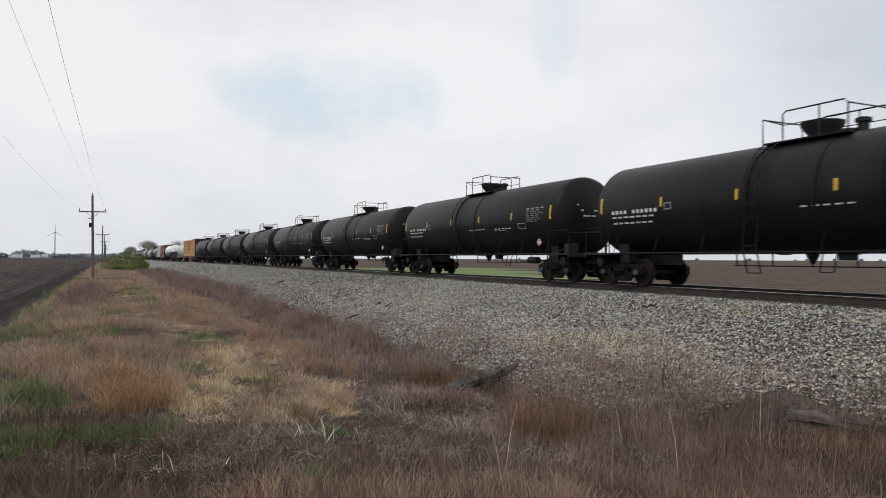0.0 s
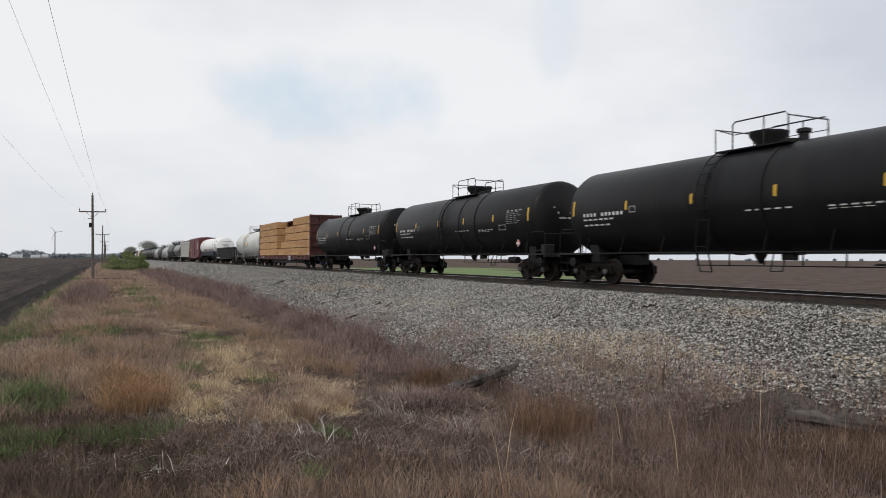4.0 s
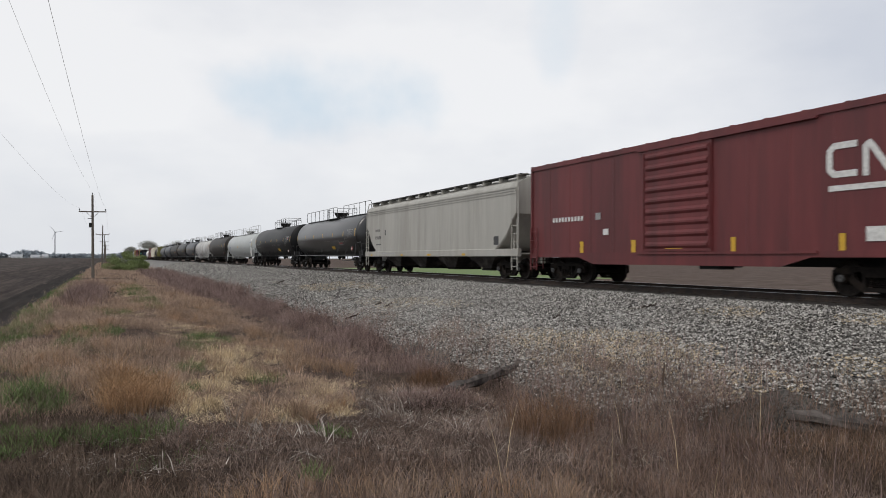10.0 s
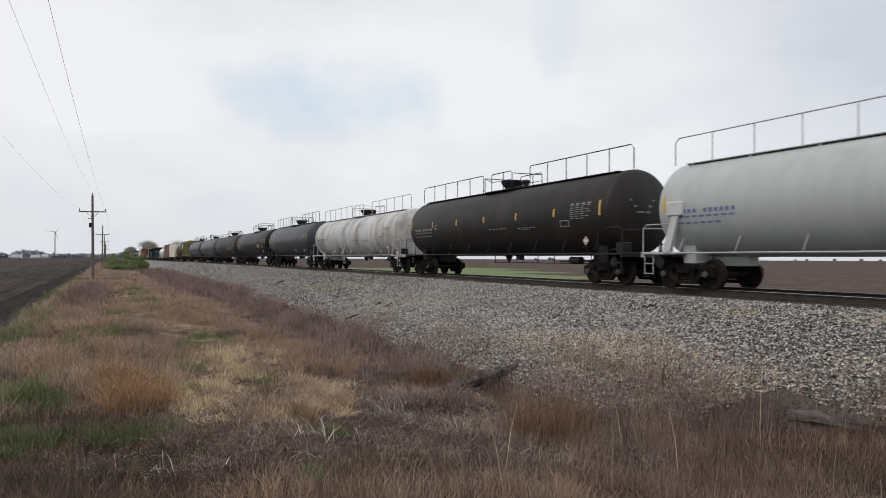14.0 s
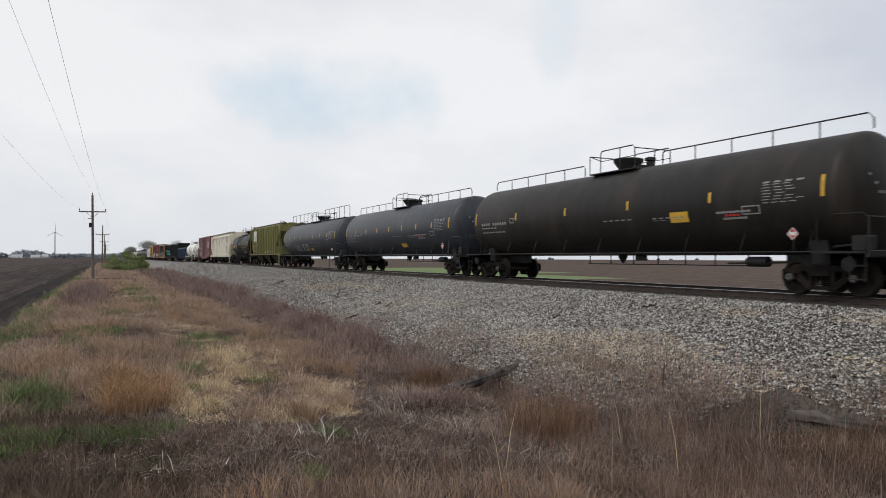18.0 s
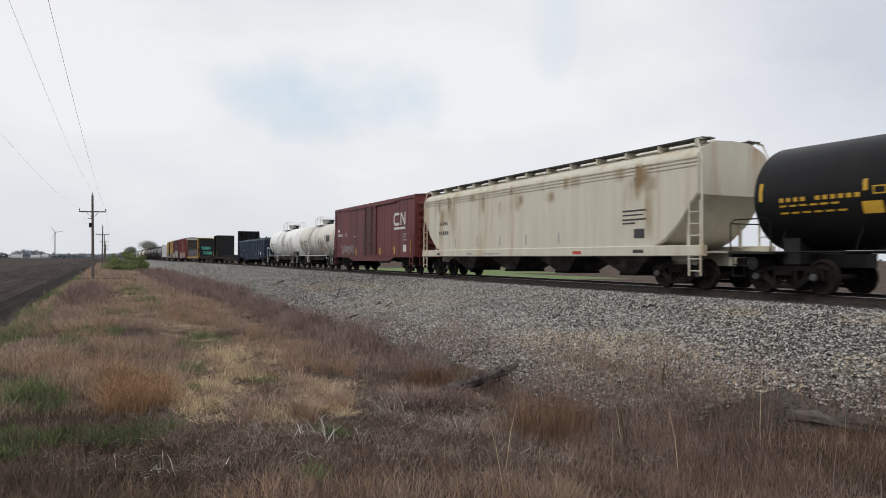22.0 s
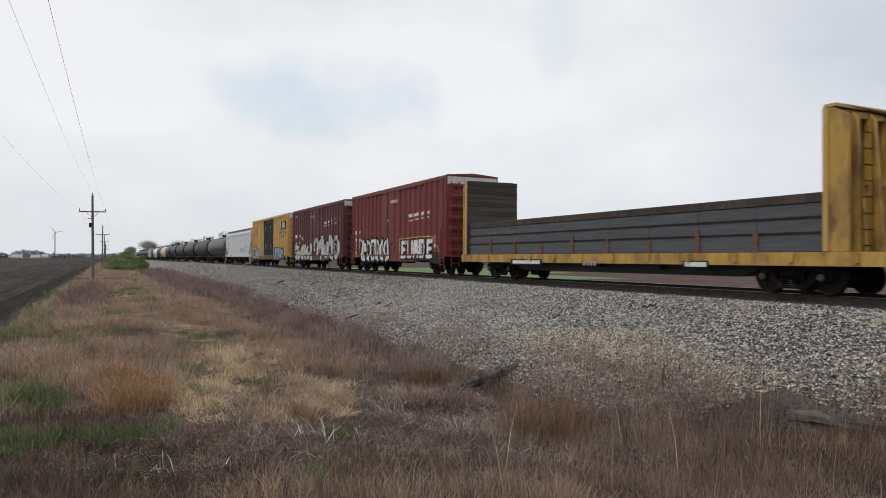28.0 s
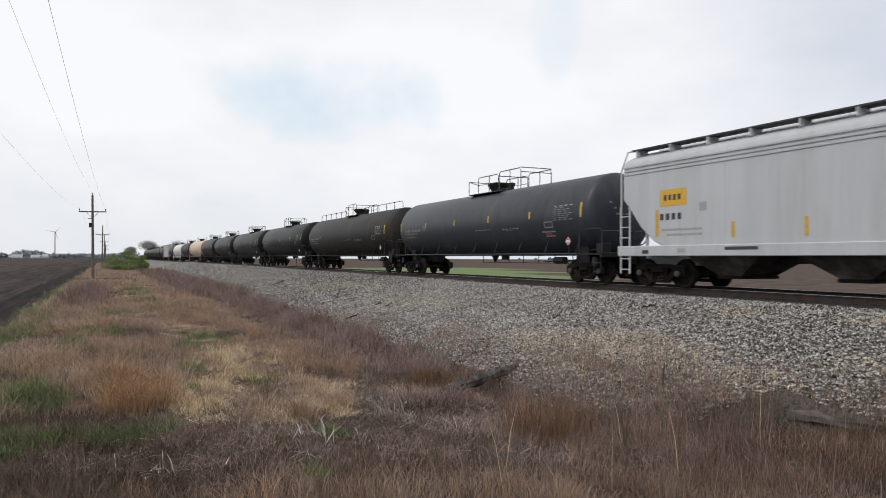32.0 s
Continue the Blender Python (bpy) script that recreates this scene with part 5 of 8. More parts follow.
    for s in (-1, 1):
        x = s * 0.82
        b = Build().tube([(x, m - c0, zt - 0.1), (x, m - c0, zh - 0.1), (x, m - c0 + 0.1, zh), (x, m + 0.5, zh), (x, m + 0.6, zh - 0.08), (x, m + 0.6, zt - 0.1)], 0.022, 6)
        b.tube([(x, m + 0.6, zh - 0.36), (x, m + c1, zh - 0.12), (x, m + c1, zt - 0.1)], 0.02, 6)
        b.tube([(x, m - 0.5, zt - 0.1), (x, m - 0.5, zh)], 0.02, 5)
        b.tube([(x, m - c0, zh - 0.38), (x, m + 0.6, zh - 0.38)], 0.014, 5)
        y, z = (m - c0, zh - 0.1) if s < 0 else (m + c1, zh - 0.12)
        b.tube([(-0.82, y, z), (0.82, y, z)], 0.02, 6)
        part("safety_railing", b, rail, car)
    if cage2:
        for s in (-1, 1):
            x, a0, a1 = s * 0.82, m + cage2[0], m + cage2[1]
            b = Build().tube([(x, a0, zt - 0.12), (x, a0, zt + 0.72), (x, a0 + (a1 - a0) * 0.05, zt + 0.8), (x, a1 - (a1 - a0) * 0.05, zt + 0.8), (x, a1, zt + 0.72), (x, a1, zt - 0.12)], 0.022, 6)
            b.tube([(x, (a0 + a1) / 2, zt - 0.12), (x, (a0 + a1) / 2, zt + 0.8)], 0.018, 5)
            part("safety_railing", b.tube([(-0.82, a1, zt + 0.72 - 0.1 * s), (0.82, a1, zt + 0.72 - 0.1 * s)], 0.02, 5), rail, car)
    if top in ("full", "low"):
        hh = 0.84 if top == "full" else 0.36
        for e in (-1, 1):
            a0, a1 = (m + 1.9, H - (0.15 if top == "full" else 0.9)) if e > 0 else (m - 2.4, -(H - 0.05))
            for s in (-1,):
                x = s * 0.55
                b = Build().tube([(x, a0, zt - 0.05), (x, a0, zt + hh - 0.08), (x, a0 + e * 0.08, zt + hh), (x, a1 - e * 0.15, zt + hh), (x, a1, zt + hh - 0.15), (x, a1, zt - 0.05)], 0.022, 6)
                for k in range(1, 5):
                    y = a0 + (a1 - a0) * k / 5
                    b.tube([(x, y, zt - 0.08), (x, y, zt + hh)], 0.02, 5)
                part("safety_railing", b, rail, car)
        if top == "full":
            for s in (-1, 1):
                b = Build().box(s * 0.55 - 0.14, -(H - 0.75), zt - 0.085, s * 0.55 + 0.14, H - 0.75, zt - 0.06)
                for k in range(9):
                    y = (H - 1.0) * (k - 4) / 4
                    b.box(s * 0.55 - 0.10, y - 0.05, zt - 0.16, s * 0.55 + 0.14, y + 0.05, zt - 0.085)
                part("walkway", b, rail, car)
    if ladder_on:
        b = Build()
        for s in (-1, 1):
            pts = lambda y: [(s * 1.5, y, 0.55), (s * (R + 0.12), y, 1.3)] + [(s * (R + 0.12) * math.cos(radians(a)), y, cz + (R + 0.12) * math.sin(radians(a))) for a in range(-20, 75, 12)]
            for y in (m + 0.75, m + 1.2):
                b.tube(pts(y), 0.022, 5)
            for p, q in zip(pts(m + 0.75), pts(m + 1.2)):
                b.tube([p, q], 0.016, 5)
        part("ladder", b, rail, car)
    rr = R + sag + 0.006
    for k in range(stripes):
        y = H - 0.16 - d - (2 * H - 2 * d - 0.32) * k / (stripes - 1)
        long = k in (0, stripes - 1) and longstripe
        part("reflective_stripe", Build().patch(y - 0.055, y + 0.055, sa - 8 if long else sa - 5, sa + 12 if long else sa + 6, (R if abs(y) > H / 3 else R + sag) + 0.007, cz, n=4), stencil or yellow, car, "yellow reflective stripe")
    if marks:
        mk = mark or dimwhite
        tank_bars(car, H - d - 0.75, -3, rr, cz, 2.3, 3, 5.0, 2.4, mk, seed=seed, slots=11)
        if block:
            tank_bars(car, -(H - d - 1.95), 14, rr, cz, 1.4, 8, 2.0, 0.9, dimwhite if mk is white else mk, seed=seed + 1)
        tank_bars(car, -0.5, -13, rr, cz, 1.6, 1, 1.6, 2, mk, seed=seed + 2)
        tank_bars(car, -3.0, -14, rr, cz, 1.5, 2, 1.6, 1.4, mk, seed=seed + 3)
        if data:
            for y, a in ((-(H - d - 2.35), -17), (H - d - 3.45, -6)):
                w, q = (0.3, 9) if y < 0 else (0.16, 8)
                b = Build().patch(y - w, y + w, a + q - 1.2, a + q, rr, cz, n=1).patch(y - w, y + w, a, a + 1.2, rr, cz, n=1)
                part("data_panel", b.patch(y - w, y - w + 0.035, a + 1.2, a + q - 1.2, rr, cz, n=2).patch(y + w - 0.035, y + w, a + 1.2, a + q - 1.2, rr, cz, n=2), dimwhite if mk is white else mk, car, "small painted data frame")
        b = Build()
        y, z, q = -(L / 2 - 2.0), 1.60, 0.155
        b.add([(-1.5, y, z - q), (-1.5, y - q, z), (-1.5, y, z + q), (-1.5, y + q, z)], [(0, 1, 2, 3)])
        b.add([(-1.47, y, z - q), (-1.47, y - q, z), (-1.47, y, z + q), (-1.47, y + q, z)], [(3, 2, 1, 0)])
        pl = part("placard", b, redplac, car, "red hazard placard on a post")
        part("symbol", Build().box(-1.506, y - 0.105, z - 0.045, -1.502, y + 0.105, z + 0.045), white, pl)
        part("rim", ribbon(Build(), [(y - q, z), (y, z + q), (y + q, z), (y, z - q)], 0.022, flat_side(-1.5), 0.006, True), white, pl)
        part("post", Build().tube([(-1.46, y, 1.1), (-1.46, y, 1.7)], 0.02, 5), rail, pl)
        for y, s in ((H - d * 0.2, 1), (-(H - d * 0.2), -1)):
            bb = Build()
            for k in range(3):
                w = (0.55, 0.4, 0.3)[k]
                zz = cz + 0.45 - 0.22 * k
                bb.box(-w - 0.15, y + s * 0.012, zz - 0.07, w - 0.15, y + s * 0.014, zz)
            # the bars sit on the head's dish
            bb.v = [(x, s * (H - 0.25 * (x * x + (z - cz) ** 2) / R) + s * 0.012, z) for x, y_, z in bb.v]
            part("lettering", bb, mk, car)
    return car, L, H, R, cz


# ---------------------------------------------------------------- boxcars


def boxcar(front, rear, paint, label, eave=4.62, ribs="panel", door="corrugated", roofmat=None, wide=1.5, floor=1.05, rise=0.16, doorpaint=None, seed=0, endroof=None, capm=None, sillp=None):
    car, L = new_car("boxcar", front, rear, label)
    running_gear(car, L, 1.9, capm)
    h = L / 2
    roofmat = roofmat or paint
    # body shell: sides, ends and floor
    b = Build().box(-wide, -h, floor, wide, h, eave)
    part("body", b, paint, car)
    n = 14
    b = Build()
    b.prism([(-wide - 0.04, eave + 0.003), (-wide - 0.04, eave + 0.05), (-0.1, eave + rise), (0.1, eave + rise), (wide + 0.04, eave + 0.05), (wide + 0.04, eave + 0.003)], -h - 0.02, h + 0.02, axis="y")
    for k in range(n + 1):
        y = -h + 2 * h * k / n
        b.prism([(-wide - 0.045, eave + 0.045), (-wide - 0.045, eave + 0.07), (0, eave + rise + 0.03), (wide + 0.045, eave + 0.07), (wide + 0.045, eave + 0.045)], y - 0.05, y + 0.05, axis="y")
    part("roof", b, roofmat, car)
    dw = 1.55 if door != "double" else 2.45
    for s in (-1, 1):
        x = s * wide
        def post(y, half, out, z0, z1):
            b = Build().prism([(x, y - half), (x + s * out, y - half * 0.62), (x + s * out, y + half * 0.62), (x, y + half)], 0, 1)
            b.v = [(p, q, z0 + (z1 - z0) * e_) for e_, p, q in b.v]
            part("side_post", b, paint, car)

        for e in (-1, 1):
            for k in range(8 if ribs == "post" else 4):
                if ribs == "post":
                    post(e * (dw + 0.2 + (h - dw - 0.32) * (k + 0.5) / 8), 0.09, 0.09, floor + 0.12, eave - 0.13)
                else:
                    post(e * (dw + (h - dw) * (k + 1) / 5), 0.05, 0.014, floor + 0.1, eave - 0.13)
            part("corner_post", Build().box(min(x, x + s * 0.06), -h if e < 0 else h - 0.09, floor, max(x, x + s * 0.06), -h + 0.09 if e < 0 else h, eave), paint, car)
        part("eave_rail", Build().box(min(x, x + s * 0.05), -h + 0.09, eave - 0.13, max(x, x + s * 0.05), h - 0.09, eave), paint, car)
        # side sill, deep in the middle
        b = Build().prism([(-h + 0.1, floor + 0.1), (-h + 0.1, floor - 0.07), (-h + 3.3, floor - 0.07), (-h + 4.2, floor - 0.32), (h - 4.2, floor - 0.32), (h - 3.3, floor - 0.07), (h - 0.1, floor - 0.07), (h - 0.1, floor + 0.1)], x + s * 0.02, x + s * 0.055)
        part("side_sill", b, sillp or paint, car)
        dp = doorpaint or paint
        if door == "corrugated":
            b = Build().box(min(x + s * 0.01, x + s * 0.06), -dw - 0.08, floor + 0.12, max(x + s * 0.01, x + s * 0.06), dw - 0.25, eave - 0.2)
            dr = part("door", b, dp, car, "sliding door with corrugated panels")
            for k in range(9):
                z = floor + 0.32 + k * (eave - floor - 0.75) / 8
                part("door_rib", Build().prism([(x + s * 0.06, z - 0.11), (x + s * 0.12, z - 0.03), (x + s * 0.12, z + 0.03), (x + s * 0.06, z + 0.11)], -dw + 0.06, dw - 0.4, axis="y"), dp, dr)
            for y in (-dw - 0.02, dw - 0.3):
                part("door_bar", Build().tube([(x + s * 0.10, y, floor + 0.2), (x + s * 0.10, y, eave - 0.3)], 0.025, 6), dp, dr)
        else:
            leaves = ((-dw + 0.1, -0.03), (0.03, dw - 0.1)) if door in ("double", "plug2") else ((-dw + 0.2, dw - 0.2),)
            for y0, y1 in leaves:
                b = Build().bev(min(x + s * 0.01, x + s * 0.07), y0, floor + 0.12, max(x + s * 0.01, x + s * 0.07), y1, eave - 0.2, 0.015)
                dr = part("door", b, dp, car, "plug door")
                for z in [floor + 0.2 + (eave - floor - 0.5) * q for q in (0.0, 0.2, 0.4, 0.6, 0.8, 1.0)]:
                    part("door_rib", Build().box(min(x + s * 0.07, x + s * 0.10), y0 + 0.05, z - 0.045, max(x + s * 0.07, x + s * 0.10), y1 - 0.05, z + 0.045), dp, dr)
                for q in (0.28, 0.72):
                    b = Build()
                    y = y0 + (y1 - y0) * q
                    b.tube([(x + s * 0.13, y, floor + 0.1), (x + s * 0.13, y, eave - 0.15)], 0.028, 6)
                    for z in (floor + 0.5, floor + 1.6, eave - 0.7):
                        b.box(min(x + s * 0.07, x + s * 0.15), y - 0.06, z - 0.05, max(x + s * 0.07, x + s * 0.15), y + 0.06, z + 0.05)
                    part("lock_bar", b, dp, dr)
                part("door_handle", Build().box(min(x + s * 0.10, x + s * 0.16), (y0 + y1) / 2 - 0.25, floor + 0.75, max(x + s * 0.10, x + s * 0.16), (y0 + y1) / 2 + 0.25, floor + 0.85), dp, dr)
        b = Build()
        b.box(min(x + s * 0.02, x + s * 0.11), -h * 0.62, floor + 0.03, max(x + s * 0.02, x + s * 0.11), h * 0.62 if door != "corrugated" else dw, floor + 0.10)
        b.box(min(x + s * 0.02, x + s * 0.11), -h * 0.62, eave - 0.2, max(x + s * 0.02, x + s * 0.11), h * 0.62 if door != "corrugated" else dw, eave - 0.14)
        part("door_track", b, paint, car)
        for y0, y1 in ((-h + 0.12, -h + 0.55), (h - 0.55, h - 0.12)):
            part("ladder", ladder(Build(), x + s * 0.13, y0, y1, 0.45, 2.55 if seed % 2 else 2.2, 0.36), paint, car)
    for e in (-1, 1):
        nr = 7
        for k in range(nr):
            z = floor + 0.25 + k * (eave - floor - 0.75) / (nr - 1)
            part("end_rib", Build().prism([(e * h, z - 0.16), (e * (h + 0.08), z - 0.04), (e * (h + 0.08), z + 0.04), (e * h, z + 0.16)], -wide + 0.12, wide - 0.12), paint, car)
        if endroof:
            part("end_plate", Build().box(-wide + 0.02, e * h - 0.01, eave - 0.42, wide - 0.02, e * (h + 0.02) + 0.01 * e, eave - 0.02), endroof, car, "bare metal upper end panel")
        b = Build()
        ladder(b, 0, 0.85, 1.3, 0.5, eave - 0.3, 0.38)
        b.v = [(-y, e * (h + 0.14) + x, z) for x, y, z in b.v]
        part("end_ladder", b, paint, car)
        part("end_platform", Build().box(-1.4, h if e > 0 else -h - 0.28, floor - 0.06, 1.4, h + 0.28 if e > 0 else -h, floor), paint, car)
    part("underframe", Build().box(-0.3, -h + 0.2, 0.72, 0.3, h - 0.2, floor - 0.005).box(-1.2, -1.6, 0.62, -0.6, -0.8, floor - 0.01).lathe([(-0.9, 0.16), (0.3, 0.16)], 12, (0.7, 0.2, 0.82)), frameblk, car)
    return car, L, h, -wide


# ---------------------------------------------------------------- covered hoppers


def hopper(front, rear, paint, label, eave=4.15, crown=4.58, wide=1.5, bays=3, ribs=0, sillpaint=None, walkmat=None, cut=1.75, cutz=2.9, capm=None):
    car, L = new_car("covered_hopper", front, rear, label)
    running_gear(car, L, 1.5, capm)
    h = L / 2 - 0.25
    zb = 1.28
    sp = sillpaint or paint

    # ribbed car: underside shade painted as darker olive; other cars: grimy paint
    bay_paint = surf("underside_shade_olive", (0.040, 0.038, 0.016), (0.075, 0.070, 0.026), 4, 0.8, c3=(0.03, 0.025, 0.018), scale3=1.2, spec=0.15) if ribs else surf("grimy_hopper_paint", (0.030, 0.026, 0.024), (0.055, 0.048, 0.044), 5, 0.8, c3=(0.12, 0.11, 0.10), scale3=1.2, cover=0.4, spec=0.2)

    def section(zlow):
        half = [(-wide + 0.05, zlow), (-wide, zlow + 0.06), (-wide, eave - 0.35), (-wide + 0.03, eave), (-wide + 0.16, eave + 0.16), (-wide + 0.5, crown - 0.12), (-0.7, crown), (0, crown + 0.03)]
        return half + [(-x, z) for x, z in reversed(half[:-1])]

    b = Build()
    stations = [(-h, cutz), (-h + 0.25, cutz - 0.22), (-h + 0.8, cutz - 0.9), (-h + cut * 0.8, zb + 0.25), (-h + cut + 0.2, zb), (h - cut - 0.2, zb), (h - cut * 0.8, zb + 0.25), (h - 0.8, cutz - 0.9), (h - 0.25, cutz - 0.22), (h, cutz)]
    if ribs:
        stations = [(e * y, zl) for e, y, zl in ((-1, h, 3.7), (-1, h - 1.75, 2.2), (-1, h - 1.8, zb), (1, h - 1.8, zb), (1, h - 1.75, 2.2), (1, h, 3.7))]
    n = 15
    for y, zl in stations:
        b.v += [(x, y, z) for x, z in section(zl)]
    for i in range(len(stations) - 1):
        b.f += [(i * n + k, i * n + (k + 1) % n, (i + 1) * n + (k + 1) % n, (i + 1) * n + k) for k in range(n)]
    b.f += [tuple(range(n)), tuple(range(len(b.v) - n, len(b.v)))]
    part("body", b, paint, car)
    if not ribs:
        for s in (-1, 1):
            for q in (0.10, 0.22, 0.34):
                part("top_moulding", Build().box(min(s * wide, s * (wide + 0.025)), -h + 0.02, eave - q - 0.03, max(s * wide, s * (wide + 0.025)), h - 0.02, eave - q + 0.02), paint, car)
        for k in range(9):
            for s in (-1, 1):
                y = -h + 2.6 + (2 * h - 5.2) * k / 8
                part("weld_seam", Build().box(min(s * wide, s * (wide + 0.006)), y - 0.015, zb + 0.3, max(s * wide, s * (wide + 0.006)), y + 0.015, eave - 0.38), paint, car)
    for k in range(ribs):
        y = -h + 1.0 + (2 * h - 1.9) * k / (ribs - 1)
        low = zb + 0.05 if abs(y) < h - 1.85 else 2.32 + (abs(y) - h + 1.75) * 0.86
        for s in (-1, 1):
            part("rib", Build().box(min(s * wide, s * (wide + 0.10)), y - 0.04, low, max(s * wide, s * (wide + 0.10)), y + 0.04, eave + 0.02), paint, car)
    for s in (-1, 1):
        part("side_sill", Build().bev(min(s * (wide - 0.12), s * (wide + 0.05)), -L / 2, 1.02 if not ribs else 1.22, max(s * (wide - 0.12), s * (wide + 0.05)), L / 2, 1.36), sp, car)
        for e in (-1, 1):
            y0 = L / 2 - 0.58 if e > 0 else -L / 2 + 0.12
            part("ladder", ladder(Build(), s * (wide + 0.02), y0, y0 + 0.46, 0.42, 2.7 if not ribs else 3.8, 0.36, 0.02), sp, car)
            b = Build()
            b.tube([(s * (wide - 0.02), e * (L / 2 - 0.1), 1.3), (s * (wide - 0.02), e * (L / 2 - 0.1), eave - 0.2), (s * (wide - 0.1), e * (L / 2 - 0.35), eave + 0.45), (s * 0.8, e * (L / 2 - 0.4), crown + 0.12)], 0.035, 6)
            part("grab_rail", b, sp, car)
            part("end_strut", Build().box(min(s * 1.1, s * 1.16), e * (L / 2 - 1.0) - 0.05, 1.3, max(s * 1.1, s * 1.16), e * (L / 2 - 1.0) + 0.05, cutz), sp, car)
    for e in (-1, 1):
        part("end_platform", Build().box(-1.45, e * L / 2 - (1.6 if e > 0 else 0), 1.12, 1.45, e * L / 2 + (1.6 if e < 0 else 0), 1.18).box(-0.3, e * (L / 2 - 2.6) if e < 0 else L / 2 - 2.6, 0.72, 0.3, -L / 2 + 0.02 if e < 0 else L / 2 - 0.02, 1.12) if e > 0 else
             Build().box(-1.45, -L / 2, 1.12, 1.45, -L / 2 + 1.6, 1.18).box(-0.3, -L / 2 + 0.02, 0.72, 0.3, -L / 2 + 2.6, 1.12), sp, car)
    wm = walkmat or grating
    for s in (-1, 1):
        b = Build().box(s * 0.98 - 0.26, -L / 2 + 0.3, crown + 0.06, s * 0.98 + 0.26, L / 2 - 0.3, crown + 0.10)
        walkway = part("roof_walkway", b, wm, car)
        for k in range(13):
            y = -L / 2 + 0.6 + (L - 1.2) * k / 12
            part("bracket", Build().box(min(s * 0.76, s * 1.25), y - 0.02, crown - 0.16, max(s * 0.76, s * 1.22), y + 0.02, crown + 0.058), paint, walkway)
    for k in range(8):
        y0, y1 = -h + 0.5 + (2 * h - 1.0) * k / 8, -h + 0.5 + (2 * h - 1.0) * (k + 1) / 8
        part("hatch_cover", Build().bev(-0.42, y0 + 0.03, crown, 0.42, y1 - 0.03, crown + 0.13, 0.05), paint, car)
    span = 2 * h - 2 * cut - 0.4
    for k in range(bays):
        y, w = -span / 2 + span * (k + 0.5) / bays, span / bays / 2 - 0.04
        b = Build().add([(-1.3, y - w, zb + 0.06), (1.3, y - w, zb + 0.06), (1.3, y + w, zb + 0.06), (-1.3, y + w, zb + 0.06), (-0.75, y - 0.38, 0.42), (0.75, y - 0.38, 0.42), (0.75, y + 0.38, 0.42), (-0.75, y + 0.38, 0.42)],
                        [(0, 1, 2, 3), (4, 7, 6, 5), (0, 4, 5, 1), (1, 5, 6, 2), (2, 6, 7, 3), (3, 7, 4, 0)])
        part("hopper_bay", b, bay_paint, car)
        part("outlet_gate", Build().bev(-0.8, y - 0.45, 0.34, 0.8, y + 0.45, 0.44), running, car)
    if ribs:
        for e in (-1, 1):
            part("end_bulkhead", Build().box(-1.2, min(e * (h - 1.95), e * (h - 1.82)), 1.19, 1.2, max(e * (h - 1.95), e * (h - 1.82)), 2.3), frameblk, car)
    part("center_sill", Build().box(-0.2, -L / 2 + 2.6, 0.80, 0.2, L / 2 - 2.6, 1.1), frameblk, car)
    return car, L, h, -wide


# ---------------------------------------------------------------- gondolas, flats, centre-beam


def gondola(front, rear, paint, label, top=2.75, floor=1.0, wide=1.5, ribs=13, chord=None, drop=True):
    car, L = new_car("gondola", front, rear, label)
    running_gear(car, L, 1.65)
    h = L / 2
    for s in (-1, 1):
        x = s * wide
        prof = [(-h, floor), (-h + 3.0, floor), (-h + 3.7, floor - 0.28), (h - 3.7, floor - 0.28), (h - 3.0, floor), (h, floor), (h, top), (-h, top)]
        part("side_wall", Build().prism(prof, x - s * 0.06, x), paint, car)
        part("top_chord", Build().bev(min(x - s * 0.1, x + s * 0.08), -h, top, max(x - s * 0.1, x + s * 0.08), h, top + 0.14), chord or paint, car)
        for k in range(ribs):
            y = -h + 0.08 + (2 * h - 0.16) * k / (ribs - 1)
            b = Build().prism([(x, y - 0.10), (x + s * 0.11, y - 0.05), (x + s * 0.11, y + 0.05), (x, y + 0.10)], 0, 1)
            lo = floor - 0.2 if abs(y) < h - 3.6 else floor + 0.04
            b.v = [(p, q, lo + (top - lo) * e_) for e_, p, q in b.v]
            part("rib", b, paint, car)
            part("rib_cap", Build().bev(min(x - s * 0.06, x + s * 0.06), y - 0.09, top + 0.138, max(x - s * 0.06, x + s * 0.06), y + 0.09, top + 0.175, 0.012), chord or paint, car)
        for y0 in (h - 0.6, -h + 0.2):
            part("ladder", ladder(Build(), x + s * 0.14, y0, y0 + 0.4, 0.45, 2.2, 0.36), paint, car)
    for e in (-1, 1):
        y = e * h
        b = Build().box(-wide + 0.002, min(y, y - e * 0.08), floor, wide - 0.002, max(y, y - e * 0.08), top + 0.02)
        ew = part("end_wall", b, paint, car)
        for k in range(4):
            z = floor + 0.2 + k * (top - floor - 0.38) / 3
            part("end_rib", Build().prism([(y, z - 0.12), (y + e * 0.1, z - 0.05), (y + e * 0.1, z + 0.05), (y, z + 0.12)], -wide + 0.1, wide - 0.1), paint, ew)
        part("end_chord", Build().box(-wide + 0.1, min(y - e * 0.1, y + e * 0.12), top + 0.022, wide - 0.1, max(y - e * 0.1, y + e * 0.12), top + 0.13), chord or paint, ew)
    part("floor_plate", Build().box(-wide + 0.062, -h + 0.09, floor - 0.04, wide - 0.062, h - 0.09, floor + 0.02).box(-0.3, -h + 0.1, 0.7, 0.3, h - 0.1, floor - 0.05), frameblk, car)
    return car, L, h, -wide - 0.11


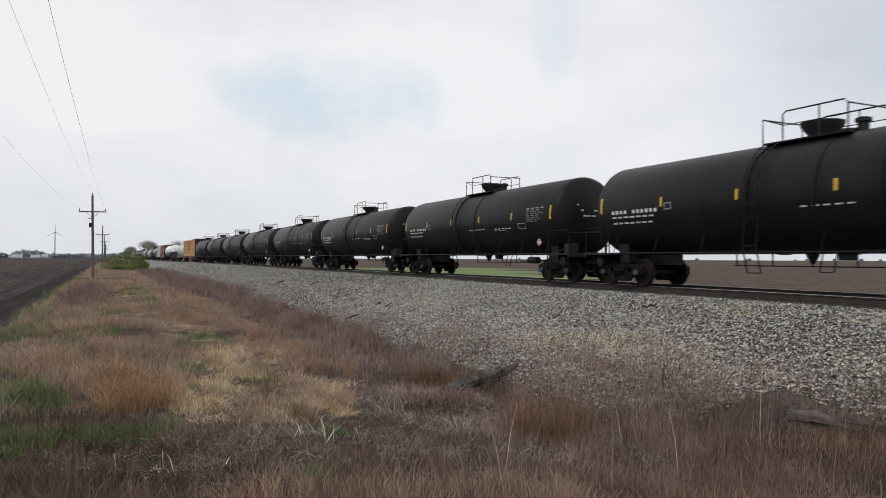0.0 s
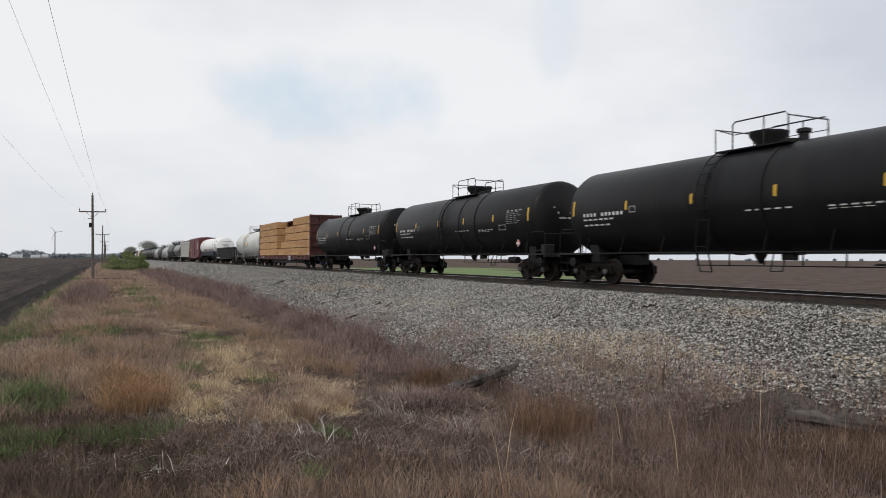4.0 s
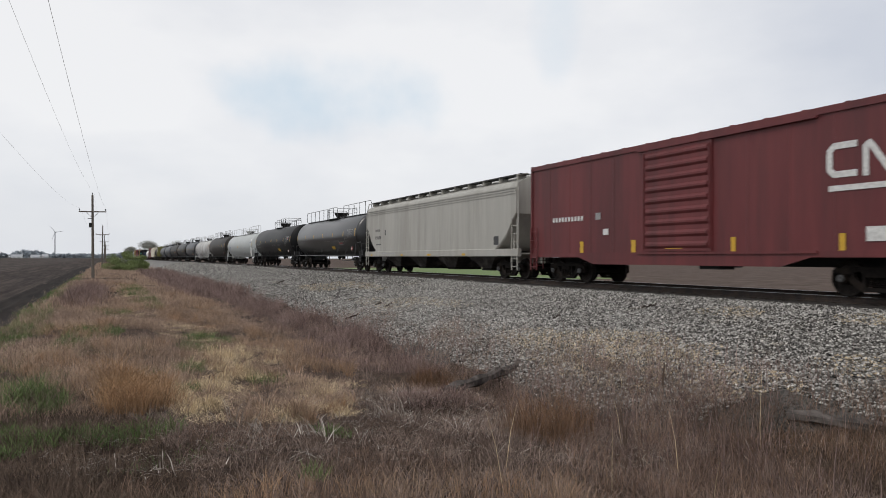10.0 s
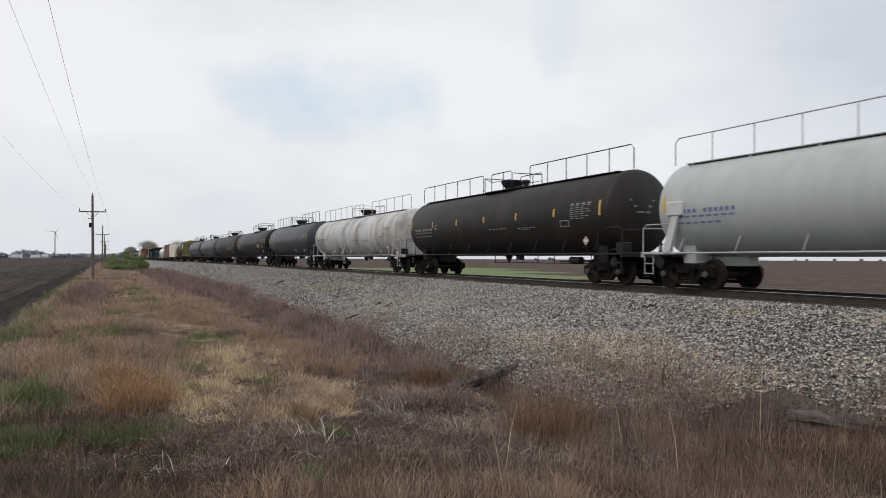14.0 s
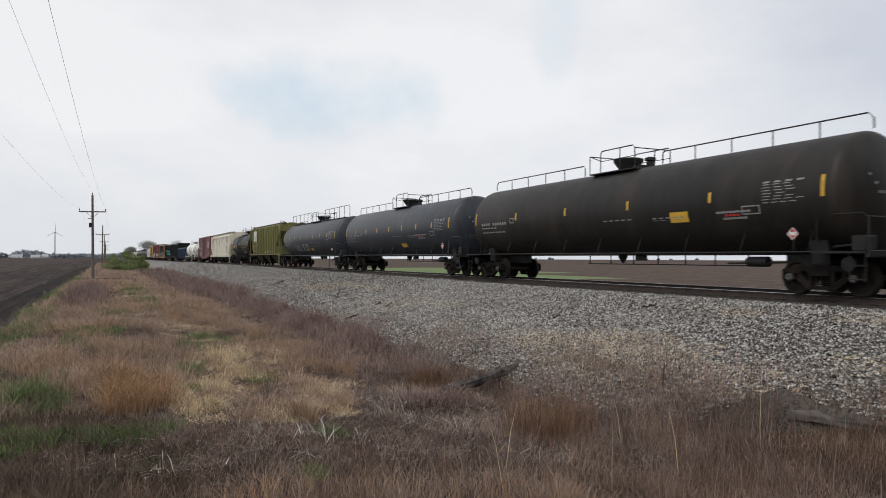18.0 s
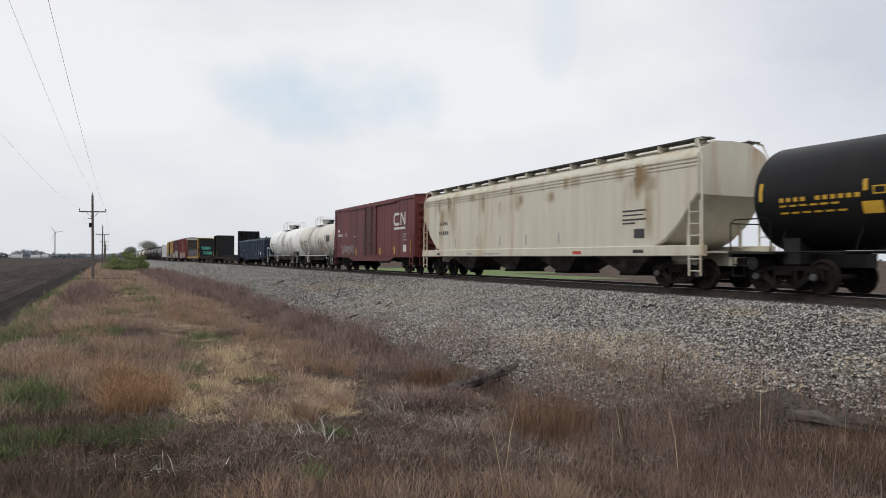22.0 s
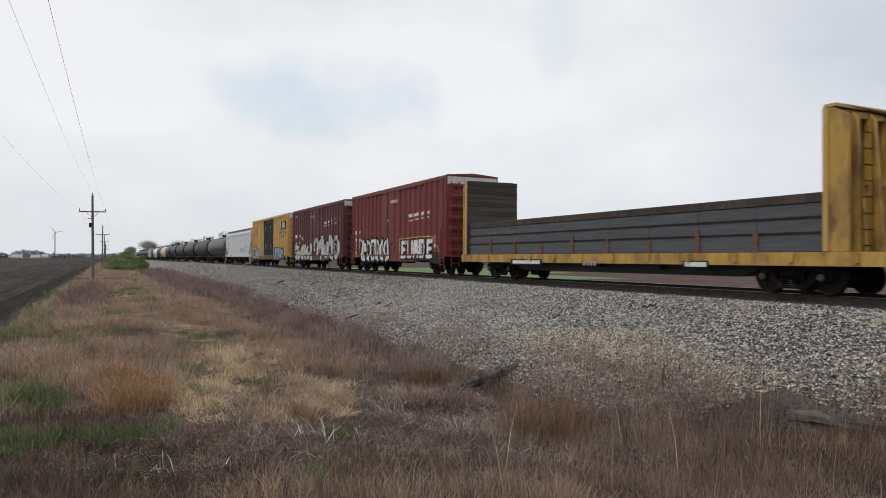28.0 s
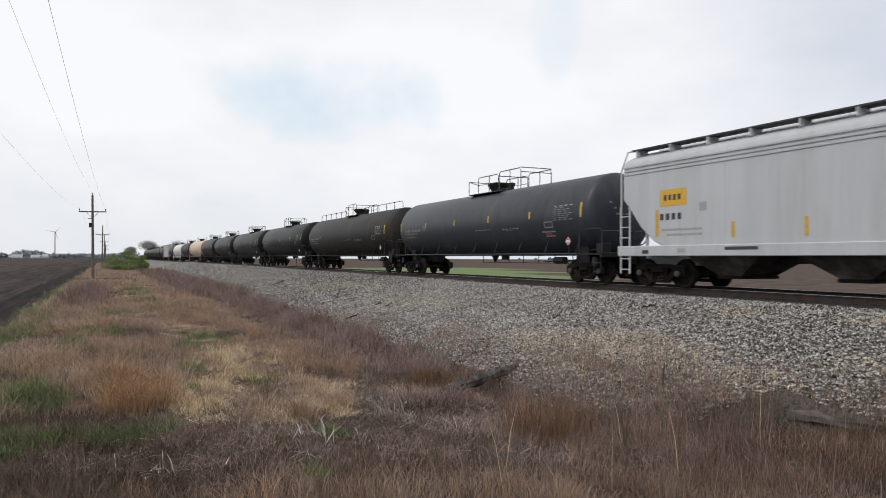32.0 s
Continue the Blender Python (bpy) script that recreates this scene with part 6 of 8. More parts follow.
def flat_deck(name, front, rear, paint, label, deck=1.12, wide=1.45, pockets=14, deckmat=None, inset=3.1):
    car, L = new_car(name, front, rear, label)
    running_gear(car, L, inset)
    h = L / 2
    part("deck", Build().box(-wide + 0.01, -h, deck - 0.09, wide - 0.01, h, deck), deckmat or rustcap, car)
    for s in (-1, 1):
        x = s * wide
        prof = [(-h, deck - 0.005), (-h, deck - 0.36), (h, deck - 0.36), (h, deck - 0.005)]
        part("side_sill", Build().prism(prof, x - s * 0.02, x + s * 0.04), paint, car)
        for k in range(pockets):
            y = -h + 1.0 + (2 * h - 2.0) * k / (pockets - 1)
            part("stake_pocket", Build().bev(min(x + s * 0.04, x + s * 0.13), y - 0.08, deck - 0.27, max(x + s * 0.04, x + s * 0.13), y + 0.08, deck - 0.03, 0.015), paint, car)
    part("underframe", Build().prism([(-h + 0.3, 0.75), (-h + 4, 0.72), (-h + 5.0, 0.42), (h - 5.0, 0.42), (h - 4, 0.72), (h - 0.3, 0.75), (h - 0.3, deck - 0.1), (-h + 0.3, deck - 0.1)], -0.9, 0.9).lathe([(-0.8, 0.17), (0.5, 0.17)], 12, (-0.9, 1.2, 0.78)).box(-1.1, -2.8, 0.6, -0.6, -2.0, 1.0), frameblk, car)
    return car, L, h, -wide


def bulkhead(car, y, e, z0, z1, wide, paint, face, posts=5, thick=0.55):
    """A braced end wall; e points outwards. Its lined face looks inwards."""
    b = Build().box(-wide, min(y, y + e * 0.06), z0, wide, max(y, y + e * 0.06), z1)
    bh = part("bulkhead", b, face, car)
    b = Build()
    for k in range(posts):
        x = -wide + 0.06 + (2 * wide - 0.12) * k / (posts - 1)
        b.prism([(y + e * 0.062, z0), (y + e * thick, z0), (y + e * (thick if k in (0, posts - 1) else thick * 0.6), z1 - 0.25), (y + e * 0.2, z1 + 0.02), (y + e * 0.062, z1 + 0.02)], x - 0.05, x + 0.05)
    for z in (z0 + 0.08, (z0 + z1) / 2, z1 - 0.1):
        b.box(-wide, min(y + e * 0.065, y + e * 0.2), z - 0.08, wide, max(y + e * 0.065, y + e * 0.2), z + 0.08)
    part("brace", b, paint, bh)
    b = Build()
    for s in (-1,):
        ladder(b, 0, wide * 0.2, wide * 0.2 + 0.42, z0, z1 - 0.3, 0.4)
    b.v = [(-q - 0.2, y + e * thick, z) for p, q, z in b.v]
    part("ladder", b, paint, bh)
    return bh

# ---------------------------------------------------------------- the train, front to rear
G = 0.024  # half a coupling's gap in seconds of travel


def centerbeam(front, rear, label):
    car, L, h, x = flat_deck("centerbeam_flatcar", front, rear, cbred, label, deck=1.14, wide=1.46, pockets=16, inset=2.15)
    top = 4.76
    for e in (-1, 1):
        y = e * (h - 0.22)
        b = Build().box(-1.46, min(y, y + e * 0.05), 1.145, 1.46, max(y, y + e * 0.05), top)
        bh = part("bulkhead", b, cbred, car, "brown-red ribbed end bulkhead")
        for xx in (-1.41, -0.5, 0.5, 1.41):
            part("bulkhead_post", Build().bev(xx - 0.05, min(y + e * 0.05, y + e * 0.22), 1.145, xx + 0.05, max(y + e * 0.05, y + e * 0.22), top, 0.01), cbred, bh)
        for k in range(6):
            z = 1.25 + k * (top - 1.35) / 5
            part("bulkhead_rib", Build().box(-1.36, min(y + e * 0.05, y + e * 0.16), z - 0.06, 1.36, max(y + e * 0.05, y + e * 0.16), z + 0.06), cbred, bh)
        part("placard_board", Build().box(0.15, min(y + e * 0.17, y + e * 0.2), 4.1, 0.6, max(y + e * 0.17, y + e * 0.2), 4.4), dimwhite, bh)
    part("top_chord", Build().bev(-0.32, -h + 0.3, top - 0.16, 0.32, h - 0.3, top, 0.03), cbred, car)
    part("bottom_chord", Build().box(-0.1, -h + 0.3, 1.142, 0.1, h - 0.3, 1.4), cbred, car)
    for k in range(17):
        y = -h + 0.9 + (2 * h - 1.8) * k / 16
        part("post", Build().bev(-0.10, y - 0.1, 1.4, 0.10, y + 0.1, top - 0.16), cbred, car)
        if k < 16:
            part("web_plate", Build().box(-0.03, y + 0.1, 1.4, 0.03, y + (2 * h - 1.8) / 16 - 0.1, 2.4), cbred, car)
    # lumber bundles: five tiers a side; bundles stand apart by hairline gaps
    z0, tier = 1.15, 0.71
    end = h - 0.32
    near = {k: [(-end, y0), (1.97, end)] for k, y0 in enumerate((1.57, 0.13, -1.8, -1.8, -4.87))}
    for s in (-1, 1):
        for k in range(5):
            for a, c in (near[k] if s < 0 else [(-end, end)] if k < 4 else [(-end, -4.87), (1.97, end)]):
                n = max(1, round((c - a) / 4.9))
                for j in range(n):
                    y0, y1 = a + (c - a) * j / n, a + (c - a) * (j + 1) / n
                    bz = z0 + k * tier
                    x0, x1 = sorted((s * 0.36, s * 1.43))
                    prof = []
                    for q in range(4):
                        z1 = bz + 0.045 + q * 0.164
                        prof += [(x0, z1), (x0, z1 + 0.157), (x0 + 0.006, z1 + 0.158), (x0 + 0.006, z1 + 0.163)]
                    prof = prof[:-2] + [(x1, bz + 0.695), (x1, bz + 0.045)]
                    bd = part("lumber_bundle", Build().prism(prof, y0 + 0.02, y1 - 0.02, axis="y"), lumber, car, "strapped bundle of yellow pine boards")
                    for yy in (y0 + 0.35, (y0 + y1) / 2, y1 - 0.35):
                        part("spacer", Build().box(x0, yy - 0.05, bz, x1, yy + 0.05, bz + 0.044), lumberend, bd)
                    for yy in (y0 + 0.9, y1 - 0.9):
                        part("strap", Build().box(x0 - 0.004, yy - 0.008, bz + 0.045, x0 - 0.001, yy + 0.008, bz + 0.697), lumberend, bd)
                    if y1 == c or y0 == a:
                        yy = y0 if (y0 == a and abs(a) > 5) else y1
                        if s < 0 and k % 2 == 0:
                            part("wrap_tag", Build().box(x0 - 0.008, yy - 0.28 if yy == y1 else yy + 0.02, bz + 0.06, x0 - 0.003, yy - 0.02 if yy == y1 else yy + 0.28, bz + 0.2), white, bd)
    part("brake_box", Build().bev(-1.62, -4.5, 0.72, -1.3, -3.95, 1.12, 0.03), silver, car)
    bars(car, x - 0.045, h - 1.6, 1.06, 1.4, 1, 0.18, material=dimwhite, slots=3)
    return car


# white rings, with the shading along their edges painted in as grey
shadeband = surf("shade_greyed_ring_paint", (0.60, 0.60, 0.58), (0.70, 0.70, 0.68), 4, 0.5)


def cryo(front, rear, label):
    car, L = new_car("cryogenic_tank_car", front, rear, label)
    running_gear(car, L, 3.7)
    h, R, cz = L / 2, 1.45, 2.86
    H = h - 0.35
    d = 0.35
    head = [(d * (1 - math.cos(t)), R * math.sin(t)) for t in (radians(a) for a in (6, 20, 35, 50, 64, 77, 90))]
    part("tank", Build().lathe([(-H + u, r) for u, r in head] + [(0, R)] + [(H - u, r) for u, r in reversed(head)], 60, (0, 0, cz)), whiteclean, car)
    for y in (-8.55, -6.1, 6.1, 8.55):
        part("band", Build().lathe([(y - 0.15, R + 0.003), (y - 0.10, R + 0.07), (y + 0.10, R + 0.07), (y + 0.15, R + 0.003)], 60, (0, 0, cz)), shadeband, car)
    deep = surf("dark_blue_frame_paint", (0.008, 0.012, 0.020), (0.013, 0.019, 0.029), 4, 0.6, c3=(0.022, 0.021, 0.021), scale3=1.5, cover=0.35, spec=0.2)
    for s in (-1, 1):
        x0, x1 = sorted((s * 1.30, s * 1.50))
        part("side_frame_beam", Build().bev(x0, -8.6, 1.24, x1, 8.6, 2.0, 0.04), deep, car, "dark blue side beam")
        part("side_railing", Build().tube([(s * 1.52, -h + 2.5, 1.35), (s * 1.52, h - 2.5, 1.35)], 0.02, 5), frameblk, car)
        for y in (-7.9, -6.75, 6.75, 7.9):
            b = Build().bev(min(s * 1.5, s * 1.56), y - 0.54, 1.10, max(s * 1.5, s * 1.56), y + 0.54, 2.02, 0.03)
            part("side_cabinet", b, deep, car, "dark blue equipment cabinet")
        for y in (-h + 0.4, h - 0.9):
            part("ladder", ladder(Build(), s * 1.52, y, y + 0.42, 0.45, 2.6, 0.36), frameblk, car)
    part("underframe", Build().box(-0.35, -h + 0.1, 1.0, 0.35, h - 0.1, 1.5).box(-1.3, -h + 0.02, 0.95, 1.3, -h + 0.3, 1.25).box(-1.3, h - 0.3, 0.95, 1.3, h - 0.02, 1.25).box(-1.3, -8.6, 1.22, 1.3, 8.6, 1.4).box(-1.35, -h + 0.02, 1.1, 1.35, -8.62, 1.25).box(-1.35, 8.62, 1.1, 1.35, h - 0.02, 1.25).box(-1.3, -8.9, 1.25, 1.3, -8.62, 1.75).box(-1.3, 8.62, 1.25, 1.3, 8.9, 1.75), frameblk, car)
    part("valve_box", Build().bev(-1.4, -h + 4.8, 0.75, -0.8, -h + 5.5, 1.12), frameblk, car)
    part("air_reservoir", Build().lathe([(-1.2, 0.05), (-1.15, 0.18), (0.35, 0.18), (0.4, 0.05)], 12, (-0.9, h - 6.5, 0.9)), frameblk, car)
    return car, L, h, H, R, cz


def words(car, text, size, place, material, name="lettering", spacing=1.0):
    """Real letters, as a thin mesh on the side (read from the car's rear to its front) or on the front end."""
    c = bpy.data.curves.new("letters", "FONT")
    c.body, c.size, c.extrude, c.align_x, c.resolution_u, c.space_character = text, size, 0.002, "CENTER", 2, spacing
    tmp = bpy.data.objects.new("letters", c)
    me = bpy.data.meshes.new_from_object(tmp)
    bpy.data.objects.remove(tmp)
    me.materials.clear()
    me.materials.append(material)
    ob = part(name, me, material, car)
    ob.matrix_basis = place
    return ob


def on_side(x, y, z, slant=0):
    return Matrix(((0, 0, -1, x), (-1, 0, 0, y), (slant * 0, 1, 0, z), (0, 0, 0, 1)))


def on_front(x, y, z):
    return Matrix(((1, 0, 0, x), (0, 0, -1, y), (0, 1, 0, z), (0, 0, 0, 1)))


# eight black tank cars
J = [0.51, 1.326, 2.142, 2.958, 3.774, 4.59, 5.40, 6.21, 7.02]
for k in range(8):
    tank_car(J[k] + G, J[k + 1] - G, black, "glossy black tank car with yellow reflective stripes", bands=(-1.0, 1.0) if k % 3 else (-2.6, -0.9, 1.2), seed=10 * k, stripes=6, cap=capblue if k in (1, 7, 2, 3) else capgrey,
             ladder_on=k != 7, mark=white)
centerbeam(7.07, 8.084, "brown-red centre-beam flatcar stacked with yellow pine lumber")
tk_white, *_ = tank_car(8.12, 8.835, whitetank, "white tank car with a yellow-stained middle and grey railings", R=1.53, cz=2.70, bands=(-0.5, 1.6), trim=silver, sill=grimeframe, stencil=ochre, mark=greymark, seed=91, rail=silver)
gc, gL, gh, gx_ = gondola(8.878, 9.618, gonblk, "dusty black gondola with ribbed sides", ribs=18, top=2.28)
cr, cL, chh, cH, cR, ccz = cryo(9.66, 10.685, "long white cryogenic tank car on a dark blue frame, with graffiti")
cn1, *_ = boxcar(10.735, 11.464, cnred, "oxide-red boxcar with a sliding corrugated door", eave=4.69, ribs="panel", door="corrugated")
hop1, *_ = hopper(11.51, 12.40, hopgrey, "light grey covered hopper with a roof walkway", bays=4)
tk_long, *_ = tank_car(12.45, 13.29, glossblack, "long black tank car with a full-length roof railing", top="full", stripes=7, seed=101, cz=2.64, ladder_on=False, cage=(1.6, 1.25, 0.8))
tk_black, *_ = tank_car(13.335, 14.2, black, "black tank car with yellow reflective stripes", seed=102, cz=2.64, stripes=7, cage=(1.3, 1.5, 0.72), cage2=(-1.5, -3.4), ladder_on=False)
tk_pale, *_ = tank_car(14.238, 15.163, greytank, "pale grey-green tank car with a full-length roof railing", R=1.54, cz=2.54, top="full", stripes=2, stencil=yellow, mark=bluemark, sill=greytank, rail=silver, trim=greytank2, seed=103, ladder_on=False, data=False)
tank_car(15.21, 16.08, brownblack, "rust-browned black tank car with a full-length roof railing", top="full", stripes=7, seed=104, cz=2.64, ladder_on=False)
tank_car(16.125, 17.02, dirtywhite, "grimy white tank car with a roof railing", R=1.54, cz=2.54, top="full", stripes=2, sill=dirtywhite, rail=silver, mark=dark, seed=105)
tk_blue, *_ = tank_car(17.06, 17.851, blueblack, "blue-black tank car with a full-length roof railing", top="full", stripes=8, seed=106, cz=2.64, ladder_on=False)
tk_sign, *_ = tank_car(17.878, 18.785, black, "black tank car with a yellow sign and roof railing", stripes=7, seed=107, cz=2.64, ladder_on=False, cage=(1.4, 1.6, 0.72), cage2=(-1.7, -3.2))
tk_brown, *_ = tank_car(18.818, 19.727, brownblack, "brown-black tank car with low roof railings", top="low", stripes=6, seed=108, cz=2.64, ladder_on=False)
tk_dark, *_ = tank_car(19.765, 20.632, blueblack, "dark blue-grey tank car with low roof railings", top="low", stripes=9, seed=109, cz=2.64, ladder_on=False)
tk_graf, *_ = tank_car(20.672, 21.54, blueblack, "dark blue-grey tank car with white graffiti", top="full", stripes=9, seed=110, cz=2.64, ladder_on=False)
hgreen, *_ = hopper(21.588, 22.335, hopgreen, "olive-green ribbed covered hopper", ribs=17, eave=4.3, crown=4.5, bays=3)
tk_short, *_ = tank_car(22.38, 23.0, black, "short black tank car with yellow lettering", R=1.45, cz=2.62, stripes=5, mark=yellow, seed=112, bands=(-0.3, 0.5), cage=(1.3, 1.9, 0.74))
hcream, *_ = hopper(23.042, 23.967, hopcream, "rust-streaked cream covered hopper", bays=4)
cn2, *_ = boxcar(24.015, 24.718, cnred, "oxide-red boxcar with a plug door", eave=4.58, ribs="panel", door="plug", seed=1, doorpaint=cndoor)
tk_w1, *_ = tank_car(24.76, 25.295, creamtank, "short cream-white tank car with rust streaks", R=1.36, cz=2.5, stripes=4, sill=grimeframe, rail=whitetank, mark=dark, seed=113, bands=(-0.5, 1.1), cage=(1.2, 1.1, 0.62), manway_at=0.35, trim=silver)
tk_w2, *_ = tank_car(25.343, 25.885, whiteclean, "short white tank car with a rusty front end", R=1.36, cz=2.5, stripes=4, sill=grimeframe, rail=whitetank, mark=greymark, seed=114, bands=(-0.5,), cage=(1.3, 1.2, 0.74), manway_at=-0.35, trim=silver)
bg, bL, bh_, bx_ = gondola(25.93, 26.68, navy, "navy blue gondola with steel covers", top=2.95, ribs=13, chord=tealchord)
flatblk = surf("grimy_black_flatcar_paint", (0.008, 0.008, 0.0085), (0.015, 0.0145, 0.014), 4, 0.75, c3=(0.034, 0.027, 0.022), scale3=1.4, cover=0.38, stretch=(1, 1, 0.4), spec=0.2)
for nm, (a, b_) in (("flat_one", (26.725, 27.715)), ("flat_two", (27.765, 28.735))):
    fc, fL, fh, fx = flat_deck("bulkhead_flatcar", a, b_, flatblk, "empty black bulkhead flatcar with yellow markers", deckmat=flatblk, pockets=20, inset=2.4)
    for e in (-1, 1):
        inset = 0.45 if e > 0 else (0.98 if nm == "flat_one" else 1.55)
        bulkhead(fc, e * (fh - inset), e, 1.125, 4.55, 1.42, flatblk, wallblk, thick=min(inset - 0.05, 0.55))
        part("reflective_stripe", Build().box(-1.445, e * (fh - inset + 0.12) - 0.05, 1.2, -1.422, e * (fh - inset + 0.12) + 0.05, 2.0), yellow, fc)
    flats = [*flats, fc] if nm == "flat_two" else [fc]
    for k in range(21):
        for sx in (-1, 1):
            y, t = -fh + 1.6 + (2 * fh - 3.2) * k / 20, 0.03 * ((k * 5 + (sx > 0) * 2) % 4)
            x0, x1 = sorted((sx * 0.98, sx * 1.40))
            part("riser", Build().prism([(y - 0.24, 1.122), (y + 0.22, 1.122), (y + 0.20, 1.19 + t), (y - 0.26, 1.25 + t)], x0, x1), flatblk, fc)
darkboard = surf("dark_weathered_boards", (0.040, 0.035, 0.032), (0.062, 0.055, 0.050), 3, 0.8, c3=(0.085, 0.075, 0.066), scale3=1.2, cover=0.4, stretch=(0.2, 1, 3), vary=0.22, spec=0.15)
browntop = surf("brown_grey_steel_rail", (0.055, 0.043, 0.038), (0.085, 0.068, 0.060), 4, 0.75, c3=(0.045, 0.038, 0.035), scale3=1.2, spec=0.2)
yc, fL, fh, fx = flat_deck("bulkhead_flatcar", 28.785, 29.755, flatyel, "rusty yellow bulkhead flatcar with a dark plank-walled load", deckmat=rustcap, pockets=12)
for e in (-1, 1):
    inset = 0.48 if e > 0 else 1.86
    y = e * (fh - inset)
    wall = bulkhead(yc, y, e, 1.125, 4.70, 1.45, flatyel, darkboard, thick=min(inset - 0.05, 0.6))
    part("cap", Build().prism([(-1.46, 4.722), (-1.46, 4.80), (1.20, 4.80), (1.46, 4.60), (1.46, 4.722)], min(y - e * 0.03, y + e * 0.3), max(y - e * 0.03, y + e * 0.3), axis="y"), ttxyel, wall, "yellow steel cap")
    part("edge_strip", Build().bev(-1.50, min(y - e * 0.04, y + e * 0.1), 1.13, -1.452, max(y - e * 0.04, y + e * 0.1), 4.70, 0.01), ttxyel, wall)
    for k in range(17):
        part("board", Build().bev(-1.44, min(y - e * 0.045, y - e * 0.004), 1.14 + k * 0.215, 1.44, max(y - e * 0.045, y - e * 0.004), 1.14 + k * 0.215 + 0.208, 0.008), darkboard, wall)
for s in (-1, 1):
    x0, x1 = sorted((s * 1.22, s * 1.30))
    for k in range(9):
        y0 = -fh + 1.9 + (2 * fh - 2.45) * k / 9
        part("side_board", Build().bev(x0, y0 + 0.01, 1.125, x1, y0 + (2 * fh - 2.45) / 9 - 0.01, 2.38, 0.01), plank, yc)
        part("stanchion", Build().box(min(s * 1.30, s * 1.36), y0 - 0.075, 1.125, max(s * 1.30, s * 1.38), y0 + 0.075, 1.50 + 0.16 * (k % 3)), rustcap, yc)
    part("top_rail", Build().bev(x0 - 0.03, -fh + 1.9, 2.382, x1 + 0.03, fh - 0.6, 2.64, 0.02), browntop, yc)
    for z in (1.62, 2.02):
        part("side_rail", Build().box(min(s * 1.302, s * 1.33), -fh + 1.9, z - 0.025, max(s * 1.302, s * 1.33), fh - 0.6, z + 0.025), wallblk, yc)
blackdoor = surf("worn_black_door_paint", (0.008, 0.008, 0.009), (0.015, 0.0145, 0.0145), 4, 0.6, c3=(0.028, 0.022, 0.021), scale3=1.3, cover=0.35, stretch=STREAK, spec=0.3)
sillrust = surf("rusty_yellow_sill", (0.10, 0.055, 0.028), (0.19, 0.11, 0.045), 5, 0.75, c3=(0.045, 0.03, 0.022), scale3=1.4, cover=0.45)
bx1, *_ = boxcar(29.83, 30.53, bnred, "maroon ribbed boxcar with graffiti letters", eave=5.27, ribs="post", door="plug", endroof=silver, seed=3)
bx2, *_ = boxcar(30.625, 31.337, bnred2, "dark maroon ribbed boxcar covered in white graffiti", eave=5.27, ribs="post", door="plug", endroof=silver, seed=5, sillp=cndoor)
bx3, *_ = boxcar(31.422, 32.258, ttxyel, "faded yellow boxcar with black double doors and blue graffiti", eave=5.28, ribs="post", door="double", doorpaint=blackdoor, endroof=silver, seed=7, roofmat=silver, sillp=sillrust)
hwhite, *_ = hopper(32.318, 33.215, hopwhite, "white covered hopper with a yellow sign", bays=4)
tk_a, *_ = tank_car(33.26, 34.15, blueblack, "dark blue-black tank car with yellow stripes", stripes=6, seed=120, cz=2.64, cage=(1.4, 1.6, 0.72), cage2=(-1.5, -3.4), ladder_on=False)
tank_car(34.185, 35.10, brownblack, "brown-black tank car with low roof railings", top="low", stripes=2, seed=121, cz=2.64, ladder_on=False)
T = [35.145, 36.06, 36.98, 37.83, 38.66]
for k in range(4):
    tank_car(T[k], T[k + 1] - 2 * G, black, "black tank car in the long freight train", stripes=5, seed=130 + k, ladder_on=False)
tank_car(38.66, 39.52, tantank, "tan tank car in the long freight train", stripes=2, seed=140, ladder_on=False)
tank_car(39.57, 40.38, brownblack, "brown-black tank car in the long freight train", stripes=2, seed=141, ladder_on=False)
tank_car(40.43, 41.33, whitetank, "white tank car in the long freight train", stripes=2, sill=whitetank, seed=142, ladder_on=False)
tank_car(41.38, 42.0, black, "short black tank car in the long freight train", stripes=2, seed=143, ladder_on=False)
hopper(42.05, 42.9, hopgrey, "grey covered hopper in the long freight train")
T = [42.95, 43.77, 44.58, 45.4, 46.2, 47.0, 47.85, 48.7]
for k in range(7):
    tank_car(T[k], T[k + 1] - 2 * G, black, "black tank car in the long freight train", stripes=2, marks=False, seed=150 + k, ladder_on=False)

# ---------------------------------------------------------------- lettering, signs and graffiti
orangep = surf("orange_reflector", (0.60, 0.22, 0.03), (0.50, 0.18, 0.03), 8, 0.5)
signyel = surf("yellow_sign_paint", (0.70, 0.42, 0.04), (0.62, 0.36, 0.04), 8, 0.5)
grafblack = surf("black_spray_paint", (0.010, 0.010, 0.012), (0.02, 0.02, 0.022), 9, 0.6, spec=0.2)
grafwhite = surf("white_spray_paint", (0.70, 0.71, 0.70), (0.58, 0.59, 0.58), 5, 0.5)
grafgrey = surf("grey_spray_paint", (0.25, 0.25, 0.26), (0.34, 0.34, 0.34), 5, 0.5)
grafdim = surf("greyed_white_spray_paint", (0.42, 0.42, 0.41), (0.55, 0.55, 0.54), 3, 0.55, c3=(0.30, 0.29, 0.29), scale3=1.2, cover=0.35)
grafyel = surf("yellow_spray_paint", (0.62, 0.45, 0.05), (0.5, 0.35, 0.05), 5, 0.5)
grafblue = surf("blue_spray_paint", (0.05, 0.15, 0.29), (0.10, 0.22, 0.37), 4, 0.5)
grafsky = surf("pale_blue_spray_paint", (0.23, 0.33, 0.41), (0.32, 0.42, 0.49), 4, 0.5)
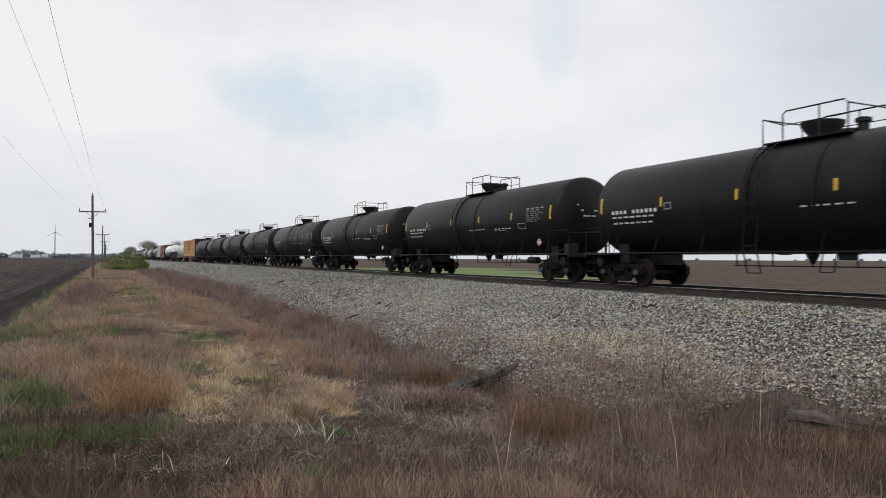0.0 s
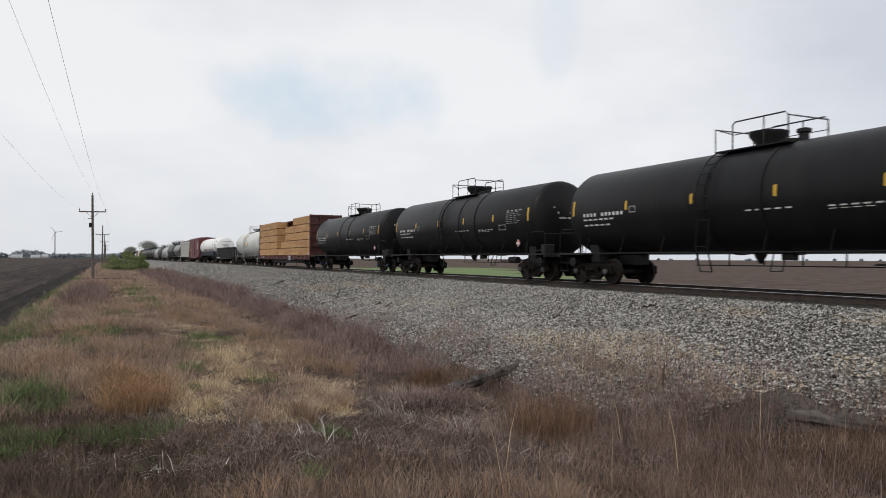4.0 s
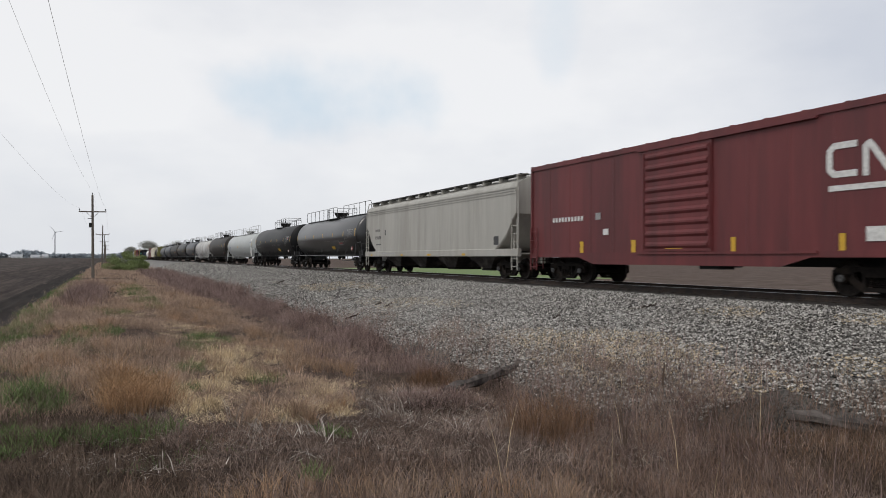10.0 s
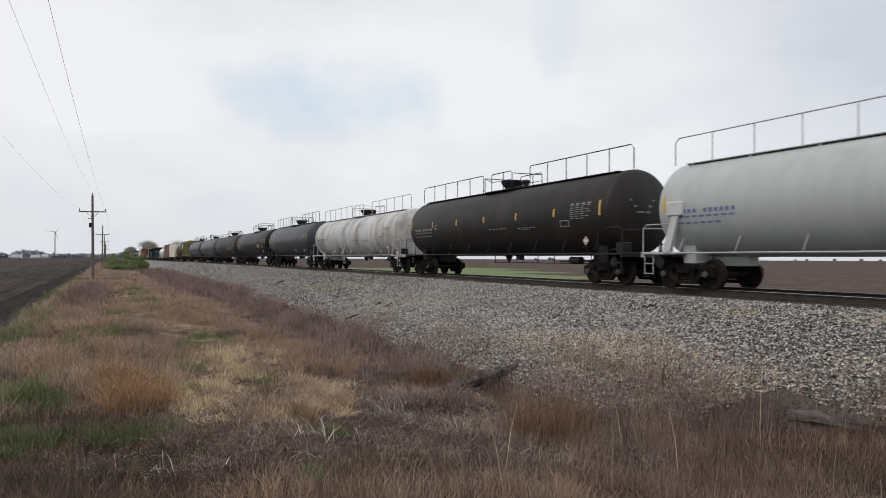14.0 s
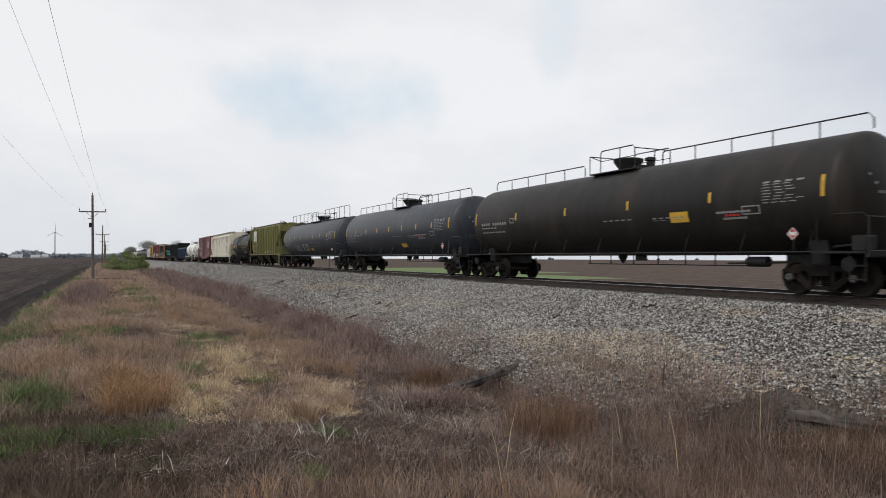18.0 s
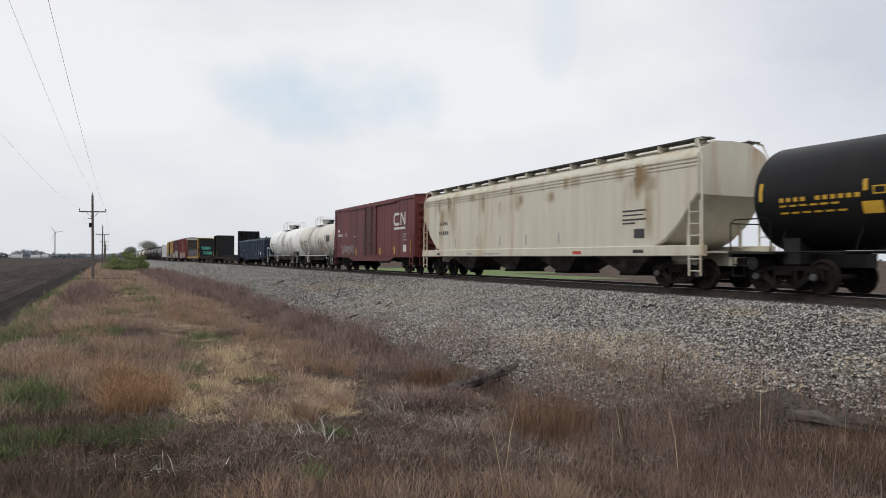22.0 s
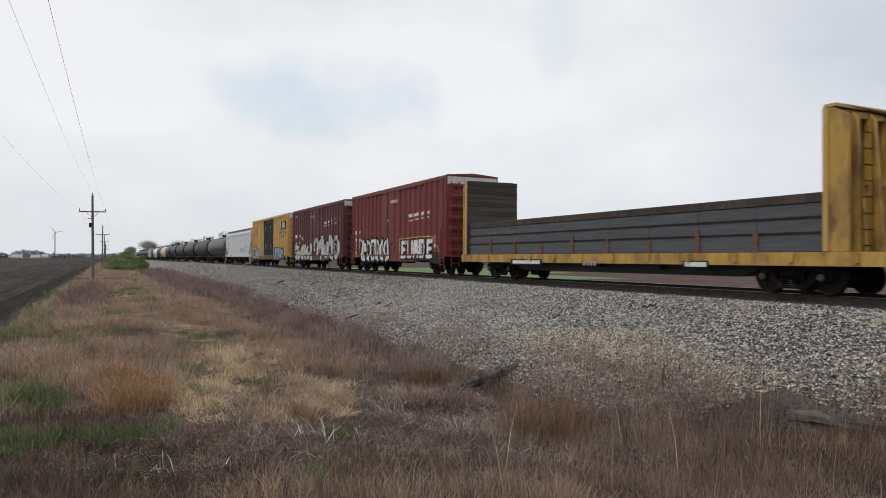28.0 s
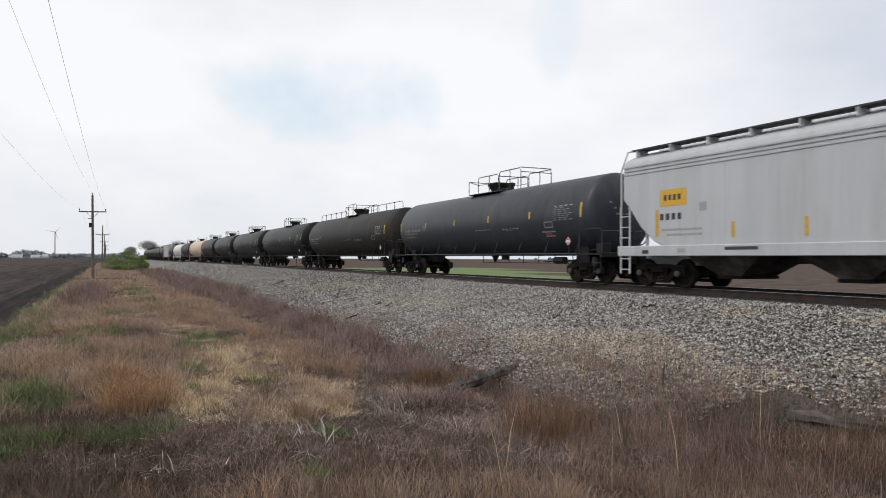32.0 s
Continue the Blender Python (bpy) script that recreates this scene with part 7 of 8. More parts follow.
grafteal = surf("teal_spray_paint", (0.08, 0.42, 0.36), (0.12, 0.50, 0.42), 4, 0.5)
logored = surf("red_emblem_paint", (0.50, 0.06, 0.04), (0.42, 0.06, 0.04), 8, 0.5)
logoblue = surf("blue_emblem_paint", (0.05, 0.07, 0.24), (0.06, 0.09, 0.3), 8, 0.5)
KINDS = {"white": white, "dim": dimwhite, "yellow": yellow, "dark": dark, "orange": orangep, "redp": redplac, "plate": grafblack, "yelp": signyel, "dk2": dark,
         "dim2": surf("grey_stencil", (0.20, 0.20, 0.20), (0.28, 0.28, 0.28), 10, 0.7)}


def ribbed_side(h, dw=1.55, floor=1.05, eave=5.2):
    """How far out a ribbed boxcar's side stands at each place."""
    def out(y, z):
        if z < floor + 0.1:
            return -1.556
        if abs(y) < dw - 0.18:
            return -1.606
        pitch = (h - dw - 0.32) / 8
        d = abs((abs(y) - dw - 0.2) / pitch % 1 - 0.5) * pitch
        return -1.5 - 0.09 * max(0.0, min(1.0, (0.095 - d) / 0.04))
    return out


def panel(car, y0, y1, z0, z1, material, out, lift=0.006, name="lettering", label=""):
    return part(name, ribbon(Build(), [(y1, (z0 + z1) / 2), (y0, (z0 + z1) / 2)], z1 - z0, out, lift), material, car, label)


def letter_bars(car, rows, out, lift=0.007):
    for y0, y1, z0, z1, kind in rows:
        w, t = y1 - y0, z1 - z0
        if kind == "logoC":
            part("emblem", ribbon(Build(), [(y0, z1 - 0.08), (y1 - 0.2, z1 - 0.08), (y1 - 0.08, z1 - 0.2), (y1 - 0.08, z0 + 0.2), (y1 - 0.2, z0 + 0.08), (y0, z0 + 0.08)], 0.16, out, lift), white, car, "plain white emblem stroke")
        elif kind == "logoN":
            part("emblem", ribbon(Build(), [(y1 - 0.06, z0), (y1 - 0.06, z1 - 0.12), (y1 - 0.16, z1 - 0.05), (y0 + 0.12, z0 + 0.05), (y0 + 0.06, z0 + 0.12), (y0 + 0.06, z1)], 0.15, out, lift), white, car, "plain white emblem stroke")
        elif kind == "sl":
            b = ribbon(Build(), [(y1 - 0.08, z0 + 0.03), (y0 - 0.06, z0 + 0.03)], 0.06, out, lift)
            part("emblem", ribbon(b, [(y1 - 0.1, z1 - 0.04), (y0, z1 + 0.02)], t * 0.6, out, lift), white, car, "plain slanted white bars")
        else:
            names = {"yellow": "reflective_stripe", "orange": "reflective_stripe", "yelp": "sign", "plate": "sign"}
            up = lift + (0.004 if kind in ("white", "dk2") else 0)
            if kind in ("dark", "white", "dim", "dim2", "dk2") and 0.17 < t < 0.3 and w > 0.45:
                n = max(2, round(w / (t * 0.95)))
                b = Build()
                for q in range(n):
                    ya = y1 - w * q / n
                    ribbon(b, [(ya, (z0 + z1) / 2), (ya - w / n * 0.62, (z0 + z1) / 2)], t * 0.82, out, up)
                tagged(part("lettering", b, KINDS[kind], car), kind="stuff")
            else:
                panel(car, y0, y1, z0, z1, KINDS[kind], out, up, names.get(kind, "lettering"))


def scrawl(car, y0, y1, z0, z1, material, out, n=6, width=0.05, seed=0, lift=0.010, label="", loops=2.2):
    """A tangle of sprayed loops."""
    rnd = random.Random(seed)
    b = Build()
    for k in range(n):
        cy, w = y1 - (y1 - y0) * (k + 0.5) / n, (y1 - y0) / n * rnd.uniform(0.5, 0.8)
        ph, ph2, t = rnd.uniform(0, 6), rnd.uniform(0, 6), (z1 - z0) * rnd.uniform(0.30, 0.48)
        pts = []
        for i in range(22):
            a = loops * 2 * math.pi * i / 21
            pts.append((cy + w * 0.7 * math.cos(a * 0.5 + ph) + 0.25 * w * math.sin(a * 1.3), (z0 + z1) / 2 + t * math.sin(a + ph2) * (0.7 + 0.3 * math.cos(a * 0.7))))
        ribbon(b, pts, width, out, lift)
    return part("graffiti", b, material, car, label)


STROKES = {"E": [[(1, 1), (0, 1), (0, 0), (1, 0)], [(0, 0.5), (0.8, 0.5)]], "U": [[(0, 1), (0, 0.15), (0.2, 0), (0.8, 0), (1, 0.15), (1, 1)]],
           "A": [[(0, 0), (0.4, 1), (0.6, 1), (1, 0)], [(0.2, 0.35), (0.8, 0.35)]], "D": [[(0, 0), (0, 1), (0.6, 1), (1, 0.7), (1, 0.3), (0.6, 0), (0, 0)]],
           "F": [[(0, 0), (0, 1), (1, 1)], [(0, 0.5), (0.8, 0.5)]], "R": [[(0, 0), (0, 1), (0.8, 1), (1, 0.75), (0.8, 0.5), (0, 0.5)], [(0.4, 0.5), (1, 0)]]}


def spray(car, strokes, width, material, out, lift, label="", name="graffiti", res=0.035):
    """Fat painted strokes, laid over a side's ribs and panels as one thin skin; strokes are lists of (y, z)."""
    pts = [p for st in strokes for p in st]
    m = width / 2 + res
    ys = np.arange(min(p[0] for p in pts) - m, max(p[0] for p in pts) + m, res)
    zs = np.arange(min(p[1] for p in pts) - m, max(p[1] for p in pts) + m, res)
    Y, Z = np.meshgrid(ys, zs, indexing="ij")
    best = np.full(Y.shape, 9.0)
    for st in strokes:
        for (ay, az), (by_, bz) in zip(st[:-1], st[1:]):
            dy, dz = by_ - ay, bz - az
            t = np.clip(((Y - ay) * dy + (Z - az) * dz) / max(1e-6, dy * dy + dz * dz), 0, 1)
            best = np.minimum(best, np.hypot(Y - ay - t * dy, Z - az - t * dz))
    inside = best + 0.012 * np.sin(Y * 23) * np.sin(Z * 19) < width / 2
    cell = inside[:-1, :-1] & inside[1:, 1:] & inside[1:, :-1] & inside[:-1, 1:]
    b, index = Build(), {}
    for i, j in np.argwhere(cell):
        q = []
        for c in ((i, j), (i + 1, j), (i + 1, j + 1), (i, j + 1)):
            if c not in index:
                index[c] = len(b.v)
                b.v.append((out(ys[c[0]], zs[c[1]]) - lift, ys[c[0]], zs[c[1]]))
            q.append(index[c])
        b.f.append(tuple(q))
    return part(name, b, material, car, label)


def letters(text, y0, y1, z0, z1, width, seed=5):
    """Strokes of block letters between y1 (first letter) and y0."""
    rnd, out, w = random.Random(seed), [], (y1 - y0) / len(text)
    for k, ch in enumerate(text):
        t = rnd.uniform(-0.04, 0.04)
        for st in STROKES[ch]:
            out.append([(y1 - k * w - width / 2 - 0.02 - p * (w - width - 0.06), z0 + width / 2 + t + q * (z1 - z0 - width)) for p, q in st])
    return out


def swirls(y0, y1, z0, z1, n, seed, turns=1.1):
    """Bent fat strokes side by side that spell nothing."""
    rnd, out = random.Random(seed), []
    for k in range(n):
        cy, w, t = y1 - (y1 - y0) * (k + 0.5) / n, (y1 - y0) / n * 0.36, (z1 - z0) * rnd.uniform(0.36, 0.46)
        ph, sg = rnd.uniform(0, 6.28), rnd.choice((-1, 1))
        out.append([(cy + w * math.cos(a * sg + ph) + 0.06 * math.sin(2.3 * a), (z0 + z1) / 2 + t * math.sin(a * sg + ph)) for a in (i * turns * 4.6 / 11 for i in range(12))])
        if rnd.random() < 0.6:
            out.append([(cy + rnd.uniform(-w, w), z0 + 0.1), (cy + rnd.uniform(-w, w), (z0 + z1) / 2), (cy + rnd.uniform(-w, w), z1 - 0.1)])
    return out


def tank_scrawl(car, y0, y1, z0, z1, R, cz, material, **more):
    return scrawl(car, y0, y1, z0, z1, material, lambda y, z: -math.sqrt(max(0.05, R * R - (z - cz) ** 2)), **more)


letter_bars(cn1, [(-6.06, -5.27, 2.93, 3.79, 'logoC'), (-6.98, -6.21, 2.91, 3.74, 'logoN'), (-6.96, -5.33, 2.6, 2.74, 'white'), (4.59, 4.8, 1.1, 1.57, 'yellow'), (1.71, 1.93, 1.1, 1.57, 'yellow'), (-2.47, -2.3, 1.1, 1.56, 'yellow'), (-5.76, -5.6, 1.1, 1.57, 'yellow'), (-7.95, -7.8, 1.1, 2.07, 'yellow'), (4.54, 6.58, 2.34, 2.55, 'white'), (3.58, 3.88, 2.35, 2.6, 'dim'), (3.14, 3.43, 1.78, 2.0, 'white'), (-7.63, -6.88, 2.13, 2.22, 'dim'), (-7.35, -6.88, 1.98, 2.07, 'dim'), (-7.63, -6.88, 1.82, 1.9, 'dim'), (-6.78, -6.28, 1.36, 1.71, 'white')], flat_side(-1.514))
panel(cn1, -0.45, 0.27, 1.25, 1.34, yellow, flat_side(-1.563), name="reflective_stripe")
letter_bars(gc, [(4.89, 5.61, 2.04, 2.23, 'white'), (4.98, 5.48, 1.43, 1.67, 'white'), (4.16, 4.67, 1.42, 1.66, 'white'), (-6.03, -5.67, 1.4, 1.75, 'dim'), (-6.66, -6.42, 1.93, 1.98, 'dim'), (-6.7, -6.42, 1.77, 1.82, 'dim'), (-6.66, -6.42, 1.62, 1.67, 'dim'), (4.8, 5.48, 1.12, 1.24, 'dim')], flat_side(-1.502))
pitch = (2 * gh - 0.16) / 17
for y, z1 in ((1.25, 1.63), (-1.98, 1.63), (-4.53, 2.13), (-7.6, 2.12)):
    y = -gh + 0.08 + (math.floor((y + gh - 0.08) / pitch) + 0.5) * pitch
    panel(gc, y - 0.075, y + 0.075, 1.17, z1, yellow, flat_side(-1.502), name="reflective_stripe")
part("emblem", ribbon(Build(), [(-0.42, 1.5), (-0.55, 1.4), (-0.75, 1.5), (-0.75, 1.9)], 0.09, flat_side(-1.502), 0.006), dimwhite, gc)
for y0 in (gh - 0.92,):
    panel(gc, y0, gh - 0.20, 1.08, 2.22, creamp, flat_side(-1.5), name="side_panel", label="cream painted end panel")
letter_bars(hop1, [(7.13, 8.05, 2.63, 2.82, 'dark'), (6.97, 8.05, 2.13, 2.38, 'dark'), (7.04, 7.95, 1.77, 1.83, 'dark'), (6.15, 6.33, 2.4, 2.72, 'dark'), (-8.2, -7.75, 1.55, 1.95, 'dark')], flat_side(-1.5))
letter_bars(hop1, [(8.52, 8.81, 1.07, 1.17, 'yellow'), (3.16, 3.51, 1.07, 1.16, 'yellow'), (-0.85, -0.39, 1.07, 1.17, 'yellow'), (-5.0, -4.6, 1.07, 1.17, 'yellow'), (4.5, 6.8, 1.2, 1.26, 'dim2')], flat_side(-1.551))
letter_bars(hgreen, [(4.02, 6.07, 2.66, 2.72, 'white'), (4.02, 6.07, 2.28, 2.34, 'white'), (4.02, 6.07, 1.7, 1.76, 'white'), (6.91, 7.03, 1.75, 2.4, 'yellow'), (3.78, 3.91, 1.58, 2.03, 'yellow'), (1.22, 1.33, 1.57, 2.03, 'yellow'), (3.38, 3.6, 2.39, 2.68, 'dim'), (-6.2, -5.9, 2.0, 2.3, 'white')], flat_side(-1.5))
ghh = SPEED * (22.335 - 21.588) / 2 - 0.25


def green_side(y, z):
    p = (2 * ghh - 1.9) / 16
    d = abs((y + ghh - 1.0) / p - round((y + ghh - 1.0) / p)) * p
    return -1.5 - 0.10 * max(0.0, min(1.0, (0.075 - d) / 0.03))


lobes = (((0.18, 0.88), (0.86, 0.88), (0.92, 0.78), (0.88, 0.64), (0.66, 0.57)), ((0.24, 0.86), (0.46, 0.62), (0.24, 0.36), (0.12, 0.14)), ((0.12, 0.14), (0.82, 0.14), (0.92, 0.26), (0.88, 0.42), (0.66, 0.50)), ((0.30, 0.26), (0.80, 0.28)), ((0.30, 0.78), (0.82, 0.76)))
spray(hgreen, [[(6.1 - 2.05 * u, 2.78 + 1.32 * v) for u, v in st] for st in lobes], 0.27, white, green_side, 0.006, "plain white two-lobed painted emblem", "emblem", 0.03)
scrawl(hgreen, -4.6, -0.5, 1.42, 1.75, grafgrey, flat_side(-1.5), 5, 0.07, 5, label="faded grey graffiti")
letter_bars(hcream, [(7.13, 8.16, 2.64, 2.85, 'dark'), (7.0, 8.23, 2.13, 2.37, 'dark'), (-7.84, -6.65, 2.53, 2.59, 'dark'), (-7.71, -6.65, 2.39, 2.44, 'dark'), (-7.84, -6.65, 2.23, 2.29, 'dark'), (-7.3, -6.65, 2.11, 2.17, 'dark'), (-7.76, -7.24, 1.62, 1.94, 'dark')] + [(y, y + 0.1, 1.5, 1.95, 'dim2') for y in (6.2, 3.9, 1.7, -0.5, -2.9)], flat_side(-1.5))
letter_bars(hcream, [(-7.76, -7.24, 1.13, 1.24, 'dark'), (1.64, 3.21, 1.12, 1.18, 'dim2'), (-4.37, -3.84, 1.1, 1.21, 'redp'), (4.4, 4.9, 1.1, 1.2, 'dim2'), (8.0, 8.4, 1.1, 1.2, 'dark')], flat_side(-1.551))
letter_bars(cn2, [(-5.37, -4.45, 2.93, 3.71, 'logoC'), (-6.34, -5.57, 2.94, 3.7, 'logoN'), (-6.34, -4.5, 2.68, 2.82, 'white'), (6.72, 7.12, 2.87, 3.08, 'white'), (5.96, 7.12, 2.52, 2.74, 'white'), (-6.55, -5.91, 2.33, 2.4, 'dim'), (-6.39, -5.91, 2.17, 2.24, 'dim'), (-6.55, -5.91, 1.99, 2.06, 'dim'), (-6.5, -5.99, 1.31, 1.73, 'white'), (2.73, 2.91, 1.1, 1.6, 'yellow'), (-2.13, -1.93, 1.1, 1.61, 'yellow'), (-4.66, -4.47, 1.18, 1.63, 'yellow'), (-7.2, -7.05, 1.16, 2.07, 'yellow'), (2.82, 3.37, 2.41, 2.5, 'dim'), (5.02, 5.32, 2.49, 2.8, 'dim')], flat_side(-1.514))
scrawl(cn2, 3.28, 6.28, 1.1, 2.02, grafgrey, flat_side(-1.514), 4, 0.07, 8, label="faint grey graffiti")
letter_bars(bg, [(5.48, 6.18, 2.12, 2.35, 'white'), (5.43, 6.08, 1.74, 1.99, 'white'), (4.52, 4.99, 1.74, 1.99, 'white'), (5.43, 6.39, 1.36, 1.43, 'dim'), (5.43, 6.39, 1.18, 1.25, 'dim'), (7.02, 7.75, 1.24, 1.4, 'orange'), (3.27, 3.84, 1.19, 1.31, 'orange'), (0.08, 0.58, 1.17, 1.28, 'orange'), (-3.16, -2.65, 1.17, 1.28, 'orange'), (-7.9, -7.1, 1.29, 1.42, 'orange'), (-5.26, -4.68, 1.68, 1.75, 'white'), (-5.21, -4.68, 1.54, 1.6, 'white'), (-5.16, -4.68, 1.37, 1.44, 'white'), (-5.16, -4.92, 1.22, 1.31, 'white'), (-6.27, -5.74, 1.25, 1.59, 'white')], flat_side(-1.502))
darkcover = surf("dark_steel_cover", (0.016, 0.020, 0.025), (0.028, 0.034, 0.040), 4, 0.6, spec=0.3)
for y0, y1, x0, x1 in ((-7.6, -4.4, -1.2, 1.2), (-3.6, 0.2, -1.1, 1.2), (1.0, 3.6, -1.2, 0.9), (4.2, 7.4, -1.1, 1.2)):
    part("steel_cover", Build().prism([(y0, 3.095), (y1, 3.095), (y1 - 0.2, 3.24), (y0 + 0.2, 3.24)], x0, x1), darkcover, bg, "low dark steel cover over the load")
    part("lifting_lug", Build().bev(x0 + 0.1, y0 + 0.4, 3.245, x0 + 0.16, y0 + 0.5, 3.42, 0.01), frameblk, bg)
letter_bars(flats[1], [(8.71, 9.3, 0.80, 0.93, 'yellow'), (6.63, 7.15, 0.80, 0.93, 'yellow'), (3.54, 4.03, 0.82, 0.95, 'yellow'), (1.17, 1.72, 0.82, 0.95, 'yellow'), (-2.0, -1.5, 0.82, 0.95, 'yellow'), (-5.2, -4.7, 0.82, 0.95, 'yellow'), (-8.4, -7.9, 0.82, 0.95, 'yellow'), (6.36, 6.56, 0.78, 0.97, 'dim'), (5.89, 6.15, 0.78, 0.97, 'dim'), (5.48, 5.73, 0.78, 0.97, 'dim'), (5.05, 5.32, 0.78, 0.97, 'dim'), (4.59, 4.86, 0.78, 0.97, 'dim'), (4.16, 4.41, 0.78, 0.97, 'dim')], flat_side(-1.492))
letter_bars(flats[0], [(y, y + 0.45, 0.84, 0.96, 'yellow') for y in (8.6, 5.6, 2.4, -0.6, -3.6, -6.6)] + [(7.2, 7.5, 0.8, 0.97, 'dim'), (6.7, 7.0, 0.8, 0.97, 'dim'), (-3.0, -2.6, 0.78, 0.98, 'dim')], flat_side(-1.492))
# teal tags on the inner face of the rear wall, seen head-on
hw = SPEED * (28.735 - 27.765) / 2 - 0.45
for k, (za, zb, sd) in enumerate(((2.45, 3.05, 3), (1.5, 2.15, 4))):
    b = Build()
    rnd = random.Random(sd)
    for q in range(4):
        cx = -0.9 + 0.42 * q + 0.3 * k
        pts = [(cx + 0.17 * math.cos(a * 0.5 + sd), (za + zb) / 2 + 0.3 * math.sin(a + q)) for a in (i * 0.6 for i in range(20))]
        ribbon(b, pts, 0.06, flat_side(0), 0)
    b.v = [(y, hw - 0.006, z) for x, y, z in b.v]
    part("graffiti", b, grafteal, flats[1], "teal sprayed graffiti")
letter_bars(yc, [(3.57, 6.08, 0.66, 0.90, 'plate'), (3.74, 5.89, 0.71, 0.85, 'white'), (-5.27, -4.22, 0.66, 0.88, 'plate'), (-5.18, -4.31, 0.70, 0.84, 'white'), (-0.01, 0.84, 0.66, 0.88, 'dim')], flat_side(-1.492))
hb = SPEED * (30.53 - 29.83) / 2
out1 = ribbed_side(hb)
letter_bars(bx1, [(-3.18, -2.56, 3.1, 3.42, 'sl'), (-4.1, -3.43, 3.15, 3.46, 'sl'), (-4.98, -4.37, 3.17, 3.48, 'sl'), (-5.63, -5.25, 3.19, 3.48, 'sl'), (-1.2, 0.0, 4.32, 4.54, 'white'), (6.75, 7.19, 2.6, 2.84, 'white'), (5.73, 6.32, 2.6, 2.84, 'white'), (6.84, 7.1, 2.08, 2.32, 'white'), (5.65, 6.4, 2.0, 2.28, 'white'), (6.75, 7.1, 1.55, 1.98, 'dim'), (5.81, 6.4, 1.58, 1.91, 'dim'), (6.66, 7.19, 1.0, 1.4, 'yellow'), (-5.7, -5.36, 1.99, 2.2, 'dim'), (-6.72, -6.18, 1.98, 2.2, 'dim'), (-6.69, -6.23, 1.49, 1.75, 'white'), (0.34, 0.57, 3.21, 3.4, 'dim')], out1)
word = letters("EUADE", -6.15, -1.5, 0.86, 2.0, 0.30)
spray(bx1, [[(-1.75, 1.0), (-6.0, 1.0)], [(-6.1, 1.1), (-7.15, 0.95)], [(-6.2, 0.85), (-6.9, 0.8)]], 0.42, grafblack, out1, 0.006, "black sprayed ground of graffiti letters")
spray(bx1, word, 0.46, grafblack, out1, 0.010, "black rim of graffiti letters")
spray(bx1, word, 0.27, grafwhite, out1, 0.015, "large white graffiti letters with a yellow rim", res=0.03)
spray(bx1, [[(-1.42, 0.85), (-1.42, 2.08), (-3.3, 2.12), (-4.6, 2.15), (-5.9, 2.12), (-6.5, 1.75), (-7.25, 0.95)]], 0.075, grafyel, out1, 0.012, res=0.025)
for y0, y1, sd in ((0.25, 3.1, 21), (2.9, 5.85, 27)):
    loops = swirls(y0, y1, 0.72, 2.2, 3, sd)
    spray(bx1, loops, 0.52, grafblack, out1, 0.008, "black rim of looping graffiti")
    spray(bx1, loops, 0.24, grafwhite, out1, 0.013, "black and white looping graffiti", res=0.03)
spray(bx1, swirls(0.4, 5.6, 0.85, 1.9, 6, 33, 0.7), 0.09, grafgrey, out1, 0.018, res=0.025)
out2 = ribbed_side(SPEED * (31.337 - 30.625) / 2)
letter_bars(bx2, [(6.04, 6.7, 2.76, 3.06, 'white'), (4.96, 5.58, 2.78, 3.06, 'white'), (5.98, 6.68, 2.15, 2.37, 'white'), (5.03, 5.63, 2.16, 2.39, 'white'), (5.98, 6.51, 1.18, 1.59, 'yellow'), (3.09, 3.46, 1.14, 1.36, 'yellow'), (0.85, 1.19, 1.29, 1.44, 'yellow'), (6.14, 6.7, 4.67, 4.82, 'dim'), (-0.09, 1.3, 4.36, 4.6, 'dim'), (4.11, 4.43, 2.53, 2.79, 'dim'), (-3.4, -2.8, 3.5, 3.8, 'sl'), (-4.3, -3.7, 3.55, 3.85, 'sl'), (-5.2, -4.6, 3.6, 3.9, 'sl'), (-6.0, -5.5, 3.62, 3.92, 'sl'), (-6.7, -6.2, 1.2, 1.6, 'yellow')], out2)
for lo, hi, y0, y1, n, sd in ((0.85, 2.05, 0.5, 7.2, 6, 31), (0.85, 2.65, -6.9, 0.1, 5, 36)):
    blocks = swirls(y0, y1, lo, hi, n, sd, 0.85)
    spray(bx2, blocks, 0.66, grafblack, out2, 0.008, "dark outline of graffiti letters")
    spray(bx2, blocks, 0.46, grafdim, out2, 0.013, "grey-white block graffiti along the whole side")
    spray(bx2, swirls(y0 + 0.3, y1 - 0.3, lo + 0.15, hi - 0.2, n + 1, sd + 2, 0.6), 0.10, grafblack, out2, 0.018, res=0.03)
    spray(bx2, swirls(y0 + 0.4, y1 - 0.5, lo + 0.25, hi - 0.5, n, sd + 4, 0.6), 0.14, grafgrey, out2, 0.021, res=0.03)
h3 = SPEED * (32.258 - 31.422) / 2
out3 = ribbed_side(h3, 2.45, 1.05, 5.12)
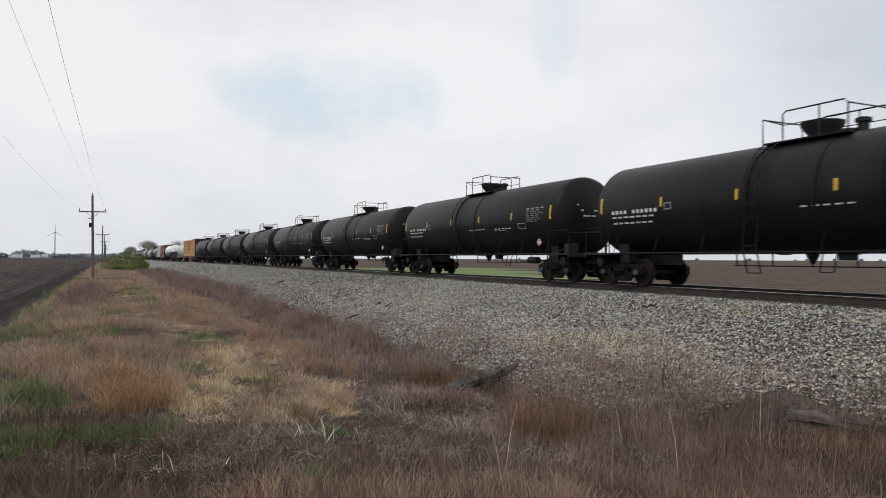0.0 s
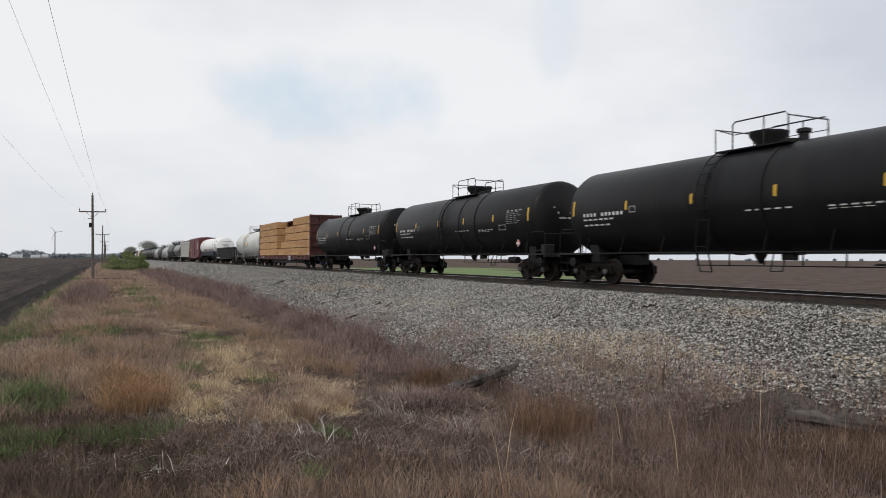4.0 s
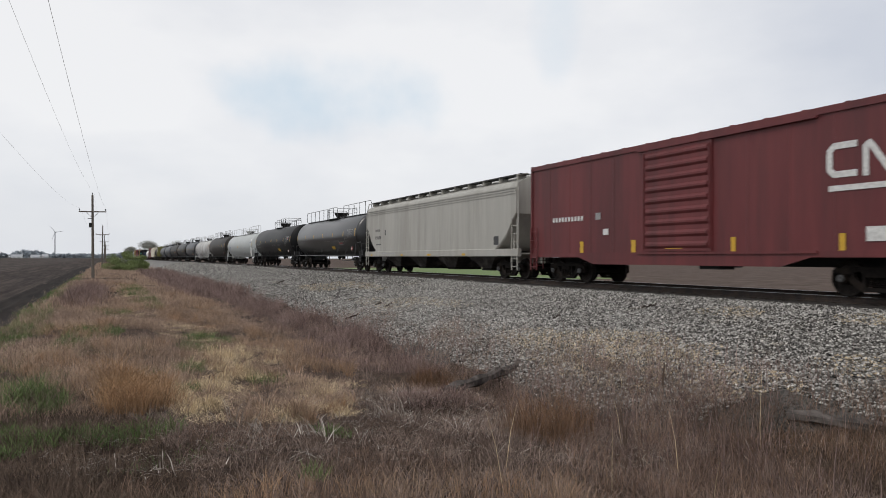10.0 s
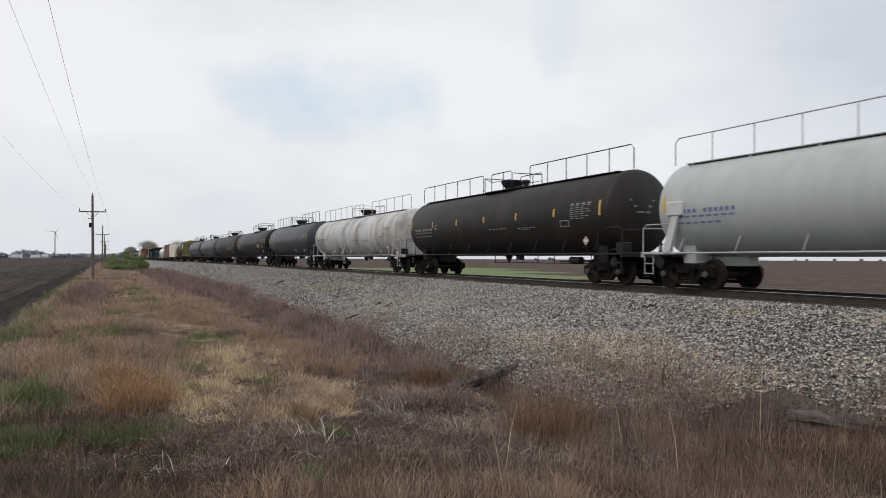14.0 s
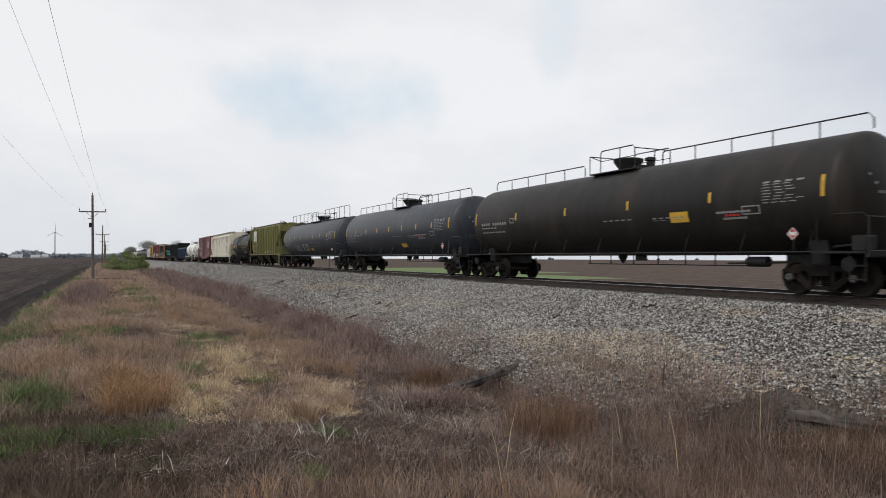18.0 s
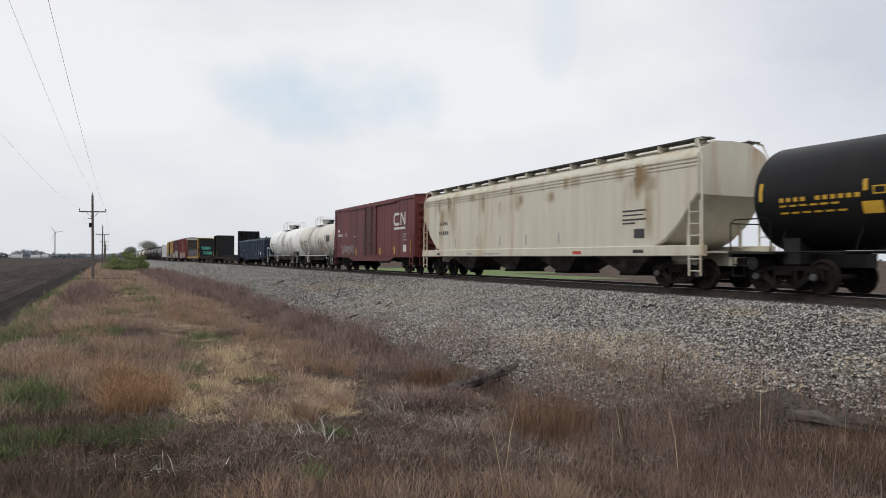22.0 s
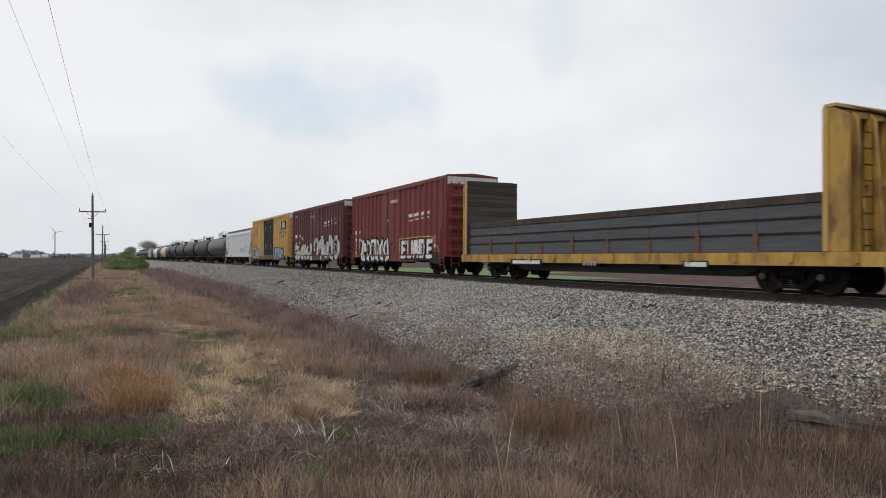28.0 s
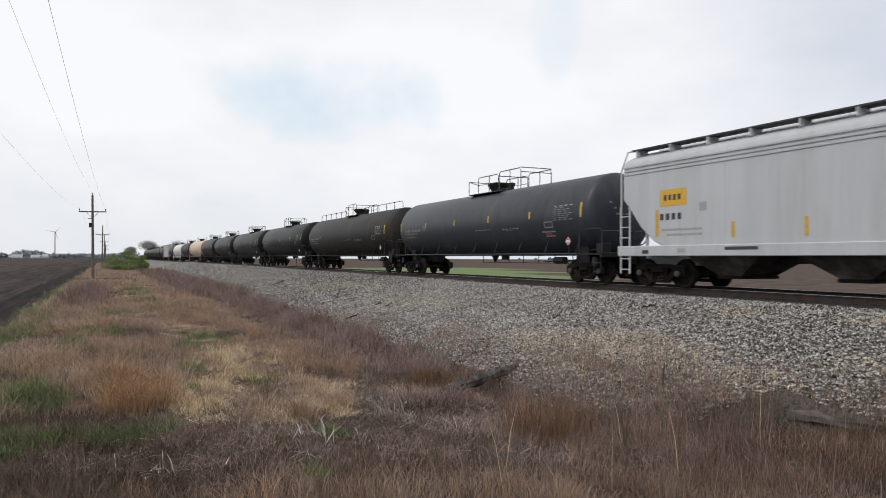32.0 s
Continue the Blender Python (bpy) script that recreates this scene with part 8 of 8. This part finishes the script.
letter_bars(bx3, [(-8.28, -5.87, 3.8, 4.62, 'plate'), (-6.63, -6.13, 3.98, 4.54, 'white'), (-7.28, -6.79, 3.94, 4.49, 'white'), (-8.05, -7.43, 3.92, 4.46, 'white'), (-8.71, -8.2, 1.28, 1.67, 'white'), (-8.86, -8.24, 1.1, 1.21, 'yelp'), (8.3, 8.84, 3.75, 3.82, 'dark'), (8.4, 8.8, 3.6, 3.66, 'dark'), (8.42, 8.66, 2.46, 2.66, 'dark'), (7.46, 7.88, 2.45, 2.64, 'dark'), (8.42, 8.75, 2.17, 2.37, 'dark'), (7.57, 7.96, 2.15, 2.36, 'dark'), (6.88, 7.19, 2.14, 2.34, 'dark'), (8.07, 8.78, 1.0, 1.19, 'yelp'), (5.57, 6.22, 4.01, 4.08, 'dark'), (5.69, 6.22, 3.84, 3.91, 'dark'), (-7.63, -6.21, 2.66, 2.86, 'dim2')], out3)
for y0, y1, mt in ((8.0, 6.45, logored), (6.45, 8.0, logored)):
    part("emblem", ribbon(Build(), [(y0, 3.40), ((y0 + y1) / 2, 3.95), (y1, 4.50)], 0.22, out3, 0.008), mt, bx3, "plain red and blue crossed bars")
    part("emblem", ribbon(Build(), [(y0 + (0.2 if y0 > y1 else -0.2), 3.40), ((y0 + y1) / 2 + (0.2 if y0 > y1 else -0.2), 3.95), (y1 + (0.2 if y0 > y1 else -0.2), 4.50)], 0.10, out3, 0.013), logoblue, bx3)
words(bx3, "Railcar Pooling", 0.48, on_side(-1.592, -7.05, 3.40), dark)
words(bx3, "Experts", 0.48, on_side(-1.592, -7.05, 3.02), dark)
for y0, y1, lo, hi, n, sd, full in ((5.2, 8.75, 0.85, 1.85, 5, 46, True), (-7.24, -2.94, 0.75, 1.95, 6, 41, True), (2.7, 4.7, 1.0, 2.2, 3, 43, False)):
    wild = swirls(y0, y1, lo, hi, n, sd, 0.8)
    if full:
        spray(bx3, wild, 0.46, grafblack, out3, 0.006, "dark rim of wild-style graffiti")
        spray(bx3, wild, 0.36, grafblue, out3, 0.010, "blue wild-style graffiti")
    spray(bx3, wild, 0.15, grafsky, out3, 0.014, "pale blue graffiti", res=0.03)
    spray(bx3, swirls(y0 + 0.2, y1 - 0.2, lo + 0.15, hi - 0.15, n, sd + 3, 0.5), 0.06, grafwhite if full else grafblue, out3, 0.017, res=0.022)
dside = flat_side(-1.604)
faded = surf("faded_grey_spray", (0.05, 0.05, 0.052), (0.10, 0.10, 0.10), 6, 0.6)
scrawl(bx3, 0.2, 2.2, 1.4, 3.3, faded, dside, 4, 0.04, 44, 0.004, "thin white graffiti on the black doors")
scrawl(bx3, -2.2, -0.2, 1.5, 3.0, faded, dside, 4, 0.04, 45, 0.004)
letter_bars(bx3, [(0.7, 1.7, 4.2, 4.3, 'dim'), (0.8, 1.6, 4.0, 4.08, 'dim'), (-1.6, -0.8, 4.2, 4.3, 'dim'), (0.9, 1.15, 1.9, 2.3, 'dim'), (-1.6, -1.35, 2.0, 2.3, 'dim')], dside)
letter_bars(hwhite, [(6.87, 8.01, 2.61, 3.14, 'yelp'), (7.03, 7.84, 2.77, 2.99, 'dk2'), (6.99, 8.01, 2.15, 2.4, 'dark'), (6.23, 7.96, 1.82, 1.89, 'dim2'), (6.23, 7.71, 1.66, 1.73, 'dim2'), (6.06, 6.35, 2.38, 2.65, 'dim2'), (8.07, 8.22, 1.64, 2.51, 'yellow'), (5.02, 5.14, 1.56, 2.01, 'yellow'), (2.69, 2.8, 1.54, 2.03, 'yellow'), (0.3, 0.42, 1.5, 2.0, 'dim2'), (-2.1, -1.98, 1.5, 2.0, 'dim2'), (-7.5, -6.4, 2.5, 2.56, 'dark'), (-7.4, -6.4, 2.36, 2.42, 'dark'), (-7.5, -6.4, 2.22, 2.28, 'dark'), (-7.5, -7.0, 1.6, 1.9, 'dark')], flat_side(-1.5))
letter_bars(hwhite, [(4.18, 5.34, 1.2, 1.29, 'dark'), (6.87, 7.2, 1.14, 1.26, 'dim2'), (8.5, 8.8, 1.1, 1.22, 'dark')], flat_side(-1.551))
scrawl(hwhite, -5.6, -2.4, 1.5, 2.3, grafgrey, flat_side(-1.5), 4, 0.10, 51, label="grey smudged graffiti")

# tanks: signs and scrawls
for tk, y0, y1, a0, a1, mt, R_, c_ in ((tk_long, -2.75, -1.89, -40, -30, signyel, 1.59, 2.64), (tk_sign, -5.54, -4.81, -20, -5, signyel, 1.59, 2.64), (tk_brown, -4.56, -3.79, -21, -9, signyel, 1.59, 2.64),
                                       (tk_blue, -3.08, -2.34, -44, -34, signyel, 1.59, 2.64), (tk_graf, -1.54, -0.71, -42, -32, signyel, 1.59, 2.64), (tk_short, 2.55, 3.05, -24, -12, signyel, 1.45, 2.62), (tk_black, -3.42, -2.56, -40, -28, signyel, 1.59, 2.64),
                                       (tk_white, -1.80, -1.22, -11, 1, signyel, 1.53, 2.70), (tk_dark, -2.4, -1.57, -41, -31, signyel, 1.59, 2.64), (tk_w1, -4.73, -3.7, -10, 11, dark, 1.36, 2.5)):
    part("sign", Build().patch(y0, y1, a0, a1, R_ + 0.010, c_), mt, tk)
# warning notices: lines of white lettering, the middle one red
for tk, y1, y0, a in ((tk_sign, -6.6, -8.05, -12), (tk_brown, -5.51, -7.05, -12), (tk_dark, -3.88, -5.89, -13), (tk_long, -3.78, -5.74, -17), (tk_black, -7.0, -8.1, 10), (tk_a, -6.0, -7.2, -22)):
    w = y1 - y0
    for a1, q0, q1, mt in ((a, 0.1, 0.9, dimwhite), (a - 3.4, 0.3, 0.66, redplac), (a - 6.8, 0.25, 0.8, dimwhite)):
        b, n = Build(), max(4, int((q1 - q0) * w / 0.12))
        for k in range(n):
            b.patch(y1 - w * (q0 + (q1 - q0) * (k + 0.82) / n), y1 - w * (q0 + (q1 - q0) * k / n), a1 - 2.2, a1, 1.598, 2.64, n=1)
        tagged(part("lettering", b, mt, tk), kind="stuff")
tube_side = lambda y, z: -math.sqrt(max(0.05, 1.59 ** 2 - (z - 2.64) ** 2))
for y0, y1, sd, mt in ((2.3, 4.5, 61, grafgrey), (-0.2, 1.8, 64, grafdim)):
    spray(tk_graf, swirls(y0, y1, 1.5, 2.2, 4, sd, 0.9), 0.10, mt, tube_side, 0.010, "white looping graffiti", res=0.025)
tank_scrawl(tk_black, 0.5, 4.0, 1.75, 2.25, 1.59, 2.64, surf("faint_grey_spray", (0.014, 0.014, 0.014), (0.022, 0.022, 0.022), 5, 0.6), n=5, width=0.05, seed=62, label="faint grey graffiti")
stain = soft("yellow_brown_spill_stain", (0.50, 0.38, 0.17), (0.56, 0.46, 0.26), 1.5, 1.0)
part("stain", Build().patch(-0.3, 1.5, -35, 80, 1.537, 2.70, n=14), stain, tk_white, "yellow-brown spill stain")
brownspill = soft("brown_spill_stain", (0.42, 0.31, 0.21), (0.52, 0.42, 0.32), 1.6, 0.9)
rusty = soft("rust_streak_stain", (0.20, 0.115, 0.065), (0.32, 0.21, 0.13), 1.8, 1.0, (1, 1, 0.15))
part("stain", Build().patch(0.8, 2.6, -40, 70, 1.366, 2.5, n=12), brownspill, tk_w1, "brown spill stain")
part("stain", Build().patch(-3.0, -1.0, -60, 10, 1.366, 2.5, n=12), brownspill, tk_w1, "brown spill stain")
part("stain", Build().patch(-5.05, -3.7, -60, 40, 1.366, 2.5, n=12), rusty, tk_w2, "dark brown rust stain at the front end")
part("stain", Build().patch(-2.2, -0.2, -30, 50, 1.366, 2.5, n=12), soft("grey_spill_stain", (0.50, 0.49, 0.47), (0.56, 0.55, 0.53), 1.2, 0.8), tk_w2, "grey streaks on a white tank")
for tk, ys in ((tk_w1, (4.3, 3.1, -4.2, -1.6)), (tk_w2, (-4.5, -3.2, 3.9, 2.2))):
    for y in ys:
        part("stain", Build().patch(y, y + 0.5, -62, 15, 1.366, 2.5, n=10), rusty, tk, "brown rust streak")
rnd = random.Random(17)
paler = soft("tan_rust_runs", (0.36, 0.235, 0.115), (0.45, 0.32, 0.18), 1.3, 0.62, (1, 1, 0.16))
for k in range(24):
    y, w = rnd.uniform(-8.6, 8.4), rnd.uniform(0.3, 1.1)
    z1 = rnd.choice((4.2, 4.2, 4.1, 3.7))
    panel(hcream, y - w / 2, y + w / 2, z1 - rnd.uniform(0.4, 1.2) * (2 if k % 5 == 0 else 1), z1, paler, flat_side(-1.527 if z1 > 3.8 else -1.507), 0.001 + 0.0008 * k, "stain", "tan rust run down a cream side")
for y in (-8.0, -6.9, 7.9):
    panel(hcream, y - 0.3, y + 0.3, 1.35, 3.6, paler, flat_side(-1.507), 0.03, "stain", "tan rust run down a cream side")
for e in (-1, 1):
    ye = e * (SPEED * (15.163 - 14.238) / 2 - 1.6)
    part("shoulder_plate", Build().bev(-1.62, ye - 0.34, 2.28, -1.50, ye + 0.34, 2.72, 0.03), greytank2, tk_pale, "pale grey reinforcing plate")
    part("bolster_strut", Build().prism([(ye - 0.12, 2.3), (ye + 0.16, 2.3), (ye + 0.42 * e + 0.16, 1.15), (ye + 0.42 * e - 0.16, 1.15)], -1.58, -1.46), greytank2, tk_pale, "slanting pale grey strut")
part("sign", Build().patch(-9.0, -8.2, 15, 27, 1.55, 2.54), white, tk_pale, "white data panel")
part("sign", Build().patch(0.6, 1.1, -12, -3, 1.55, 2.54), yellow, tk_pale)
# the cryogenic car's words and graffiti
cyl = lambda y, z: -math.sqrt(max(0.05, cR * cR - (z - ccz) ** 2))
for text, yy, a, size in (("DO NOT HUMP", -9.9, 27, 0.26), ("ETHYLENE", -9.0, 6, 0.26), ("REFRIGERATED", -9.0, -4, 0.26), ("LIQUID", -9.0, -14, 0.26), ("DO NOT HUMP", 9.6, 24, 0.26)):
    t = radians(a)
    n_, up = Vector((-math.cos(t), 0, math.sin(t))), Vector((math.sin(t), 0, math.cos(t)))
    p_ = Vector((0, yy, ccz)) + n_ * (cR + 0.012)
    m4 = Matrix(((0, up.x, n_.x, p_.x), (-1, up.y, n_.y, p_.y), (0, up.z, n_.z, p_.z), (0, 0, 0, 1)))
    words(cr, text, size, m4, dark)
words(cr, "DO NOT HUMP", 0.24, on_front(0.05, -cH - 0.004, ccz + 0.62), dark)
for k in range(3):
    part("lettering", Build().box(-0.55 + 0.1 * k, -cH - 0.008, ccz + 0.2 - 0.2 * k, 0.5, -cH - 0.004, ccz + 0.28 - 0.2 * k), KINDS["dim2"], cr)
for k, (a, b_, sd) in enumerate(((5.9, 3.6, 1), (3.2, 1.6, 2), (-0.6, -2.2, 3), (-2.8, -4.4, 4), (-4.9, -6.9, 5))):
    scrawl(cr, b_, a, 1.98, 2.55, grafblack if k % 2 else rustcap, cyl, 5, 0.045, 70 + sd, 0.008, "dark scribbled graffiti")
for y in (7.2, 5.2, 2.4, 0.6, -1.6, -4.2, -6.4):
    part("rust_stripe", Build().patch(y, y + 0.10, -28, -10, cR + 0.006, ccz), orangep if y < -3 else KINDS["dim2"], cr)
part("sign", Build().patch(0.9, 1.5, -36, -29, cR + 0.008, ccz), signyel, cr)


# ---------------------------------------------------------------- what moves


def motions():
    for ob, q, wheels in CARS:
        walk(ob, [(t, pose(TRACK, q - SPEED * t - 7.7, 0)) for t in (0, 8, 16, 24, 32)])
        # wheels turn while the car is near enough to show it
        t0, t1 = (q - 7.7 - 55) / SPEED, (q - 7.7 + 12) / SPEED
        f0, f1 = max(0, int(t0 * 30)), min(960, int(t1 * 30))
        for w, dy in wheels:
            rows = [(0, pose(0, dy, 0.457))] if f0 > 0 else []
            if f1 > f0:
                rows += [(f / 30, pose(0, dy, 0.457, 88 * (f - f0))) for f in range(f0, f1 + 1)]
            if f1 < 960 or f1 <= f0:
                rows.append((32, pose(0, dy, 0.457, 88 * max(0, f1 - f0))))
            walk(w, rows)
    walk(rotor, [(t * 0.5, pose(0, -4.2, 79.5, 0, 40 * t, 0)) for t in range(65)])


motions()
